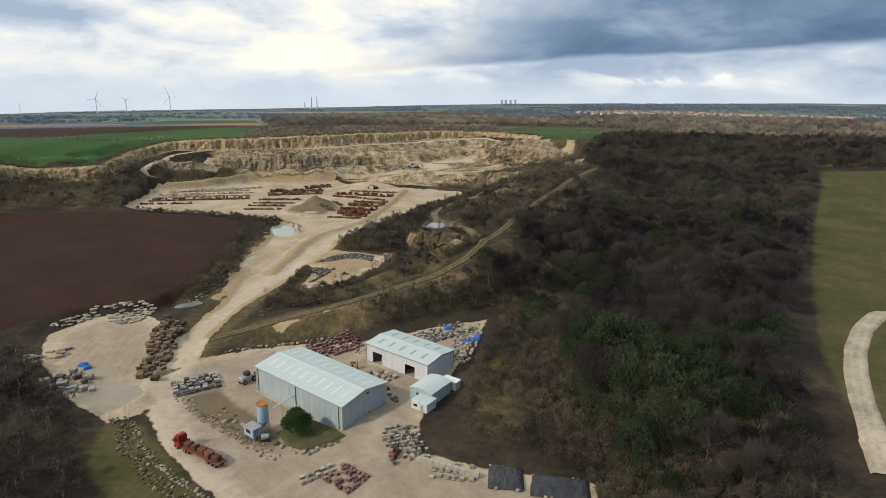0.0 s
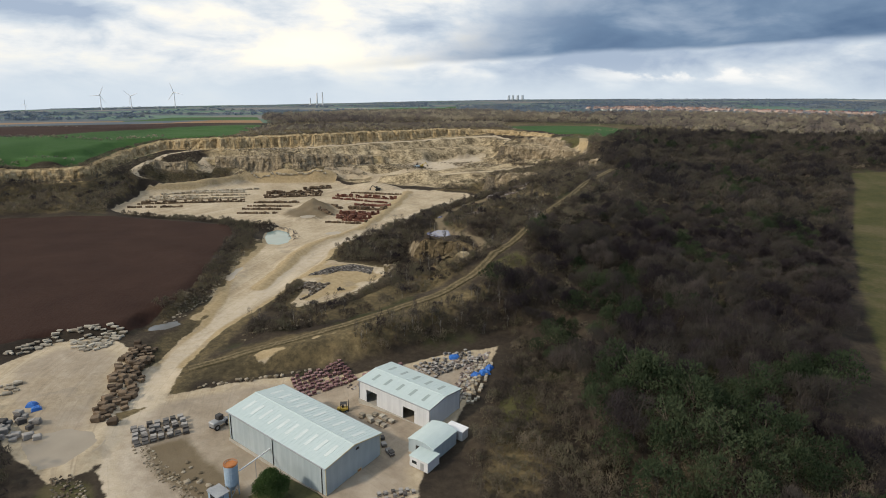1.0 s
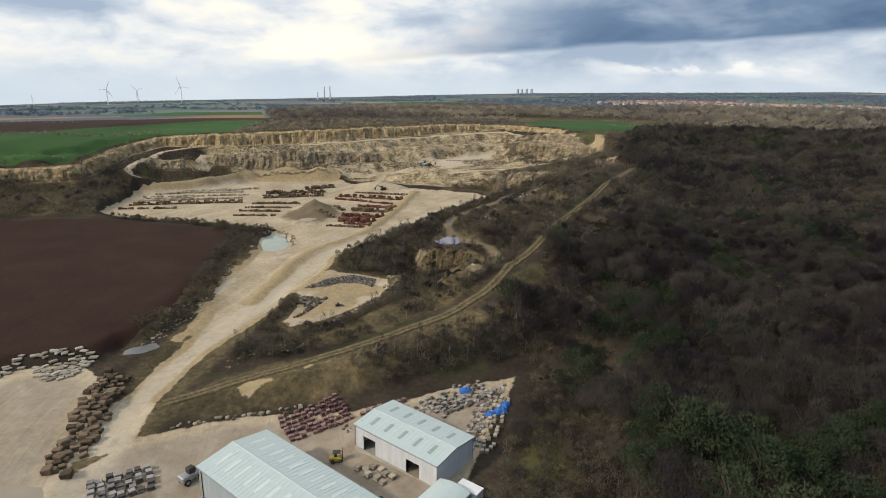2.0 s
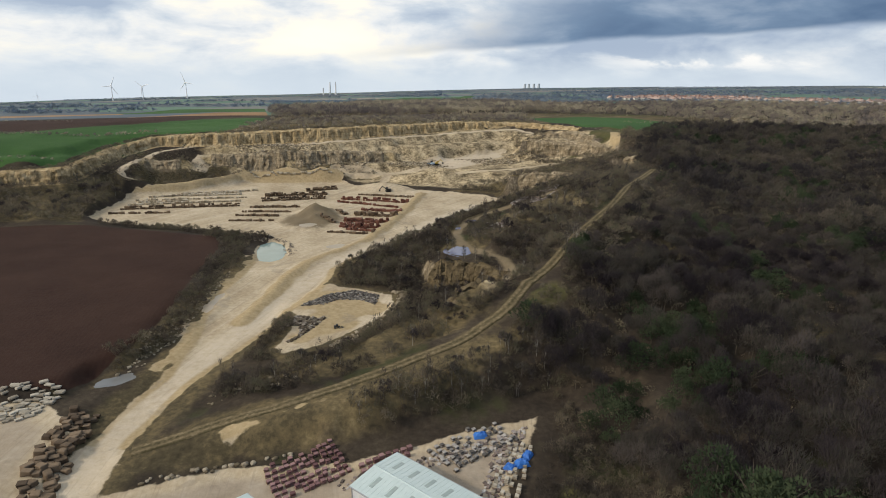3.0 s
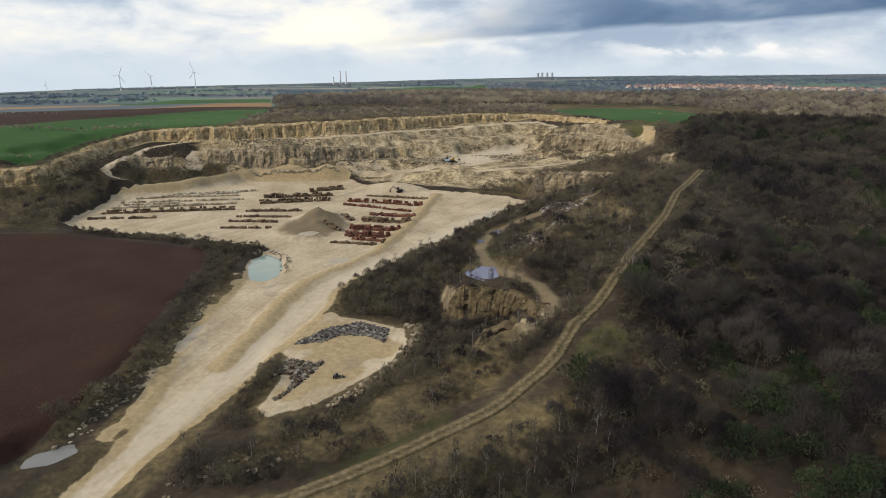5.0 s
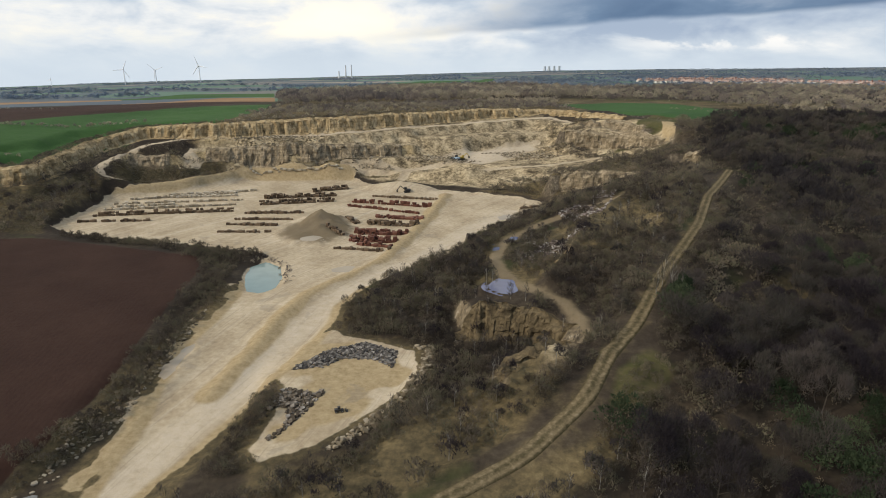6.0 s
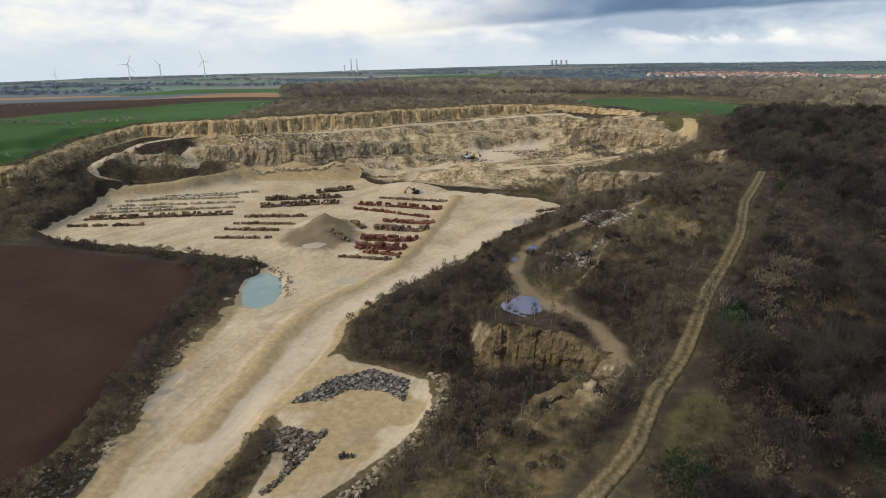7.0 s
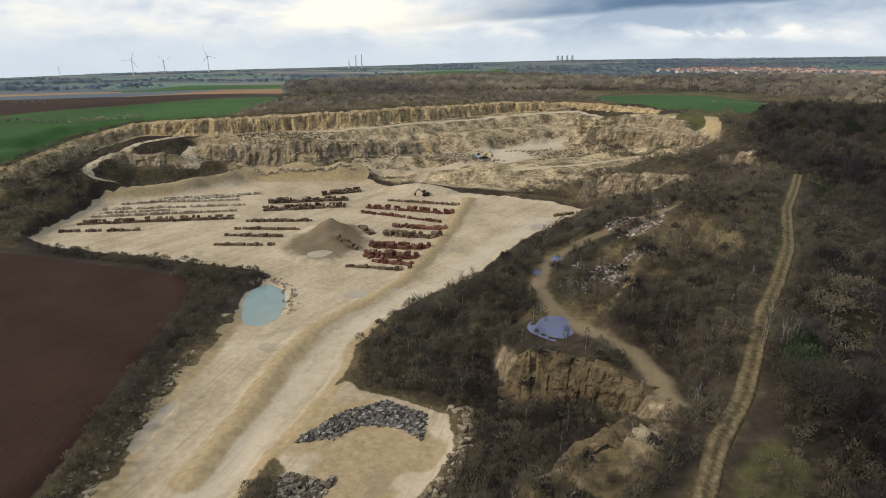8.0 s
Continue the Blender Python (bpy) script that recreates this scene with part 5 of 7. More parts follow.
def plant_scrub():
    places = []
    for poly, step, gap, seed, lo, hi in ((THICKET, 2.3, 0.24, 21, 1.2, 3.9), (EAST_SLOPE, 2.5, 0.26, 30, 1.0, 3.6), (HEDGE_WEST, 2.4, 0.2, 22, 1.6, 3.4), (THICKET_WEST, 2.8, 0.14, 23, 1.4, 4.0), (QUARRY_SCRUB, 1.9, 0.42, 24, 0.8, 2.2), (QUARRY_SPUR, 3.4, 0.12, 25, 2.0, 4.2), (WEST_SLOPE, 2.4, 0.14, 62, 1.0, 2.8), (OLD_QUARRY, 2.5, 0.36, 63, 1.0, 3.0), (EAST_CREST, 3.0, 0.2, 70, 1.5, 4.2), (HEAPSIDE, 1.8, 0.15, 64, 1.0, 2.5), (TRACKSIDE, 2.2, 0.3, 65, 1.0, 3.2), (EAST_OF_TRACK, 2.7, 0.16, 32, 1.2, 3.6), (WOOD_BANK, 3.0, 0.3, 26, 1.5, 3.5), (WOOD_EAST, 7.0, 0.12, 27, 1.5, 3.4), (WOOD_SOUTHWEST, 3.4, 0.15, 29, 1.5, 3.5), (LOWER_WOOD, 3.2, 0.1, 33, 1.6, 4.4)):
        x, y = scatter(poly, step, seed, gap)
        clear = (to_line(WHITE_ROAD, x, y) > 3.4) & (to_line([(-176, 516), (-112, 524)], x, y) > 6.0) & (signed(HAUL_ROAD, x, y) > 0.5) & (signed(STOCKYARD, x, y) > 1.0) & (to_line(EAST_ROAD, x, y) > 3.0) & ((signed(OLD_TIP, x, y) > 0) | (fbm(x, y, 9, 2, 66) > 0.12)) & (to_line(TRACK, x, y) > 3.2) & (to_line(CLIFFS[2], x, y) > 5.0) & (to_line(CLIFFS[3], x, y) > 4.0) & (to_line(UPPER_TRACK, x, y) > 4.0) & (signed(POND, x, y) > 2.5) & (signed(PUDDLES["upper_puddle"], x, y) > 6.0) & (np.hypot(x + 8, y - 300) > 9.0) & (signed(CLEARING, x, y) > 1.5)
        for s in SPOIL:
            clear &= signed(s, x, y) > 0
        clear &= (signed(BARE_RIDGE, x, y) > 0) | (fbm(x, y, 7, 2, 73) > 0.18)
        r = np.random.default_rng(seed)
        places.append(np.stack([x, y, (lo + (hi * 1.35 - lo) * r.random(len(x)) ** 1.7) * (1 + 0.3 * fbm(x, y, 14, 2, 67)), r.uniform(0.8, 1.35, len(x))], 1)[clear])
    p = np.concatenate(places)
    back = (p[:, 1] > 420) | (p[:, 0] < -215) | ((signed(WOOD_EAST, p[:, 0], p[:, 1]) < -6) & (p[:, 1] > 170))
    mass("scrub", SCRUB_TWIGS, BUSH, *p[~back].T, 28, "tangled leafless hawthorn and bramble scrub on quarry banks", "scrub", 0.15)
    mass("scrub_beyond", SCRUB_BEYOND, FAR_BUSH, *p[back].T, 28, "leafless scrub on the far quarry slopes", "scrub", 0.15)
    # slender birches and young ash rising out of it
    x, y = np.concatenate([np.stack(scatter(q, s, k, g), 1) for q, s, k, g in ((THICKET, 7, 41, 0.42), (WOOD_BANK, 3.6, 42, 0.3), (THICKET_WEST, 9, 43, 0.3), (WOOD_SOUTHWEST, 3.8, 44, 0.08))]).T
    clear = (to_line(TRACK, x, y) > 4) & (signed(CLEARING, x, y) > 2) & (to_line(UPPER_TRACK, x, y) > 4)
    x, y = x[clear], y[clear]
    r = np.random.default_rng(45)
    size, spread = r.uniform(4.0, 7.5, len(x)), r.uniform(0.9, 1.3, len(x))
    mass("young_trees", TWIGS, THIN + MIDDLE[:2], x, y, size, spread, 46, "slender leafless young birch and ash trees", "woodland", 0.2)
    mass("birch_trunks", PALE_BARK, PALE_ARRAYS, x[::2], y[::2], size[::2], spread[::2], 47, "pale slender birch trunks", "woodland", 0.2)


def plant_hazy_woods():
    """Woods and hedges over the plain, out to the skyline."""
    r = np.random.default_rng(55)
    far = np.sqrt(r.uniform(1250 ** 2, 4600 ** 2, 26000))
    az = np.radians(r.uniform(-47, 43, len(far)))
    x, y = far * np.sin(az), far * np.cos(az)
    cover = fbm(x, y, 520, 3, 92) + 0.30 * smooth(np.degrees(az), -4, 10) + 0.12 * smooth(far, 1500, 3500) - 0.22 * smooth(np.degrees(az), -6, -16)
    keep = (cover > 0.34) & (np.minimum.reduce([signed(g, x, y) for g in GREEN[2:]]) > 10)
    x, y = x[keep][:5200], y[keep][:5200]
    strips = [([(-723, 943), (-606, 880), (-540, 900), (-500, 940)], 5, 12), ([(-497, 1500), (-375, 1330), (-271, 1340), (-330, 1640)], 6, 40), ([(-900, 1150), (-640, 1220), (-420, 1130), (-300, 1150)], 8, 6), ([(280, 1330), (420, 1440), (640, 1380)], 8, 10)]
    strips += [([(cx, cy), (cx + dx, cy + dy)], 11, 3) for cx, cy, dx, dy in zip(r.uniform(-1900, 900, 70), r.uniform(1150, 3600, 70), r.uniform(-420, 420, 70), r.uniform(-160, 160, 70))]
    for line, step, wide in strips:
        q = resample([(*p, 0) for p in line], step)
        x, y = np.r_[x, q[:, 0] + r.normal(size=len(q)) * wide], np.r_[y, q[:, 1] + r.normal(size=len(q)) * wide]
    size = r.uniform(4.5, 8.5, len(x)) * (1 - 0.45 * smooth(np.hypot(x, y), 2600, 4300))
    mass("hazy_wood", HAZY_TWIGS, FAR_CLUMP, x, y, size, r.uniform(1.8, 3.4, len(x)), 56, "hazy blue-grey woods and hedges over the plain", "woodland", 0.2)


def plant_rim_hedge():
    r = np.random.default_rng(57)
    q = np.concatenate([resample([(p[0], p[1], 0) for p in outward(FACE_FOOT, k)][:13], 1.7) for k in (6.5, 10.0, 13.0)])
    x, y = q[:, 0] + r.normal(size=len(q)), q[:, 1] + r.normal(size=len(q))
    keep = (fbm(x, y, 20, 2, 58) > -0.45) | (x < -180)
    x, y = x[keep], y[keep]
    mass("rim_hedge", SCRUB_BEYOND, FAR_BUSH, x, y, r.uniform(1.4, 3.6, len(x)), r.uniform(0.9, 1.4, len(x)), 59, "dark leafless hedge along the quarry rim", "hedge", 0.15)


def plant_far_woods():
    r = np.random.default_rng(52)
    px, py, size = [], [], []
    for poly, step, gap, seed, lo, hi in ((WOOD_NORTH, 11.5, 0.06, 51, 9.0, 14.0), (RIM_BELT, 6.6, 0.15, 50, 3.0, 6.5), (WOOD_NORTHEAST, 17.5, 0.22, 54, 8.0, 13.0)):
        x, y = scatter(poly, step, seed, gap)
        keep = np.minimum.reduce([signed(g, x, y) for g in GREEN + STUBBLE + BROWN]) > 4
        x, y = x[keep], y[keep]
        px, py, size = np.r_[px, x], np.r_[py, y], np.r_[size, r.uniform(lo, hi, len(x))]
    hedges = [([(-420, 352), (-304, 430), (-278, 448)], 3, 2.5), ([(-372, 486), (-330, 506), (-296, 522), (-266, 548)], 2.0, 3.5), ([(72, 662), (108, 618), (150, 610)], 4, 2.0), ([(97, 826), (172, 872)], 3.0, 9.0), ([(-112, 357), (-107, 364), (-98, 359), (-91, 348), (-89, 336)], 0.8, 1.4), ([(240, 640), (330, 660), (420, 740)], 6, 6.0), ([(150, 720), (190, 690), (212, 660)], 5, 3.5), ([(-520, 640), (-380, 610)], 6, 2.5)]
    for line, step, tall in hedges:
        q = resample([(*p, 0) for p in line], step)
        px, py = np.r_[px, q[:, 0] + r.normal(size=len(q)) * 1.5], np.r_[py, q[:, 1] + r.normal(size=len(q)) * 1.5]
        size = np.r_[size, r.uniform(0.6, 1.2, len(q)) * tall]
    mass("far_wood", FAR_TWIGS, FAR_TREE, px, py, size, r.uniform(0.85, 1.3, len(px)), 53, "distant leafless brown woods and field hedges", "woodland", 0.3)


plant_east_wood()
plant_scrub()
plant_rim_hedge()
plant_hazy_woods()
plant_far_woods()


def birch_clump():
    r = np.random.default_rng(61)
    for i in range(7):
        x, y = 37 + r.normal() * 2.2, 286 + r.normal() * 2.2
        tree(x, y, ground_at(x, y) - 0.1, r.uniform(9, 12), 0.8, r.uniform(0, 360), PALE_TRUNKS[i % 3], THIN_MESH[i % 4], "tall slender pale-stemmed bare birch beside the track", "birches by the track")


birch_clump()


# ---------------------------------------------------------------- the works yard: buildings
def wall_run(bm, length, height, thick, openings, y0):
    """A wall along x with real openings (from, to, top)."""
    at = 0.0
    for a, b, top in openings:
        quad_box(bm, at, a, y0, y0 + thick, 0, height)
        quad_box(bm, a, b, y0, y0 + thick, top, height)
        at = b
    quad_box(bm, at, length, y0, y0 + thick, 0, height)


def big_shed(name, x, y, turn, length, width, eave, rise, wall_mat, light_mat, label, openings=(), lights=(), pipes=(), door=None, trim=TRIM_CREAM, level=0.0):
    ob = thing(name, x, y, level, turn, label, "building")
    t, half, over = 0.18, width / 2, 0.35
    part("wall", made(wall_run, length, eave, t, openings, 0), wall_mat, ob)
    part("wall", made(wall_run, length, eave, t, (), width - t), wall_mat, ob)
    for side, x0 in enumerate((0.0, length - t)):
        bm = bmesh.new()
        gable = [(t, 0), (width - t, 0), (width - t, eave), (half, eave + rise * 0.985), (t, eave)]
        extrude(bm, gable, x0, x0 + t, "x")
        gable_wall = part("wall", bm, wall_mat, ob)
        if door and side == 1:
            d0, d1, high = door
            leaf = part("door", boxes((x0 + t, x0 + t + 0.06, d0, d1, 0.05, high)), ORANGE, gable_wall, "orange-brown steel door")
            part("handle", boxes((x0 + t + 0.06, x0 + t + 0.12, d1 - 0.25, d1 - 0.1, 1.0, 1.15)), DARK_METAL, gable_wall)
            part("door_frame", boxes((x0 + t, x0 + t + 0.1, d0 - 0.12, d0, 0.05, high + 0.12), (x0 + t, x0 + t + 0.1, d1, d1 + 0.12, 0.05, high + 0.12), (x0 + t, x0 + t + 0.1, d0, d1, high, high + 0.12)), TRIM_CREAM, gable_wall)
            part("vent", boxes((x0 + t, x0 + t + 0.12, half + 0.6, half + 1.5, eave - 0.3, eave + 0.15)), DARK_METAL, gable_wall)
    slope = math.hypot(half + over, rise * (half + over) / half)
    pitch = math.degrees(math.atan2(rise, half))
    for side in (0, 1):
        frame_m = pose(0, -over if side == 0 else width + over, eave - rise * over / half + 0.03, pitch if side == 0 else -pitch) if side == 0 else pose(length, width + over, eave - rise * over / half + 0.03, pitch, 0, 180)
        roof = part("roof_slope", boxes((-0.3, length + 0.3, 0, slope, 0, 0.12)), ROOF_BLUE, ob, at=frame_m)
        for a in lights:
            a = a if side == 0 else length - a
            part("rooflight", boxes((a - 0.45, a + 0.45, slope * 0.30, slope * 0.74, 0.12, 0.16)), light_mat, roof, "translucent rooflight sheet")
        part("gutter", boxes((-0.3, length + 0.3, -0.22, 0.0, -0.06, 0.1)), GREY_METAL, ob, at=frame_m)
        bm = bmesh.new()
        for a in np.arange(0.6, length, 1.05):
            quad_box(bm, a, a + 0.05, 0.05, slope - 0.1, 0.12, 0.15)
        part("roof_ribs", bm, ROOF_BLUE, ob, at=frame_m)
    bm = bmesh.new()
    extrude(bm, [(half - 0.45, eave + rise + 0.02), (half, eave + rise + 0.24), (half + 0.45, eave + rise + 0.02), (half, eave + rise + 0.08)], -0.3, length + 0.3, "x")
    part("ridge_cap", bm, ROOF_BLUE, ob)
    for x0 in (-0.33, length + 0.25):
        bm = bmesh.new()
        extrude(bm, [(-over, eave - 0.25), (half, eave + rise - 0.12), (width + over, eave - 0.25), (width + over, eave + 0.05), (half, eave + rise + 0.2), (-over, eave + 0.05)], x0, x0 + 0.08, "x")
        part("barge_board", bm, trim, ob)
    for cx in (-0.02, length + 0.02):
        for cy in (-0.03, width + 0.03):
            part("corner_trim", made(tube, (cx, cy, 0), (cx, cy, eave - 0.2), 0.11, 0.11, 6), trim, ob)
    for a in pipes:
        part("downpipe", made(tube, (a, -0.12, 0), (a, -0.12, eave - 0.1), 0.09, 0.09, 8), DARK_METAL, ob)
    part("plinth", boxes((-0.2, length + 0.2, -0.25, -0.002, -1.8, 0.35), (length + 0.02, length + 0.25, 0, width, -1.8, 0.25), (-0.2, -0.002, 0, width, -1.8, 0.35)), CONCRETE, ob)
    part("floor_slab", boxes((0.2, length - 0.2, 0.2, width - 0.2, -0.2, 0.06)), CONCRETE, ob)
    return ob


big_shed("sawing_shed", -52.7, 154.1, -35.3, 35.4, 16.5, 7.8, 1.35, WALL_BLUE, ROOFLIGHT, "large blue-grey metal shed with pale green pitched roof", lights=[3 + 3.3 * i for i in range(10)], pipes=(0.9, 17.4, 34.2), door=(9.2, 10.3, 2.15), level=0.5)
big_shed("workshop_shed", -23.4, 171.5, -34.6, 24.3, 13.0, 6.0, 0.75, WALL_PALE, ROOFLIGHT_DARK, "pale grey metal workshop shed with open dark doorways", openings=((2.6, 6.4, 3.9), (15.6, 19.4, 3.7)), lights=[3.4 + 4.3 * i for i in range(5)], trim=GREY_METAL, level=2.6)


def curved_roof_store():
    ob = thing("store_building", -7.8, 148.5, ground_at(-4, 151), -33, "small blue-grey store with a shallow curved metal roof", "building")
    w, d, h = 7.4, 9.4, 3.4
    arc = [(w * k, h + 1.15 * math.sin(math.pi * (0.12 + 0.76 * k)) - 0.35) for k in np.linspace(0, 1, 11)]
    bm = bmesh.new()
    extrude(bm, [(0, 0), (w, 0)] + arc[::-1], 0.12, d - 0.12, "y")
    part("wall", bm, WALL_BLUE, ob)
    bm = bmesh.new()
    extrude(bm, [(u - 0.1 + 0.2 * (u / w), v + 0.14) for u, v in arc] + [(u, v + 0.02) for u, v in arc[::-1]], -0.15, d + 0.15, "y")
    part("roof", bm, ROOF_BLUE, ob)
    part("door", boxes((2.2, 4.6, 0.04, 0.11, 0, 2.6)), DARK_METAL, ob, "dark steel door")
    part("plinth", boxes((-0.1, w + 0.1, -0.02, 0.11, -0.2, 0.25)), CONCRETE, ob)


def site_cabin(name, x, y, turn, w, d, h, roof_mat, label):
    ob = thing(name, x, y, ground_at(x + 2, y), turn, label, "cabin")
    part("wall", made(soft_box, 0, w, 0, d, 0.12, h, 0.05), WALL_PALE, ob)
    part("roof", made(soft_box, -0.12, w + 0.12, -0.12, d + 0.12, h, h + 0.14, 0.04), roof_mat, ob)
    part("door", boxes((w * 0.6, w * 0.6 + 0.9, -0.05, -0.003, 0.2, 2.15)), GREY_METAL, ob)
    win = part("window", boxes((w * 0.12, w * 0.42, -0.04, -0.003, 1.1, 2.0)), WHITE_PAINT, ob)
    part("pane", boxes((w * 0.14, w * 0.40, -0.05, -0.041, 1.16, 1.94)), GLASS, win)
    part("skid", boxes((0.1, w - 0.1, 0.15, 0.35, -0.1, 0.12), (0.1, w - 0.1, d - 0.35, d - 0.15, -0.1, 0.12)), DARK_METAL, ob)


curved_roof_store()
site_cabin("site_cabin", -7.0, 143.2, -33, 5.2, 4.4, 2.7, ROOF_BLUE, "small white cabin with blue-grey flat roof beside the store")
site_cabin("white_container", 0.7, 155.8, -33, 5.0, 2.6, 2.6, WHITE_PAINT, "white-roofed steel container beside the workshop")


def silo_plant():
    ob = thing("cement_silo", -44.5, 134.6, 0, -35, "pale blue cement silo with rusty orange top on legs", "silo")
    part("barrel", made(tube, (0, 0, 3.0), (0, 0, 7.6), 1.45, 1.45, 20), SILO_BLUE, ob)
    part("hopper", made(tube, (0, 0, 1.2), (0, 0, 3.0), 0.3, 1.45, 20), SILO_BLUE, ob)
    rim = bmesh.new()
    for i in range(20):
        a, b = 2 * math.pi * i / 20, 2 * math.pi * (i + 1) / 20
        tube(rim, (1.42 * math.cos(a), 1.42 * math.sin(a), 7.95), (1.42 * math.cos(b), 1.42 * math.sin(b), 7.95), 0.09, 0.09, 5)
        tube(rim, (1.42 * math.cos(a), 1.42 * math.sin(a), 7.55), (1.42 * math.cos(a), 1.42 * math.sin(a), 7.95), 0.05, 0.05, 4)
    part("guard_rail", rim, ORANGE, ob, "rusty orange guard rail")
    part("top_plate", made(tube, (0, 0, 7.6), (0, 0, 7.72), 1.4, 1.2, 20), ORANGE, ob)
    for a in (45, 135, 225, 315):
        c, s = 1.35 * math.cos(radians(a)), 1.35 * math.sin(radians(a))
        part("leg", made(tube, (c, s, 0), (c, s, 4.2), 0.12, 0.12, 6), SILO_BLUE, ob)
    for a in (45, 135, 225, 315):
        c, s = 1.35 * math.cos(radians(a)), 1.35 * math.sin(radians(a))
        e, f = 1.35 * math.cos(radians(a + 90)), 1.35 * math.sin(radians(a + 90))
        part("brace", made(tube, (c, s, 0.4), (e, f, 2.6), 0.06, 0.06, 5), SILO_BLUE, ob)
    ob = thing("batching_plant", -46.2, 131.2, 0, -35, "blue-grey concrete batching plant with steel frame", "machinery")
    part("body", made(soft_box, -1.8, 1.8, -1.2, 1.4, 1.0, 3.4, 0.08), SILO_BLUE, ob)
    part("roof", boxes((-2.0, 2.0, -1.4, 1.6, 3.4, 3.5)), GREY_METAL, ob)
    part("hopper", made(tube, (-2.6, 0.2, 0.6), (-2.6, 0.2, 2.4), 0.35, 1.1, 8), GREY_METAL, ob)
    for px, py in ((-1.7, -1.1), (1.7, -1.1), (1.7, 1.3), (-1.7, 1.3)):
        part("leg", made(tube, (px, py, 0), (px, py, 1.0), 0.12, 0.12, 6), GREY_METAL, ob)
    part("window", boxes((-0.9, 0.9, -1.25, -1.203, 2.1, 3.0)), GLASS, ob)
    part("ladder", boxes((2.0, 2.06, -0.6, -0.55, 0, 3.4), (2.0, 2.06, 0.0, 0.05, 0, 3.4), *[(2.0, 2.05, -0.55, 0.0, 0.3 * k, 0.3 * k + 0.04) for k in range(1, 11)]), DARK_METAL, ob)
    ob = thing("mixer_skip", -42.6, 130.2, 0, 10, "grey steel mixer and skip beside the batching plant", "machinery")
    part("drum", made(tube, (-0.9, 0, 1.1), (0.9, 0, 1.3), 0.9, 0.6, 10), GREY_METAL, ob)
    part("base_frame", boxes((-1.2, 1.2, -0.7, 0.7, 0, 0.3), (-0.9, -0.7, -0.6, 0.6, 0.3, 0.8), (0.7, 0.9, -0.6, 0.6, 0.3, 0.9)), DARK_METAL, ob)
    ob = thing("feed_pipe", -43.6, 135.6, 0, 0, "long pale pipe running from silo to shed wall", "pipe")
    part("pipe", made(tube, (0.3, 0.4, 5.0), (4.4, 9.8, 4.6), 0.17, 0.17, 8), WHITE_PAINT, ob)
    part("stay", made(tube, (2.2, 4.8, 0), (2.2, 4.8, 4.7), 0.07, 0.07, 6), GREY_METAL, ob)


silo_plant()


# ---------------------------------------------------------------- vehicles
def wheel(parent, x, y, r=0.5, w=0.3):
    hub = part("wheel", made(tube, (x, y - w * 0.36, r), (x, y + w * 0.36, r), r * 0.58, r * 0.58, 12), GREY_METAL, parent)
    part("tyre", ring(x, y, r, w), RUBBER, hub)


def ring(x, y, r, w, sides=14):
    bm = bmesh.new()
    outline = [(r * 0.56, -w / 2), (r * 0.92, -w / 2), (r, -w * 0.36), (r, w * 0.36), (r * 0.92, w / 2), (r * 0.56, w / 2)]
    loops = []
    for i in range(sides):
        a = 2 * math.pi * i / sides
        loops.append([bm.verts.new((x + q * math.cos(a), y + v, r + q * math.sin(a))) for q, v in outline])
    for i in range(sides):
        for k in range(len(outline)):
            bm.faces.new((loops[i - 1][k - 1], loops[i - 1][k], loops[i][k], loops[i][k - 1]))
    return bm


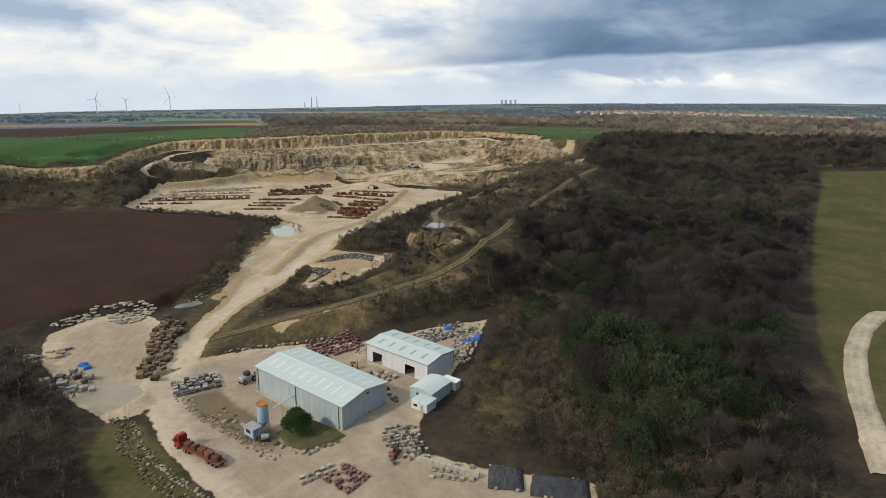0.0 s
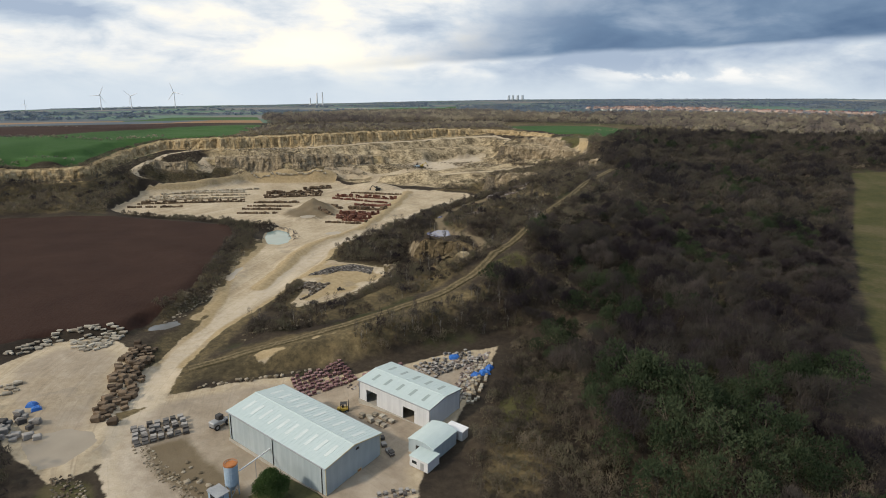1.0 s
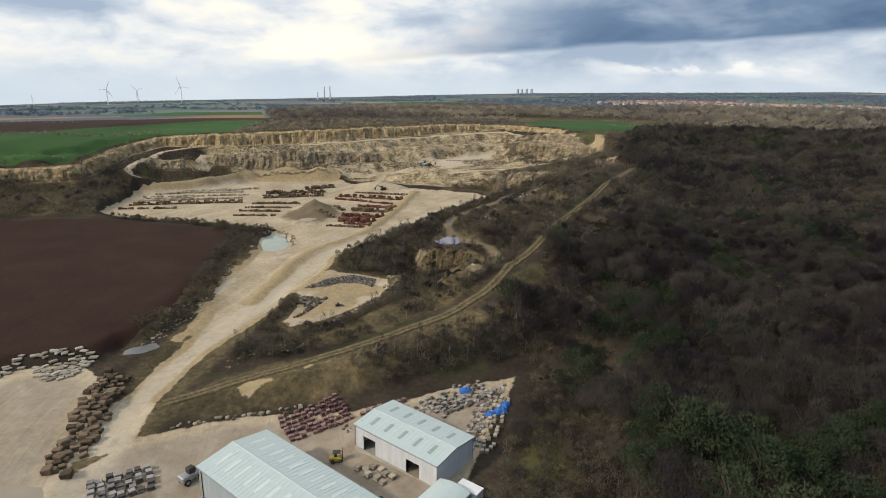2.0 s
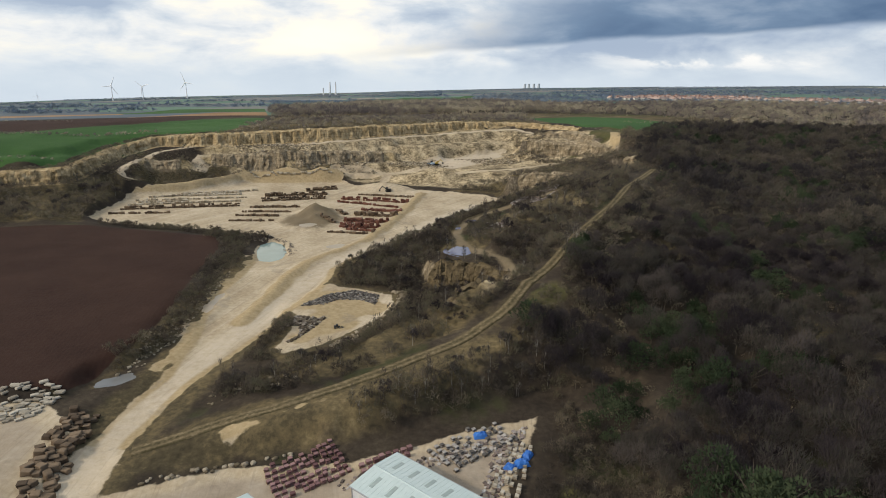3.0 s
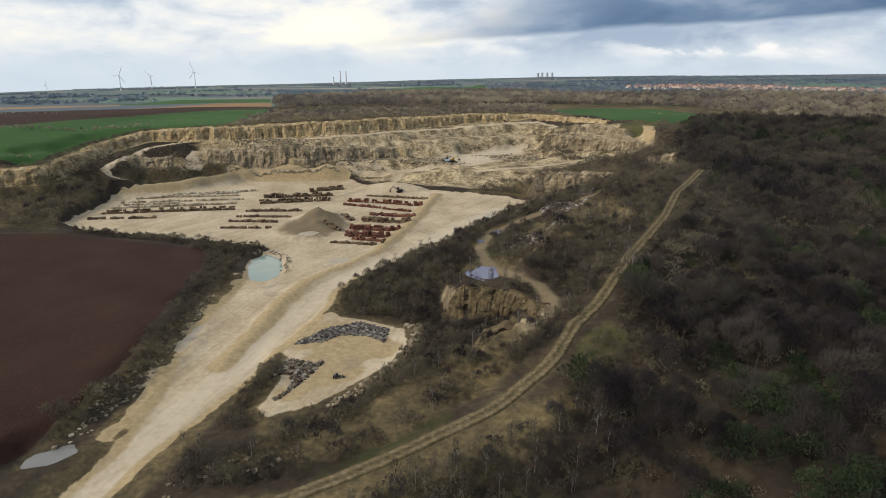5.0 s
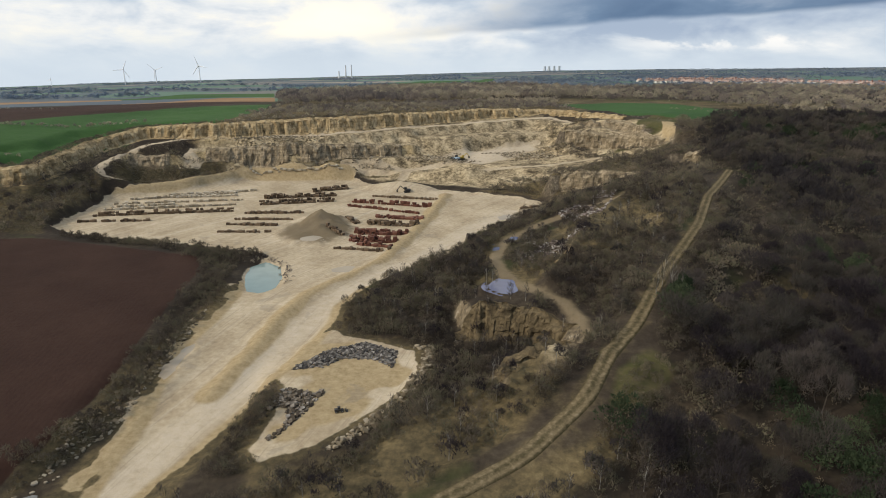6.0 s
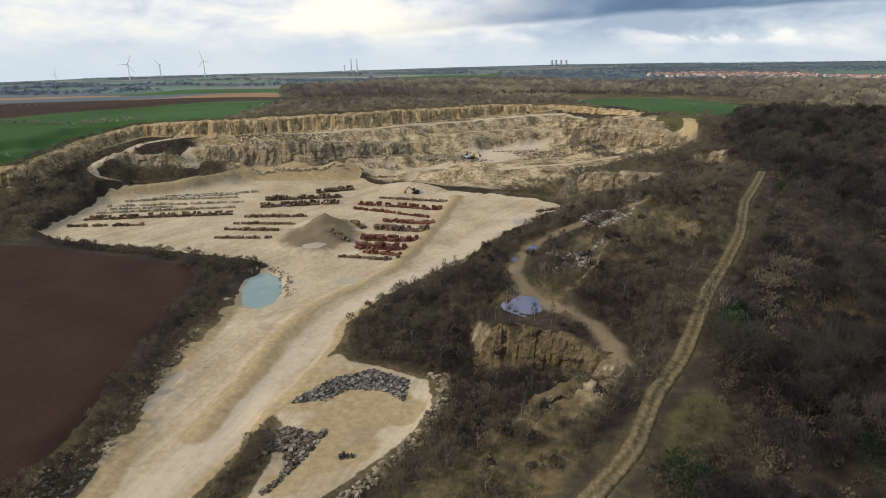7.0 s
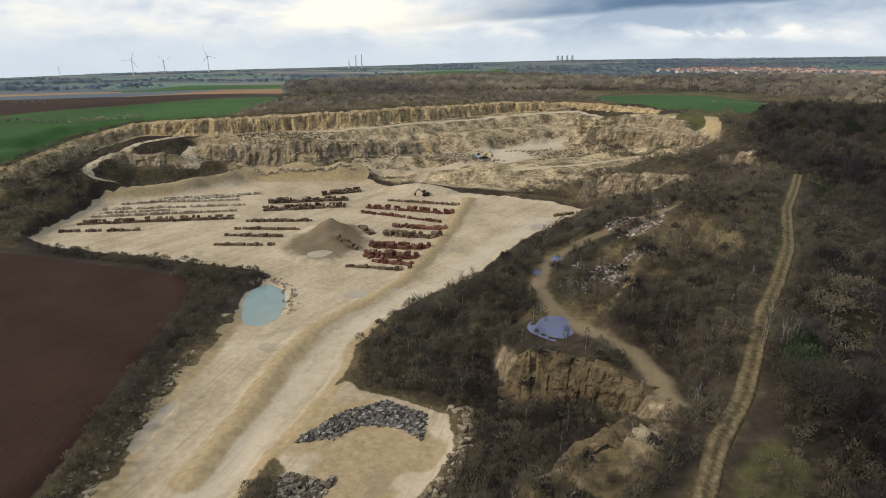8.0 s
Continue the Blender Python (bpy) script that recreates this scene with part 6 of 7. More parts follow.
def lorry():
    ob = thing("flatbed_lorry", -56.2, 123.0, ground_at(-56, 123), -29.5, "red articulated flatbed lorry loaded with stone blocks", "lorry")
    cab = bmesh.new()
    extrude(cab, [(-8.1, 0.75), (-8.1, 1.9), (-7.85, 3.35), (-6.1, 3.45), (-6.0, 0.75)], -1.22, 1.22, "y")
    bmesh.ops.bevel(cab, geom=cab.edges[:], offset=0.08, segments=1, affect="EDGES")
    cab = part("cab", cab, RED_PAINT, ob)
    bm = bmesh.new()
    extrude(bm, [(-8.12, 1.95), (-7.92, 3.1), (-7.88, 3.1), (-8.08, 1.95)], -1.08, 1.08, "y")
    part("windscreen", bm, GLASS, cab)
    for s in (-1, 1):
        part("side_window", boxes((-7.6, -6.7, *sorted((s * 1.225, s * 1.245)), 2.1, 2.95)), GLASS, cab)
        part("mirror", boxes((-8.1, -7.95, *sorted((s * 1.3, s * 1.5)), 2.0, 2.7)), DARK_METAL, cab)
        part("headlight", boxes((-8.16, -8.1, *sorted((s * 0.75, s * 1.1)), 0.9, 1.1)), WHITE_PAINT, cab)
    part("wind_deflector", boxes((-7.3, -6.2, -1.0, 1.0, 3.46, 3.8)), RED_PAINT, cab)
    part("bumper", made(soft_box, -8.2, -7.9, -1.22, 1.22, 0.35, 0.75, 0.05), DARK_METAL, ob)
    part("chassis", boxes((-7.8, -3.2, -0.5, 0.5, 0.6, 0.9), (-4.8, 8.0, -0.45, 0.45, 0.75, 1.1)), DARK_METAL, ob)
    part("deck", made(soft_box, -5.4, 8.1, -1.25, 1.25, 1.1, 1.32, 0.03), RED_FADED, ob, "faded red timber-floored deck")
    part("headboard", boxes((-5.4, -5.25, -1.25, 1.25, 1.32, 2.3)), RED_FADED, ob)
    for s in (-1, 1):
        part("side_rave", boxes((-5.25, 8.1, *sorted((s * 1.25, s * 1.31)), 1.05, 1.3)), RED_FADED, ob)
        part("tail_light", boxes((8.1, 8.16, *sorted((s * 0.8, s * 1.15)), 0.9, 1.05)), RED_PAINT, ob)
        for a in (-7.2, -4.2, -3.0, 4.2, 5.5, 6.8):
            wheel(ob, a, s * 1.05, 0.5, 0.34)
    r = np.random.default_rng(66)
    for i, a in enumerate((-3.9, -1.6, 1.0, 3.7, 6.3)):
        bm = bmesh.new()
        quad_box(bm, -1.0, 1.0, -0.95, 0.95, 0, 1.25)
        for v in bm.verts:
            v.co += Vector(r.uniform(-0.28, 0.28, 3) * np.array([1, 0.7, 1.0 if v.co.z > 0.5 else 0]))
        bmesh.ops.bevel(bm, geom=bm.edges[:], offset=0.22, segments=1, affect="EDGES")
        load = new("stone_load", mesh_of("stone_load", bm, RED_STONE))
        load.matrix_world = ob.matrix_world @ pose(a, r.uniform(-0.1, 0.1), 1.33, 0, 0, r.uniform(-15, 15))
        tagged(load, "rough red-brown stone block carried on the lorry", "stone", "stones on the lorry")
    return ob


def forklift(x, y, turn, paint_mat, label):
    ob = thing("forklift", x, y, ground_at(x, y), turn, label, "forklift")
    part("body", made(soft_box, -1.3, 1.1, -0.7, 0.7, 0.35, 1.3, 0.12), paint_mat, ob)
    part("counterweight", made(soft_box, -1.75, -1.3, -0.68, 0.68, 0.4, 1.25, 0.12), paint_mat, ob)
    cab = part("cab_frame", boxes(*[(px, px + 0.08, py, py + 0.08, 1.3, 2.5) for px in (-0.9, 0.7) for py in (-0.65, 0.57)], (-0.95, 0.85, -0.7, 0.7, 2.5, 2.6)), DARK_METAL, ob)
    part("seat", made(soft_box, -0.6, 0.0, -0.3, 0.3, 1.3, 1.9, 0.08), RUBBER, ob)
    part("mast", boxes((1.15, 1.3, -0.5, -0.38, 0.2, 3.3), (1.15, 1.3, 0.38, 0.5, 0.2, 3.3), (1.15, 1.3, -0.38, 0.38, 3.1, 3.25), (1.15, 1.3, -0.38, 0.38, 1.6, 1.75)), DARK_METAL, ob)
    for s in (-0.3, 0.3):
        part("fork", boxes((1.3, 2.5, s - 0.07, s + 0.07, 0.15, 0.22)), DARK_METAL, ob)
    for a in (-1.0, 0.8):
        for s in (-0.72, 0.72):
            wheel(ob, a, s, 0.42, 0.28)


def wheel_loader(x, y, turn, label, paint_mat=YELLOW_PAINT, scale=1.0):
    ob = thing("wheel_loader", x, y, ground_at(x, y), turn, label, "loader")
    ob.scale = (scale,) * 3
    part("rear_body", made(soft_box, -3.2, -0.6, -1.1, 1.1, 0.9, 2.3, 0.18), paint_mat, ob)
    part("front_frame", made(soft_box, -0.6, 1.8, -0.7, 0.7, 0.7, 1.5, 0.12), paint_mat, ob)
    cab = part("cab", made(soft_box, -1.4, 0.2, -0.8, 0.8, 2.0, 3.5, 0.15), DARK_METAL, ob)
    part("cab_window", boxes((0.2, 0.23, -0.65, 0.65, 2.4, 3.3), (-1.2, 0.0, -0.83, -0.8, 2.4, 3.3), (-1.2, 0.0, 0.8, 0.83, 2.4, 3.3)), GLASS, cab)
    for s in (-0.5, 0.5):
        bm = bmesh.new()
        tube(bm, (0.6, s, 1.7), (2.6, s, 1.2), 0.14, 0.12, 6)
        tube(bm, (2.6, s, 1.2), (3.2, s, 0.6), 0.14, 0.12, 6)
        part("lift_arm", bm, paint_mat, ob)
    bm = bmesh.new()
    extrude(bm, [(3.1, 0.15), (4.4, 0.12), (4.4, 0.2), (3.4, 0.35), (3.2, 0.9), (3.6, 1.4), (3.4, 1.45), (3.0, 0.9)], -1.4, 1.4, "y")
    part("bucket", bm, DARK_METAL, ob)
    for a in (-2.2, 1.2):
        for s in (-1.0, 1.0):
            wheel(ob, a, s, 0.78, 0.55)


def excavator(x, y, turn, label, paint_mat):
    ob = thing("excavator", x, y, ground_at(x, y), turn, label, "excavator")
    for s in (-1.15, 1.15):
        bm = bmesh.new()
        extrude(bm, [(-2.0, 0.45), (-1.6, 0.0), (1.6, 0.0), (2.0, 0.45), (1.6, 0.9), (-1.6, 0.9)], s - 0.3, s + 0.3, "y")
        part("track", bm, RUBBER, ob)
    part("body", made(soft_box, -2.2, 1.2, -1.3, 1.3, 1.0, 2.2, 0.15), paint_mat, ob)
    cab = part("cab", made(soft_box, 0.0, 1.4, -1.3, -0.3, 2.2, 3.3, 0.1), paint_mat, ob)
    part("cab_window", boxes((1.4, 1.43, -1.2, -0.4, 2.4, 3.2)), GLASS, cab)
    part("boom", made(tube, (1.0, 0.2, 1.8), (4.2, 0.2, 4.4), 0.32, 0.24, 6), paint_mat, ob)
    part("stick", made(tube, (4.2, 0.2, 4.4), (6.2, 0.2, 1.8), 0.24, 0.16, 6), paint_mat, ob)
    bm = bmesh.new()
    extrude(bm, [(5.7, 1.9), (6.5, 1.9), (6.7, 1.1), (6.1, 0.6), (5.6, 1.0)], -0.3, 0.7, "y")
    part("bucket", bm, DARK_METAL, ob)


lorry()
forklift(-9.2, 122.6, 70, RED_FADED, "red forklift parked between pallets of stone")
forklift(-27.0, 167.5, 10, YELLOW_PAINT, "yellow forklift by the workshop doorway")
wheel_loader(-57.5, 160.5, 60, "dark grey wheel loader beside the shed", GREY_METAL)
wheel_loader(-46.0, 254.0, 20, "small dark dumper standing on the sandy clearing", DARK_METAL, 0.42)
excavator(-66, 493, 200, "dark excavator on the quarry floor", DARK_METAL)
excavator(-36, 560, 30, "yellow excavator on the far quarry floor", YELLOW_PAINT)
wheel_loader(-40, 556, 150, "blue-grey loading shovel on the far quarry floor", SILO_BLUE)


# ---------------------------------------------------------------- stone: blocks, packs, slabs, boulders
def block_mesh(name, seed, mat, rough=0.12, size=(1.0, 0.72, 0.68)):
    """A sawn or split block: chamfered, out of true."""
    r = np.random.default_rng(seed)
    bm = bmesh.new()
    quad_box(bm, -size[0] / 2, size[0] / 2, -size[1] / 2, size[1] / 2, 0, size[2])
    for v in bm.verts:
        v.co += Vector(r.uniform(-rough, rough, 3) * np.array([0.8, 0.8, 0.5 if v.co.z > 0.1 else 0.0]))
    bmesh.ops.bevel(bm, geom=bm.edges[:], offset=0.06 + 0.03 * r.random(), segments=1, affect="EDGES")
    return mesh_of(name, bm, mat)


def boulder_mesh(name, seed, mat):
    r = np.random.default_rng(seed)
    bm = bmesh.new()
    bmesh.ops.create_icosphere(bm, subdivisions=1, radius=0.5)
    stretch = Vector((r.uniform(0.9, 1.4), r.uniform(0.65, 1.0), r.uniform(0.5, 0.85)))
    for v in bm.verts:
        v.co = Vector([math.copysign(abs(c * 2) ** 0.7 / 2, c) * k for c, k in zip(v.co, stretch)]) + Vector(r.uniform(-0.09, 0.09, 3))
        v.co.z += 0.22
    return mesh_of(name, bm, mat)


def shard_mesh(name, seed, mat):
    """A split slab: sharp, tapered, out of square."""
    r = np.random.default_rng(seed)
    bm = bmesh.new()
    a, b, h = 0.5, r.uniform(0.25, 0.45), r.uniform(0.18, 0.5)
    for v in quad_box(bm, -a, a, -b, b, 0, h):
        v.co += Vector(r.uniform(-0.14, 0.14, 3) * np.array([1, 1, 0.6]))
    return mesh_of(name, bm, mat)


def variants(fn, name, mat, count=6, **kw):
    return [fn(name, 300 + i, mat, **kw) for i in range(count)]


RED_BLOCKS, BROWN_BLOCKS, CREAM_BLOCKS, GREY_BLOCKS, BLACK_BLOCKS = (variants(block_mesh, "block", m) for m in (RED_STONE, BROWN_STONE, CREAM_STONE, GREY_STONE, BLACK_STONE))
WHITE_SLABS = variants(block_mesh, "slab", WHITE_SLAB, 5, rough=0.10, size=(1.0, 0.55, 0.3))
CREAM_BOULDERS, BROWN_BOULDERS, GREY_BOULDERS, BLACK_BOULDERS = (variants(boulder_mesh, "boulder", m) for m in (WEATHERED_STONE, BROWN_STONE, GREY_STONE, BLACK_STONE))


SHARDS = variants(shard_mesh, "shard", None, 8)


def joined(name, kinds, x, y, size, seed, mat, label, category, lift=0.0, flat_to=1.0):
    r = np.random.default_rng(seed)
    arrays = [arrays_of(k) for k in kinds]
    spread = np.full(len(x), 1.0) / flat_to
    return mass(name, mat, arrays, x, y, size * flat_to, spread, seed, label, category, 0.12 * size.mean() - lift)


def block_row(a, b, kinds, label, depth=1, layers=1, step=1.75, size=1.9, seed=1, keep=0.96):
    """A row of quarried blocks set out on the floor: one thing, each block a part."""
    r = np.random.default_rng(seed)
    (x0, y0), (x1, y1) = a, b
    length, turn = math.hypot(x1 - x0, y1 - y0), math.degrees(math.atan2(y1 - y0, x1 - x0))
    ob = thing("block_row", x0, y0, 0, turn, label, "stone blocks", "rows of stone blocks on the quarry floor")
    todo = [(i * step + r.uniform(-0.25, 0.25), j * 2.1 + r.uniform(-0.35, 0.35), k) for j in range(depth) for k in range(layers) for i in range(int(length / step) + 1)]
    co = [(x0 + u * math.cos(radians(turn)) - v * math.sin(radians(turn)), y0 + u * math.sin(radians(turn)) + v * math.cos(radians(turn))) for u, v, k in todo]
    base = terrain(*np.array(co).T)
    for (u, v, k), z in zip(todo, base):
        if r.random() > (keep if k == 0 else keep * 0.62):
            continue
        s = size * r.uniform(0.75, 1.2)
        part("block", kinds[r.integers(len(kinds))], None, ob, at=pose(u, v, z - 0.04 + k * size * 0.66, 0, 0, r.uniform(-14, 14) + (90 if r.random() < 0.25 else 0)) @ Matrix.Diagonal((s, s, s * r.uniform(0.8, 1.1), 1)))
    return ob


ROWS_OUT = [
    ((-221, 452), (-168, 478), CREAM_BLOCKS, 1, 1), ((-224, 441), (-157, 460), CREAM_BLOCKS, 1, 1), ((-222, 434), (-192, 444), CREAM_BLOCKS, 1, 1), ((-200, 460), (-165, 470), CREAM_BLOCKS, 1, 1),
    ((-222, 428), (-158, 448), CREAM_BLOCKS, 1, 1), ((-206, 466), (-160, 484), CREAM_BLOCKS, 1, 1), ((-219, 416), (-153, 435), BROWN_BLOCKS, 1, 2), ((-219, 404), (-203, 408), BROWN_BLOCKS, 1, 1), ((-201, 408), (-186, 411), BROWN_BLOCKS, 1, 1),
    ((-123, 486), (-104, 498), BROWN_BLOCKS, 2, 2), ((-146, 465), (-107, 477), BROWN_BLOCKS, 2, 2), ((-143, 450), (-104, 464), BROWN_BLOCKS, 2, 2),
    ((-144, 431), (-114, 436), BROWN_BLOCKS, 1, 1), ((-144, 419), (-115, 422), BROWN_BLOCKS, 1, 1), ((-144, 409), (-118, 411), BROWN_BLOCKS, 1, 1), ((-143, 396), (-118, 399), BROWN_BLOCKS, 1, 1),
    ((-84, 479), (-44, 475), BROWN_BLOCKS, 1, 1), ((-93, 463), (-47, 458), RED_BLOCKS, 1, 2), ((-93, 454), (-51, 443), RED_BLOCKS, 1, 1),
    ((-73, 433), (-48, 430), RED_BLOCKS, 2, 1), ((-74, 419), (-49, 418), BROWN_BLOCKS, 2, 2), ((-77, 402), (-52, 403), RED_BLOCKS, 2, 2), ((-77, 391), (-55, 390), RED_BLOCKS, 2, 2), ((-74, 386), (-55, 383), RED_BLOCKS, 1, 2), ((-81, 379), (-56, 378), BROWN_BLOCKS, 1, 1),
    ((-90, 429), (-81, 419), BROWN_BLOCKS, 2, 1), ((-91, 403), (-82, 397), BROWN_BLOCKS, 1, 2), ((-176, 516), (-112, 524), CREAM_BLOCKS, 1, 1), ((8, 452), (20, 458), BROWN_BLOCKS, 1, 1), ((4, 462), (14, 468), BROWN_BLOCKS, 1, 1),
]
STONE_WORDS = {id(RED_BLOCKS): "row of rough red-brown stone blocks on pale quarry floor", id(BROWN_BLOCKS): "row of rough dark brown stone blocks on pale quarry floor", id(CREAM_BLOCKS): "row of rough cream limestone blocks on pale quarry floor"}
for i, (a, b, kinds, depth, layers) in enumerate(ROWS_OUT):
    block_row(a, b, kinds, STONE_WORDS[id(kinds)], depth, layers, seed=400 + i)


def pack_meshes(name, mat, seed):
    """Courses of cut stone for a pallet, out of true."""
    out = []
    for i in range(4):
        r = np.random.default_rng(seed + i)
        e = r.uniform(0.0, 0.07, 4)
        out.append(mesh_of(name, made(soft_box, -0.56 + e[0], 0.56 - e[1], -0.5 + e[2], 0.5 - e[3], 0.0, 0.26, 0.02), mat))
    return out


def pallet_mesh():
    bm = bmesh.new()
    extrude(bm, [(-0.6, 0), (-0.48, 0), (-0.48, 0.1), (-0.06, 0.1), (-0.06, 0), (0.06, 0), (0.06, 0.1), (0.48, 0.1), (0.48, 0), (0.6, 0), (0.6, 0.135), (-0.6, 0.135)], -0.55, 0.55, "y")
    return mesh_of("pallet", bm, PALLET_WOOD)


PALLET = pallet_mesh()
PINK_PACKS, GREY_PACKS, CREAM_PACKS = pack_meshes("course", PINK_PACK, 500), pack_meshes("course", GREY_STONE, 510), pack_meshes("course", WHITE_SLAB, 520)


def pallets(origin, along, rows, columns, step, gap, kinds, label, group, seed, scale=1.45, keep=0.9, jitter=0.15):
    """Pallets of stone set out in ranks."""
    r = np.random.default_rng(seed)
    turn = math.degrees(math.atan2(along[1], along[0]))
    ux, uy = along[0] / math.hypot(*along), along[1] / math.hypot(*along)
    spots = []
    for j in range(rows):
        for i in range(columns):
            if r.random() > keep:
                continue
            u, v = i * step + r.normal() * jitter, j * gap + r.normal() * jitter
            spots.append((origin[0] + ux * u - uy * v, origin[1] + uy * u + ux * v))
    z = terrain(*np.array(spots).T)
    for (x, y), h in zip(spots, z):
        ob = thing("stone_pallet", x, y, h, turn + r.normal() * 5 + (90 if r.random() < 0.2 else 0), label, "pallet", group)
        ob.scale = (scale,) * 3
        part("pallet", PALLET, None, ob)
        for k in range(r.integers(2, 4)):
            part("course", kinds[r.integers(len(kinds))], None, ob, at=pose(0, 0, 0.14 + 0.27 * k, 0, 0, 180 * r.integers(2) + r.normal() * 2))


pallets((-40.0, 176.0), (15, 10.5), 7, 12, 1.4, 1.75, PINK_PACKS, "pallet of purplish red cut stone in the yard", "red stone pallets", 601, 1.0)
pallets((-23.7, 184.8), (12, 7), 2, 8, 1.7, 2.0, PINK_PACKS, "pallet of purplish red cut stone in the yard", "red stone pallets", 602, 1.15)
pallets((-74.5, 150.5), (10, 6.5), 5, 7, 1.85, 1.85, GREY_PACKS, "pallet of grey cut stone on the yard", "grey stone pallets", 603, 1.3, 0.96)
pallets((-24.0, 114.6), (6.6, -4.7), 5, 7, 1.25, 1.4, PINK_PACKS, "pallet of purplish red cut stone by the entrance", "entrance stone pallets", 604, 0.85, 0.85, 0.15)
pallets((-28.5, 113.6), (6.6, 4.4), 2, 5, 1.7, 1.9, CREAM_PACKS, "pallet of white cut stone by the entrance", "entrance stone pallets", 605, 0.95, 0.8)
pallets((-13.5, 132.5), (4, -11.5), 7, 11, 1.35, 1.4, GREY_PACKS, "pallet of grey stone beside the wooded bank", "bank side pallets", 606, 0.78, 0.74, 0.22)
pallets((0.0, 115.6), (9, -0.8), 3, 6, 1.7, 2.2, CREAM_PACKS, "pallet of pale cut stone by the low wall", "wall side pallets", 607, 0.85, 0.8)
pallets((-3.8, 185.3), (16, 14), 6, 12, 1.7, 1.8, GREY_PACKS, "pallet of mixed grey stone at the back of the yard", "back yard pallets", 608, 0.9, 0.8, 0.3)
pallets((7.9, 170.8), (6, 26), 4, 15, 1.7, 1.6, CREAM_PACKS, "pallet of pale stone along the yard edge", "yard edge pallets", 609, 0.9, 0.85, 0.3)
pallets((-13.0, 160.6), (-8, 6), 2, 5, 2.2, 2.4, CREAM_PACKS, "pallet of white slabs before the workshop", "workshop pallets", 610, 1.25, 0.7, 0.4)
pallets((-11.3, 147.0), (-3, 5.5), 1, 4, 2.2, 2.4, GREY_PACKS, "pallet of grey stone between the sheds", "workshop pallets", 611, 1.25, 0.8, 0.4)


def scattered_slabs(poly, kinds, spacing, seed, label, group, name="stone_slab", size=(1.6, 2.6), gap=0.1):
    x, y = scatter(poly, spacing, seed, gap)
    z = terrain(x, y)
    r = np.random.default_rng(seed)
    for i in range(len(x)):
        ob = new(name, kinds[r.integers(len(kinds))])
        s = r.uniform(*size)
        ob.matrix_world = pose(x[i], y[i], z[i] - 0.03, 0, 0, r.normal() * 22 + 24) @ Matrix.Diagonal((s, s, s * r.uniform(0.7, 1.1), 1))
        tagged(ob, label, "stone", group)


scattered_slabs([(-117.3, 194.3), (-110.4, 196.3), (-109.4, 210.1), (-116.3, 211.1), (-127.2, 206.1), (-122.2, 197.3)], WHITE_SLABS, 2.0, 621, "pale cream limestone slab laid out on the left yard", "limestone slabs")
scattered_slabs([(-139.0, 189.4), (-134.1, 189.4), (-126.2, 203.2), (-131.1, 205.1)], WHITE_SLABS, 2.2, 622, "pale cream limestone slab laid out on the left yard", "limestone slabs", gap=0.25)
scattered_slabs([(-130.1, 165.7), (-124.2, 161.8), (-116.3, 169.6), (-122.2, 175.6)], WHITE_SLABS, 2.4, 623, "pale grey limestone slab stacked by the wood", "grey slabs")
scattered_slabs([(-114.3, 149.9), (-106.4, 147.0), (-98.6, 149.9), (-102.5, 157.8), (-110.4, 159.8)], GREY_BLOCKS, 2.5, 624, "grey rough stone block by the puddle", "puddle side blocks", "stone_block")
scattered_slabs([(-102.5, 203.2), (-96.6, 203.2), (-92.6, 189.4), (-87.7, 173.6), (-84.8, 157.8), (-90.7, 157.8), (-95.6, 173.6), (-101.5, 191.3)], BROWN_BLOCKS, 2.2, 625, "dark weathered stone block heaped along the road", "roadside blocks", "stone_block", (1.5, 2.6), 0.05)
scattered_slabs([(-107, 224), (-103, 221), (-98, 228), (-100, 240), (-104, 240)], CREAM_BOULDERS, 2.4, 626, "pale rough boulder on the field edge", "field edge boulders", "boulder", (0.5, 1.3), 0.35)
scattered_slabs([(-72, 177.5), (-56, 184.5), (-40, 189.5), (-40, 190.7), (-56.4, 185.8), (-72.6, 178.8)], CREAM_BOULDERS, 1.5, 627, "cream boulder in the row edging the yard", "yard edging stones", "boulder", (0.8, 1.4), 0.02)
scattered_slabs([(-79, 137), (-72, 127), (-58, 115), (-44, 106), (-44.6, 105), (-58.6, 113.4), (-73.2, 125.6), (-80.6, 136.4)], CREAM_BOULDERS, 0.8, 628, "rough limestone boulder edging the haul road", "road edging stones", "boulder", (0.35, 0.95), 0.25)
scattered_slabs([(-60, 147), (-46, 136), (-50, 132), (-63, 140)], CREAM_BOULDERS, 3.0, 629, "loose limestone boulder beside the silo", "silo side stones", "boulder", (0.6, 1.4), 0.3)
scattered_slabs([(-43, 131), (-32, 123), (-22, 127), (-24, 129), (-32, 126), (-42, 133)], CREAM_BOULDERS, 2.0, 630, "limestone boulder retaining the grass bank", "bank edging stones", "boulder", (0.9, 1.6), 0.0)


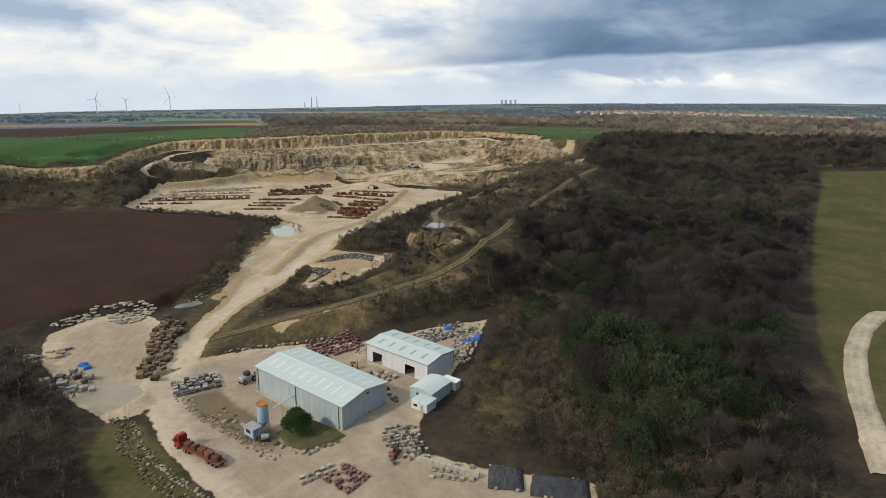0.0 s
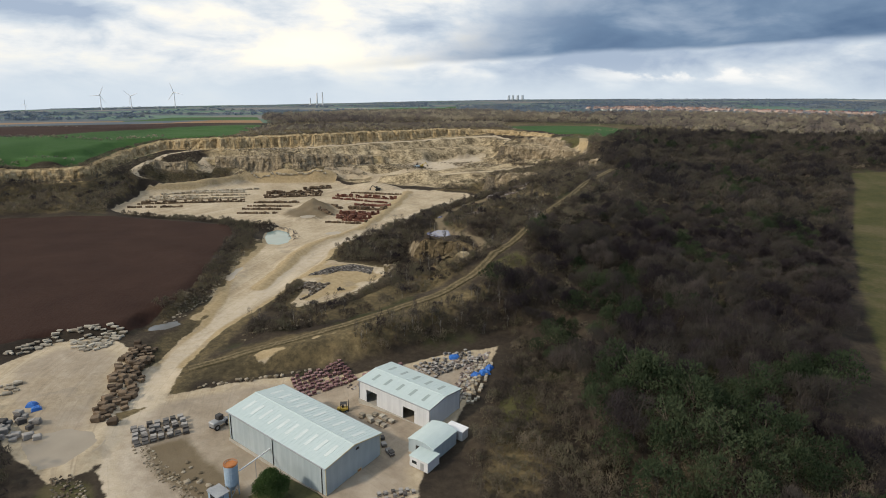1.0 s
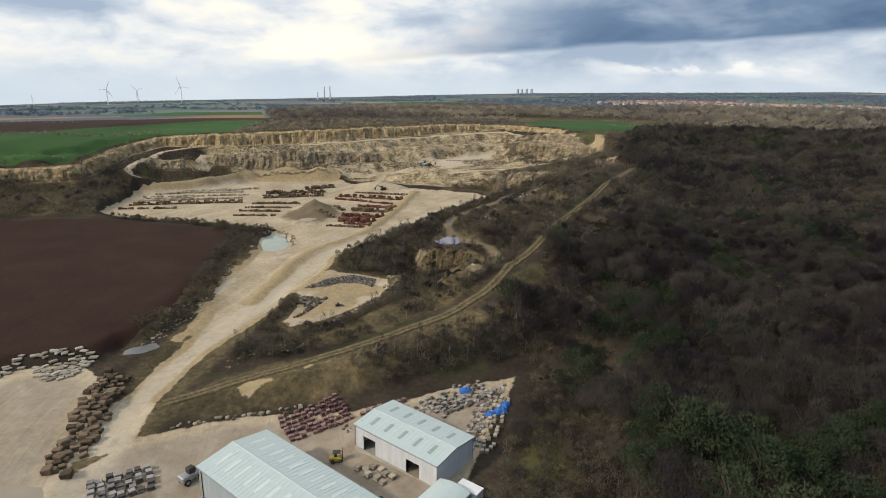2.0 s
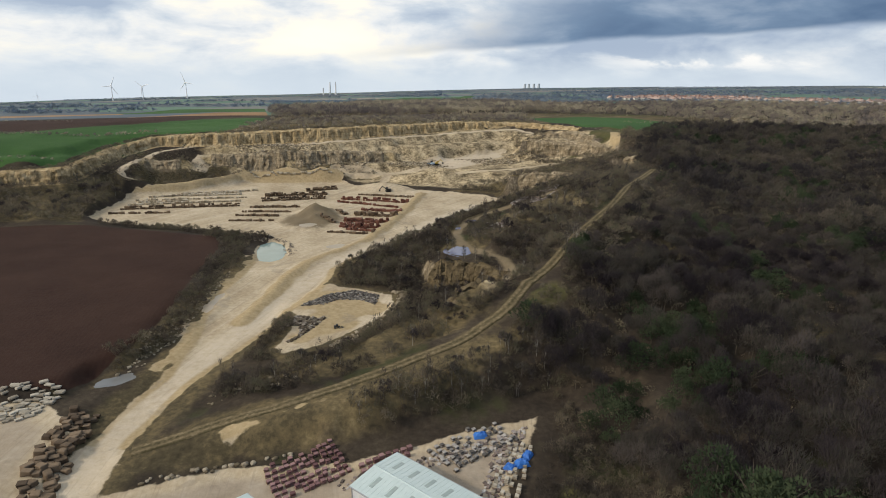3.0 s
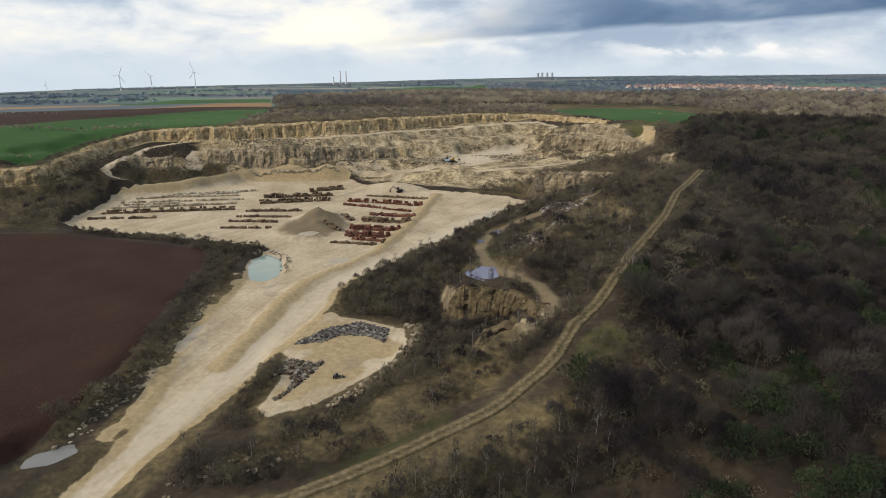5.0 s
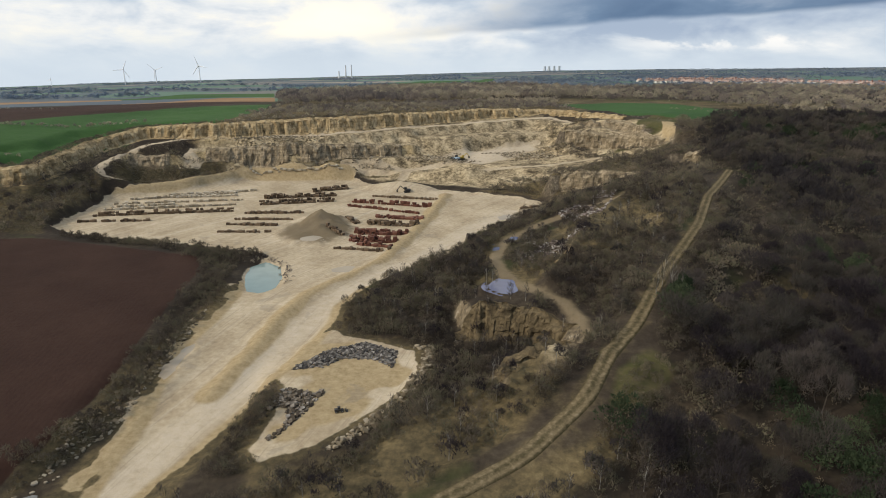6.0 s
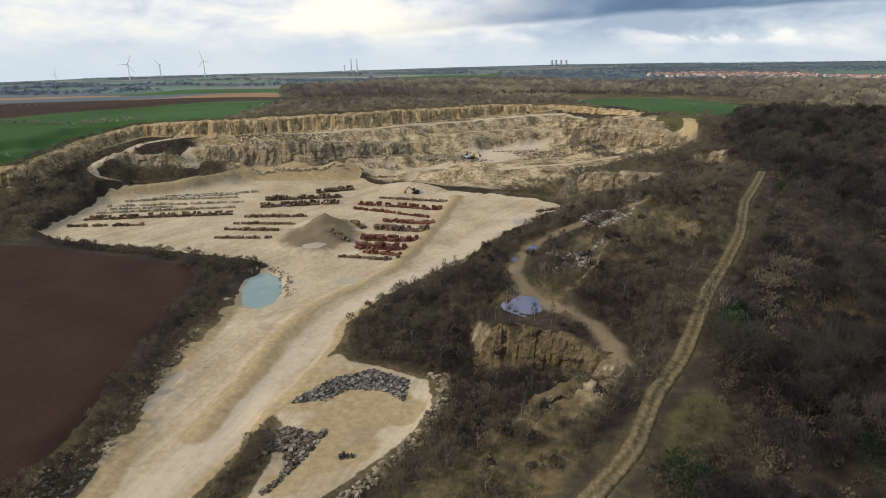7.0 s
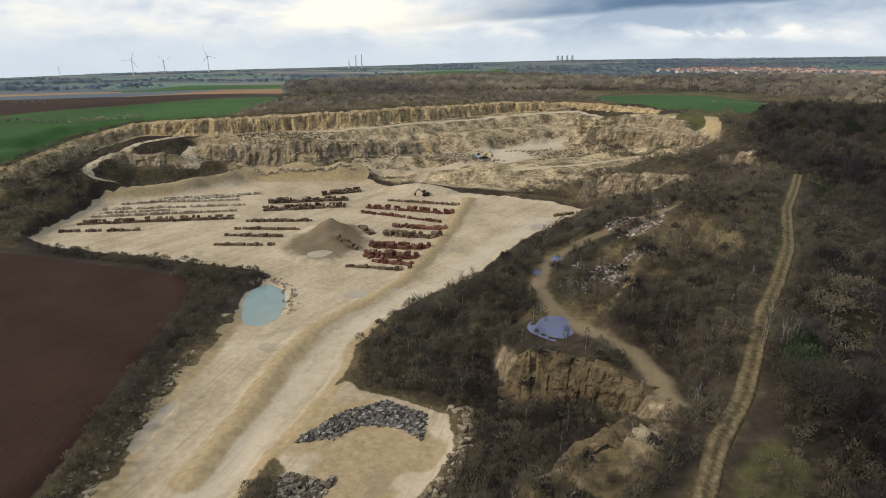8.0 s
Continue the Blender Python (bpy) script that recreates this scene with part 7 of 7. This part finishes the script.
def rubble(poly, spacing, seed, kinds, mat, lo, hi, name, label, hump=0.0, gap=0.1):
    x, y = scatter(poly, spacing, seed, gap)
    r = np.random.default_rng(seed)
    size = r.uniform(lo, hi, len(x)) ** 1.0
    inside = np.clip(-signed(poly, x, y) / 5.0, 0, 1)
    arrays = [arrays_of(k) for k in kinds]
    co, tri, at = [], [], 0
    z = terrain(x, y) + hump * inside - 0.1
    which, turn, tip = r.integers(0, len(kinds), len(x)), r.uniform(0, 360, len(x)), r.normal(size=(len(x), 2)) * 14
    for i in range(len(x)):
        m = np.array(pose(x[i], y[i], z[i], tip[i, 0], tip[i, 1], turn[i]) @ Matrix.Scale(size[i], 4))
        c, t = arrays[which[i]]
        co.append(c @ m[:3, :3].T + m[:3, 3]), tri.append(t + at)
        at += len(c)
    me = raw_mesh(name, np.concatenate(co), np.concatenate(tri))
    me.materials.append(mat)
    return tagged(new(name, me), label, "rubble", kind="stuff")


rubble([(-65, 272), (-57, 284), (-48, 290), (-37, 285), (-37, 276), (-44, 280), (-52, 279), (-56, 274)], 0.56, 641, SHARDS, DARK_RUBBLE, 0.35, 1.0, "dark_stone_heap", "heap of broken dark grey stone on the clearing", 0.8, 0.12)
rubble([(-65, 237), (-66, 252), (-63, 262), (-56, 270), (-52, 262), (-55, 250), (-60, 238)], 0.62, 642, SHARDS, MIXED_RUBBLE, 0.35, 1.15, "grey_stone_heap", "heap of broken grey and brown slabs overgrown with scrub", 0.5, 0.30)
rubble([(-39, 288), (-30, 286), (-30, 274), (-33, 262), (-42, 246), (-46, 240), (-43, 239), (-36, 250), (-29, 262), (-26, 276), (-27, 288)], 1.0, 643, SHARDS + CREAM_BOULDERS, PALE_RUBBLE, 0.5, 1.6, "boulder_bank", "bank of pale broken boulders edging the clearing", 0.6, 0.02)
rubble([(-26, 290), (-10, 292), (6, 284), (8, 277), (-4, 282), (-18, 286)], 1.3, 644, SHARDS, BROWN_RUBBLE, 0.6, 1.9, "fallen_rock", "fallen brown rocks below the quarried face", 0.0, 0.2)
rubble([(5, 330), (20, 345), (34, 380), (48, 420), (40, 430), (20, 400), (5, 370), (-4, 340)], 1.05, 645, SHARDS, GREY_RUBBLE, 0.4, 1.5, "old_spoil_stones", "grey stones scattered over old spoil tips", 0.0, 0.40)
rubble([(-29, 181.5), (-5.7, 191.5), (14.7, 204), (7.9, 184.5), (3, 167), (-0.9, 169), (4, 186.5), (6, 194), (-5.7, 187.5), (-27, 178.5)], 1.15, 655, SHARDS, GREY_RUBBLE, 0.5, 1.2, "offcut_heap", "heaped grey and pink stone offcuts along the yard edge", 0.3, 0.05)
rubble([(-70, 208), (-46, 216), (-28, 228), (-30, 232), (-50, 222), (-72, 214)], 2.0, 646, SHARDS + CREAM_BOULDERS, PALE_RUBBLE, 0.5, 1.5, "track_side_boulders", "pale boulders scattered beside the dirt track", 0.0, 0.45)
rubble([(-105, 240), (-103, 226), (-97, 245), (-101, 275), (-105, 312), (-108, 300), (-106, 262)], 1.1, 647, SHARDS, PALE_RUBBLE, 0.3, 1.1, "hedge_bank_stones", "loose stones on the bank below the hedge", 0.0, 0.4)
rubble([(-200, 545), (-110, 562), (-60, 566), (-10, 580), (40, 600), (52, 580), (30, 570), (-30, 548), (-90, 540), (-190, 528)], 1.5, 648, SHARDS, PALE_RUBBLE, 0.5, 1.5, "quarry_waste", "broken waste stone along the quarry benches", 0.0, 0.35)
rubble([(20, 494), (60, 488), (84, 484), (96, 490), (70, 476), (44, 474)], 2.0, 649, SHARDS, BROWN_RUBBLE, 0.6, 1.8, "fallen_rock_east", "fallen rocks on the eastern quarry faces", 0.0, 0.3)

rubble([(-76, 150), (-64, 139), (-48, 128), (-38, 121), (-36, 124), (-46, 131), (-62, 142), (-73, 152)], 0.8, 656, SHARDS, PALE_RUBBLE, 0.2, 0.75, "yard_rubble", "broken stone along the dirt patch by the silo", 0.0, 0.34)
rubble([(-82, 138), (-74, 126), (-60, 113), (-45, 104), (-47, 102), (-62, 110), (-77, 124), (-86, 136)], 0.9, 657, SHARDS, BROWN_RUBBLE, 0.3, 0.9, "verge_rubble", "brown broken stone along the road verge", 0.0, 0.25)


# ---------------------------------------------------------------- quarried faces
def face_rock(name, tones, joint=0.42):
    """Bedded limestone: upright stains and joints, each block with a tone of its own."""
    mat, n = material(name)
    geo = n.add("ShaderNodeNewGeometry")
    where = geo.outputs["Position"]
    streak = n.noise(n.add("ShaderNodeMapping", {"Vector": where, "Scale": (1.0, 1.0, 0.18)}).outputs[0], 0.5, 6, 0.7, 0.5)
    beds = n.noise(n.add("ShaderNodeMapping", {"Vector": where, "Scale": (0.12, 0.12, 1.7)}).outputs[0], 0.6, 4, 0.6)
    grain = n.noise(where, 1.4, 5, 0.65)
    value = n.math("ADD", n.math("MULTIPLY", streak, 0.5), n.math("ADD", n.math("MULTIPLY", beds, 0.22), n.math("MULTIPLY", n.noise(n.add("ShaderNodeMapping", {"Vector": where, "Scale": (1.0, 1.0, 0.5)}).outputs[0], 0.16, 3, 0.6), 0.28)))
    k = len(tones) - 1
    colour = n.ramp(value, [(0.34 + 0.32 * i / k, c) for i, c in enumerate(tones)])
    bent = n.add("ShaderNodeVectorMath", {0: where, 1: n.add("ShaderNodeTexNoise", {"Vector": where, "Scale": 0.3, "Detail": 3.0}).outputs["Color"]}, operation="ADD").outputs[0]
    gap = n.add("ShaderNodeTexVoronoi", {"Vector": n.add("ShaderNodeMapping", {"Vector": bent, "Scale": (1.0, 1.0, 0.5)}).outputs[0], "Scale": joint}, feature="DISTANCE_TO_EDGE").outputs["Distance"]
    crack = n.math("MULTIPLY", n.span(gap, 0.09, 0.0), n.span(n.noise(where, joint * 0.9, 3, 0.6), 0.40, 0.62))
    stain = n.span(n.noise(n.add("ShaderNodeMapping", {"Vector": where, "Scale": (1.0, 1.0, 0.08)}).outputs[0], joint * 0.8, 4, 0.65), 0.55, 0.70)
    colour = n.mix(n.math("MULTIPLY", crack, 0.6), colour, tones[0])
    colour = n.mix(n.math("MULTIPLY", stain, 0.5), colour, tones[1])
    finish(n, colour, 0.95, n.math("SUBTRACT", grain, n.math("MULTIPLY", crack, 0.6)), 0.9, 0.4, specular=0.1)
    return mat


OCHRE_FACE = face_rock("ochre_face", [(0.085, 0.062, 0.036), (0.23, 0.170, 0.090), (0.40, 0.300, 0.165), (0.53, 0.420, 0.255), (0.62, 0.52, 0.36)])
BROWN_FACE = face_rock("weathered_face", [(0.07, 0.057, 0.041), (0.155, 0.125, 0.083), (0.265, 0.212, 0.14), (0.40, 0.33, 0.225), (0.52, 0.44, 0.32)])
NEAR_FACE = face_rock("ochre_brown_face", [(0.038, 0.030, 0.019), (0.080, 0.062, 0.038), (0.130, 0.100, 0.058), (0.185, 0.142, 0.083), (0.27, 0.215, 0.135)], 0.6)


def rock_face(name, line, mat, label, step=0.9, seed=1, joint=(2.8, 2.4), depth=2.0, reach=6.0, least=2.0):
    """A broken face from foot to crest: jointed blocks standing proud of one another, a ragged lip on top."""
    pts = resample([(p[0], p[1], 0) for p in line], step)[:, :2]
    d = np.gradient(pts, axis=0)
    d /= np.linalg.norm(d, axis=1)[:, None]
    side = np.stack([-d[:, 1], d[:, 0]], 1)
    offs = np.linspace(-reach, reach, 25)
    z = terrain(pts[:, None, 0] + side[:, None, 0] * offs, pts[:, None, 1] + side[:, None, 1] * offs)
    rows = max(6, int(9.0 / step))
    along = np.arange(len(pts)) * step
    wander = along + 1.2 * fbm(along, along * 0 + seed, 7, 2, seed)
    column = np.floor(wander / joint[0])

    def hashed(a, b):
        v = np.sin(a * 91.7 + b * 37.3 + seed * 5.1) * 9431.7
        return v - np.floor(v)

    co = np.empty((len(pts), rows + 1, 3))
    for i in range(len(pts)):
        up = 1.0 if z[i, -6:].mean() > z[i, :6].mean() else -1.0
        order = np.maximum.accumulate(z[i] if up > 0 else z[i][::-1]) + np.arange(25) * 1e-6
        lo, hi = order[0], order[-1]
        sunk = -3.0 if hi - lo < least else 0.0
        zz = np.linspace(lo - 0.4, hi + 0.25 + 0.6 * hashed(column[i], 3.0), rows)
        bed = np.floor(zz / joint[1] + hashed(column[i], 1.0))
        proud = 0.35 + depth * (0.55 * hashed(column[i], 7.0) + 0.6 * hashed(column[i], bed)) + 0.3 * fbm(along[i] + 0 * zz, zz, 2.5, 3, seed + 2)
        end = float(smooth(min(i, len(pts) - 1 - i) * step, 0.0, 3.5))
        at = np.interp(zz, order, offs) * 0.8 - proud * end + 2.5 * (1 - end)
        zz = zz - 1.2 * (1 - end)
        co[i, :rows, :2] = pts[i] + side[i] * (up * at)[:, None]
        co[i, :rows, 2] = zz + sunk
        co[i, rows] = (*(pts[i] + side[i] * up * (offs[np.argmax(order >= hi - 0.2)] + 1.5)), hi - 0.4 + sunk)
    w = rows + 1
    k = (np.arange(len(pts) - 1)[:, None] * w + np.arange(rows)[None, :]).ravel()
    me = raw_mesh(name, co.reshape(-1, 3), np.stack([k, k + w, k + w + 1, k + 1], 1))
    me.materials.append(mat)
    return tagged(new(name, me), label, "rock face", kind="stuff")


rock_face("quarry_rim_face", [tuple(p) for p in outward(FACE_FOOT, 2.0)], OCHRE_FACE, "ochre limestone face below the quarry rim", 0.9, 801)
for k, (line, label) in enumerate([(CLIFFS[0], "grey-brown broken face beside the white quarry road"), (CLIFFS[1], "grey-brown middle face of the quarry benches")] + [(l, "old weathered grey face on the east side") for l in OLD_FACES]):
    rock_face("bench_face", line, BROWN_FACE, label, 0.9, 810 + k)
rock_face("near_face", CLIFFS[2], NEAR_FACE, "ochre-brown jointed rock face below the upper track", 0.4, 820, (1.5, 1.3), 1.3, 5.0)
rock_face("outcrop", CLIFFS[3], NEAR_FACE, "pale brown rock outcrop beside the dirt track", 0.4, 821, (1.7, 1.1), 1.2, 5.0)


# ---------------------------------------------------------------- water
def sheet(name, outline, z, mat, label, seed=0, finer=6):
    """A still sheet of water with a softly wandering shore."""
    pts = np.array(outline, float)
    n_pts = len(pts) * finer
    out = []
    for i in range(n_pts):
        t = i / finer
        k, f = int(t), t - int(t)
        p = [pts[(k + d) % len(pts)] for d in (-1, 0, 1, 2)]
        out.append(0.5 * (2 * p[1] + (p[2] - p[0]) * f + (2 * p[0] - 5 * p[1] + 4 * p[2] - p[3]) * f * f + (3 * p[1] - p[0] - 3 * p[2] + p[3]) * f ** 3))
    out = np.array(out)
    mid = out.mean(0)
    out = mid + (out - mid) * (1 + 0.05 * fbm(out[:, 0], out[:, 1], 4, 2, 60 + seed))[:, None]
    bm = bmesh.new()
    if z is None:
        z = float(terrain(out[:, 0], out[:, 1]).max()) + 0.05
    bm.faces.new([bm.verts.new((x, y, z)) for x, y in out])
    return tagged(new(name, mesh_of(name, bm, mat)), label, "water", kind="structure")


sheet("pond_water", [(-102, 327.5), (-108, 341), (-112, 354), (-106, 362), (-97, 356), (-92, 344), (-91, 333), (-95, 327)], 1.55, POND_WATER, "still pale turquoise pond beside the haul road", 1)
for name, mat, label in (("left_yard_puddle", PUDDLE_WATER, "milky tan puddle flooding the yard corner"), ("upper_puddle", BLUE_PUDDLE, "upper track puddle tinted the blue of the sky"), ("roadside_puddle", PUDDLE_WATER, "milky roadside puddle along the haul road"), ("field_corner_puddle", GREY_PUDDLE, "grey puddle below the ploughed field"), ("stockyard_puddle", PUDDLE_WATER, "shallow puddle on the stockyard floor"), ("road_puddle", PUDDLE_WATER, "shallow milky puddle beside the berm"), ("track_puddle", BLUE_PUDDLE, "small blue puddle on the upper track"), ("track_puddle_far", BLUE_PUDDLE, "small blue puddle on the upper track"), ("milky_pool", PUDDLE_WATER, "milky pool beside the haul road bend")):
    middle = np.mean(PUDDLES[name], axis=0)
    sheet(name, [tuple(middle + (np.array(p) - middle) * (1 + 1.6 / np.linalg.norm(np.array(p) - middle))) for p in PUDDLES[name]], level_of(name) - 0.17, mat, label)


# ---------------------------------------------------------------- small yard things
def tarpaulin(x, y, turn, w, d, h, mat, label, seed):
    r = np.random.default_rng(seed)
    bm = bmesh.new()
    bmesh.ops.create_grid(bm, x_segments=9, y_segments=7, size=0.5)
    for v in bm.verts:
        e = max(abs(v.co.x), abs(v.co.y)) * 2
        v.co = Vector((v.co.x * w, v.co.y * d, 0.03 + h * (1 - e ** 4) * r.uniform(0.75, 1.0)))
    bmesh.ops.solidify(bm, geom=bm.faces[:], thickness=0.02)
    ob = new("tarpaulin", mesh_of("tarpaulin", bm, mat))
    ob.matrix_world = pose(x, y, ground_at(x, y), 0, 0, turn)
    tagged(ob, label, "tarpaulin", "tarpaulins in the yard")


for i, (x, y, t, w, d, h) in enumerate(((11.3, 188.3, 20, 3.2, 2.6, 1.4), (8.5, 186.8, -30, 2.6, 2.4, 1.2), (12.7, 191.2, 60, 2.8, 2.2, 1.3), (2.0, 198.4, 10, 3.4, 2.4, 1.2), (-109.4, 162.7, 10, 2.6, 2.0, 1.2), (-106.9, 161, 40, 2.4, 2.0, 1.1))):
    tarpaulin(x, y, t, w, d, h, BLUE_TARP, "crumpled blue tarpaulin over stacked stone", 700 + i)


def covered_bay(x, y, turn, w, d, h, seed):
    ob = thing("covered_bay", x, y, ground_at(x, y), turn, "long stack covered with dark rubber sheeting", "stockpile", "sheeted stacks")
    r = np.random.default_rng(seed)
    bm = bmesh.new()
    bmesh.ops.create_grid(bm, x_segments=14, y_segments=8, size=0.5)
    for v in bm.verts:
        e = max(abs(v.co.x), abs(v.co.y)) * 2
        v.co = Vector((v.co.x * w, v.co.y * d, 0.05 + h * (1 - e ** 6) + r.uniform(-0.12, 0.12) * (e < 0.95)))
    bmesh.ops.solidify(bm, geom=bm.faces[:], thickness=0.03)
    part("sheet", bm, BLACK_TARP, ob)
    for i in range(5):
        part("weight", CREAM_BOULDERS[i], None, ob, at=pose(r.uniform(-0.45, 0.45) * w, d * 0.5 * (1 if i % 2 else -1), 0) @ Matrix.Scale(0.7, 4))


covered_bay(16.6, 116.2, -4, 8.0, 8.0, 1.1, 710)
covered_bay(28.4, 113.6, -8, 13.0, 7.6, 1.0, 711)


def low_wall():
    ob = thing("block_wall", -3.2, 121.0, ground_at(2, 119) - 0.3, -21, "low pale concrete block wall at the yard edge", "wall", kind="structure")
    for i in range(9):
        for k in range(2):
            part("wall_block", made(soft_box, i * 1.62 + 0.03 + 0.2 * k, i * 1.62 + 1.6 + 0.2 * k, -0.4, 0.4, k * 0.8, k * 0.8 + 0.78, 0.04), CONCRETE, ob)


low_wall()


def grass_bank():
    """A grassed mound with the evergreen beside the sawing shed."""
    bm = bmesh.new()
    outline = [(-41, 134), (-37, 128.5), (-32, 125.4), (-25, 128.4), (-22.4, 131.2), (-26, 134.6), (-33, 139.6), (-38, 138)]
    mid = np.mean(outline, axis=0)
    rings = []
    for k, z in ((1.0, 0.02), (0.9, 0.5), (0.55, 0.85), (0.2, 0.95)):
        rings.append([bm.verts.new((mid[0] + (x - mid[0]) * k, mid[1] + (y - mid[1]) * k, z + ground_at(mid[0] + (x - mid[0]) * k, mid[1] + (y - mid[1]) * k))) for x, y in outline])
    for a, b in zip(rings, rings[1:]):
        for i in range(len(a)):
            bm.faces.new((a[i - 1], a[i], b[i], b[i - 1]))
    bm.faces.new(rings[-1])
    ob = new("grass_bank", mesh_of("grass_bank", bm, plain("bank_grass", (0.045, 0.05, 0.02), (0.11, 0.10, 0.045), 1.5, 0.95)))
    tagged(ob, "low olive grass bank beside the sawing shed", "bank", kind="structure")


grass_bank()
EVERGREEN_MESH = crown_mesh(domed_crown(777, 9000, 0.40, 0.05, 0.03, (0.03, 0.06), 30, 0.45), SHRUB_GREEN)
ob = thing("evergreen_bush", -35.2, 132.2, ground_at(-35.2, 132.2) + 0.5, 0, "large rounded dark green evergreen bush beside the shed", "bush")
ob.scale = (8.6, 8.6, 8.0)
part("crown", EVERGREEN_MESH, None, ob)
part("trunk", TRUNKS[0], None, ob)


# ---------------------------------------------------------------- the distance: turbines, chimneys, towers, town
def turbine(x, y, height, turn, spin):
    z = ground_at(x, y)
    ob = thing("wind_turbine", x, y, z, turn, "distant white three-bladed wind turbine on the skyline", "wind turbine", "wind turbines")
    part("tower", made(tube, (0, 0, -1), (0, 0, height), height * 0.034, height * 0.02, 10), TURBINE_WHITE, ob)
    part("nacelle", made(soft_box, -height * 0.025, height * 0.025, -height * 0.05, height * 0.06, height, height * 1.05, height * 0.01), TURBINE_WHITE, ob)
    for k in range(3):
        a = radians(spin + 120 * k)
        tip = (math.sin(a) * height * 0.66, -height * 0.06, height * 1.025 + math.cos(a) * height * 0.66)
        bm = bmesh.new()
        tube(bm, (0, -height * 0.06, height * 1.025), tip, height * 0.030, height * 0.010, 5)
        part("blade", bm, TURBINE_WHITE, ob)
    part("hub", made(tube, (0, -height * 0.085, height * 1.025), (0, -height * 0.05, height * 1.025), height * 0.015, height * 0.03, 8), TURBINE_WHITE, ob)


turbine(-1440, 2360, 56, 12, 25)
turbine(-1465, 2620, 54, 5, 70)
turbine(-1250, 2580, 66, -8, 100)
turbine(-1900, 2560, 30, 0, 10)


def chimney(x, y, h):
    ob = thing("tall_chimney", x, y, ground_at(x, y), 0, "distant slender white industrial chimney on the skyline", "chimney", "distant chimneys")
    part("shaft", made(tube, (0, 0, -1), (0, 0, h), 4.6, 3.0, 10), WHITE_PAINT, ob)
    part("rim", made(tube, (0, 0, h), (0, 0, h + 1.5), 3.6, 3.6, 10), GREY_METAL, ob)


for x, y, h in ((-839, 3400, 66), (-815, 3430, 68), (-872, 3380, 36)):
    chimney(x, y, h)


def cooling_tower(x, y):
    ob = thing("cooling_tower", x, y, ground_at(x, y), 0, "distant hazy grey power station cooling tower", "cooling tower", "cooling towers")
    bm = bmesh.new()
    prof = [(13, -2), (10, 8), (8, 20), (9, 31)]
    for (r0, z0), (r1, z1) in zip(prof, prof[1:]):
        tube(bm, (0, 0, z0), (0, 0, z1), r0, r1, 12)
    part("shell", bm, HAZY_CONCRETE, ob)


for x in (318, 348, 384, 420):
    cooling_tower(x, 4640)


def house_meshes():
    w, d, h = 1.0, 0.75, 0.5
    body = boxes((-w / 2, w / 2, -d / 2, d / 2, -0.2, h))
    bm = bmesh.new()
    extrude(bm, [(-d / 2 - 0.06, h), (0, h + 0.42), (d / 2 + 0.06, h)], -w / 2 - 0.05, w / 2 + 0.05, "x")
    stack = boxes((0.2, 0.34, -0.08, 0.08, h + 0.25, h + 0.62))
    pane = boxes((0, 0.16, -d / 2 - 0.012, -d / 2 - 0.003, 0, 0.14))
    return mesh_of("wall", body, HOUSE_WALL), mesh_of("roof", bm, TILE_ROOF), mesh_of("chimney", stack, BRICK), mesh_of("window", pane, GLASS)


HOUSE = house_meshes()


def town():
    r = np.random.default_rng(81)
    spots = []
    for (ax, ay), (bx, by), count in (((322, 1620), (520, 1560), 42), ((330, 1560), (560, 1500), 46), ((400, 1700), (640, 1600), 40), ((380, 1520), (590, 1440), 46), ((600, 1500), (800, 1330), 42), ((640, 1420), (820, 1240), 34)):
        for k in np.linspace(0, 1, count):
            spots.append((ax + (bx - ax) * k + r.normal() * 7, ay + (by - ay) * k + r.normal() * 16))
    z = terrain(*np.array(spots).T)
    for (x, y), h in zip(spots, z):
        ob = thing("house", x, y, h, r.uniform(-30, 30) + (90 if r.random() < 0.3 else 0), "distant pale house with red tiled roof in town", "house", "houses of the far town")
        s = r.uniform(8.0, 13.0)
        ob.scale = (s, s, min(s, 10) * 0.95)
        wall = part("wall", HOUSE[0], None, ob)
        roof = part("roof", HOUSE[1], None, ob)
        part("chimney", HOUSE[2], None, roof)
        for wx in (-0.36, 0.18):
            for wz in (0.06, 0.3):
                part("window", HOUSE[3], None, wall, at=pose(wx, 0, wz))


town()
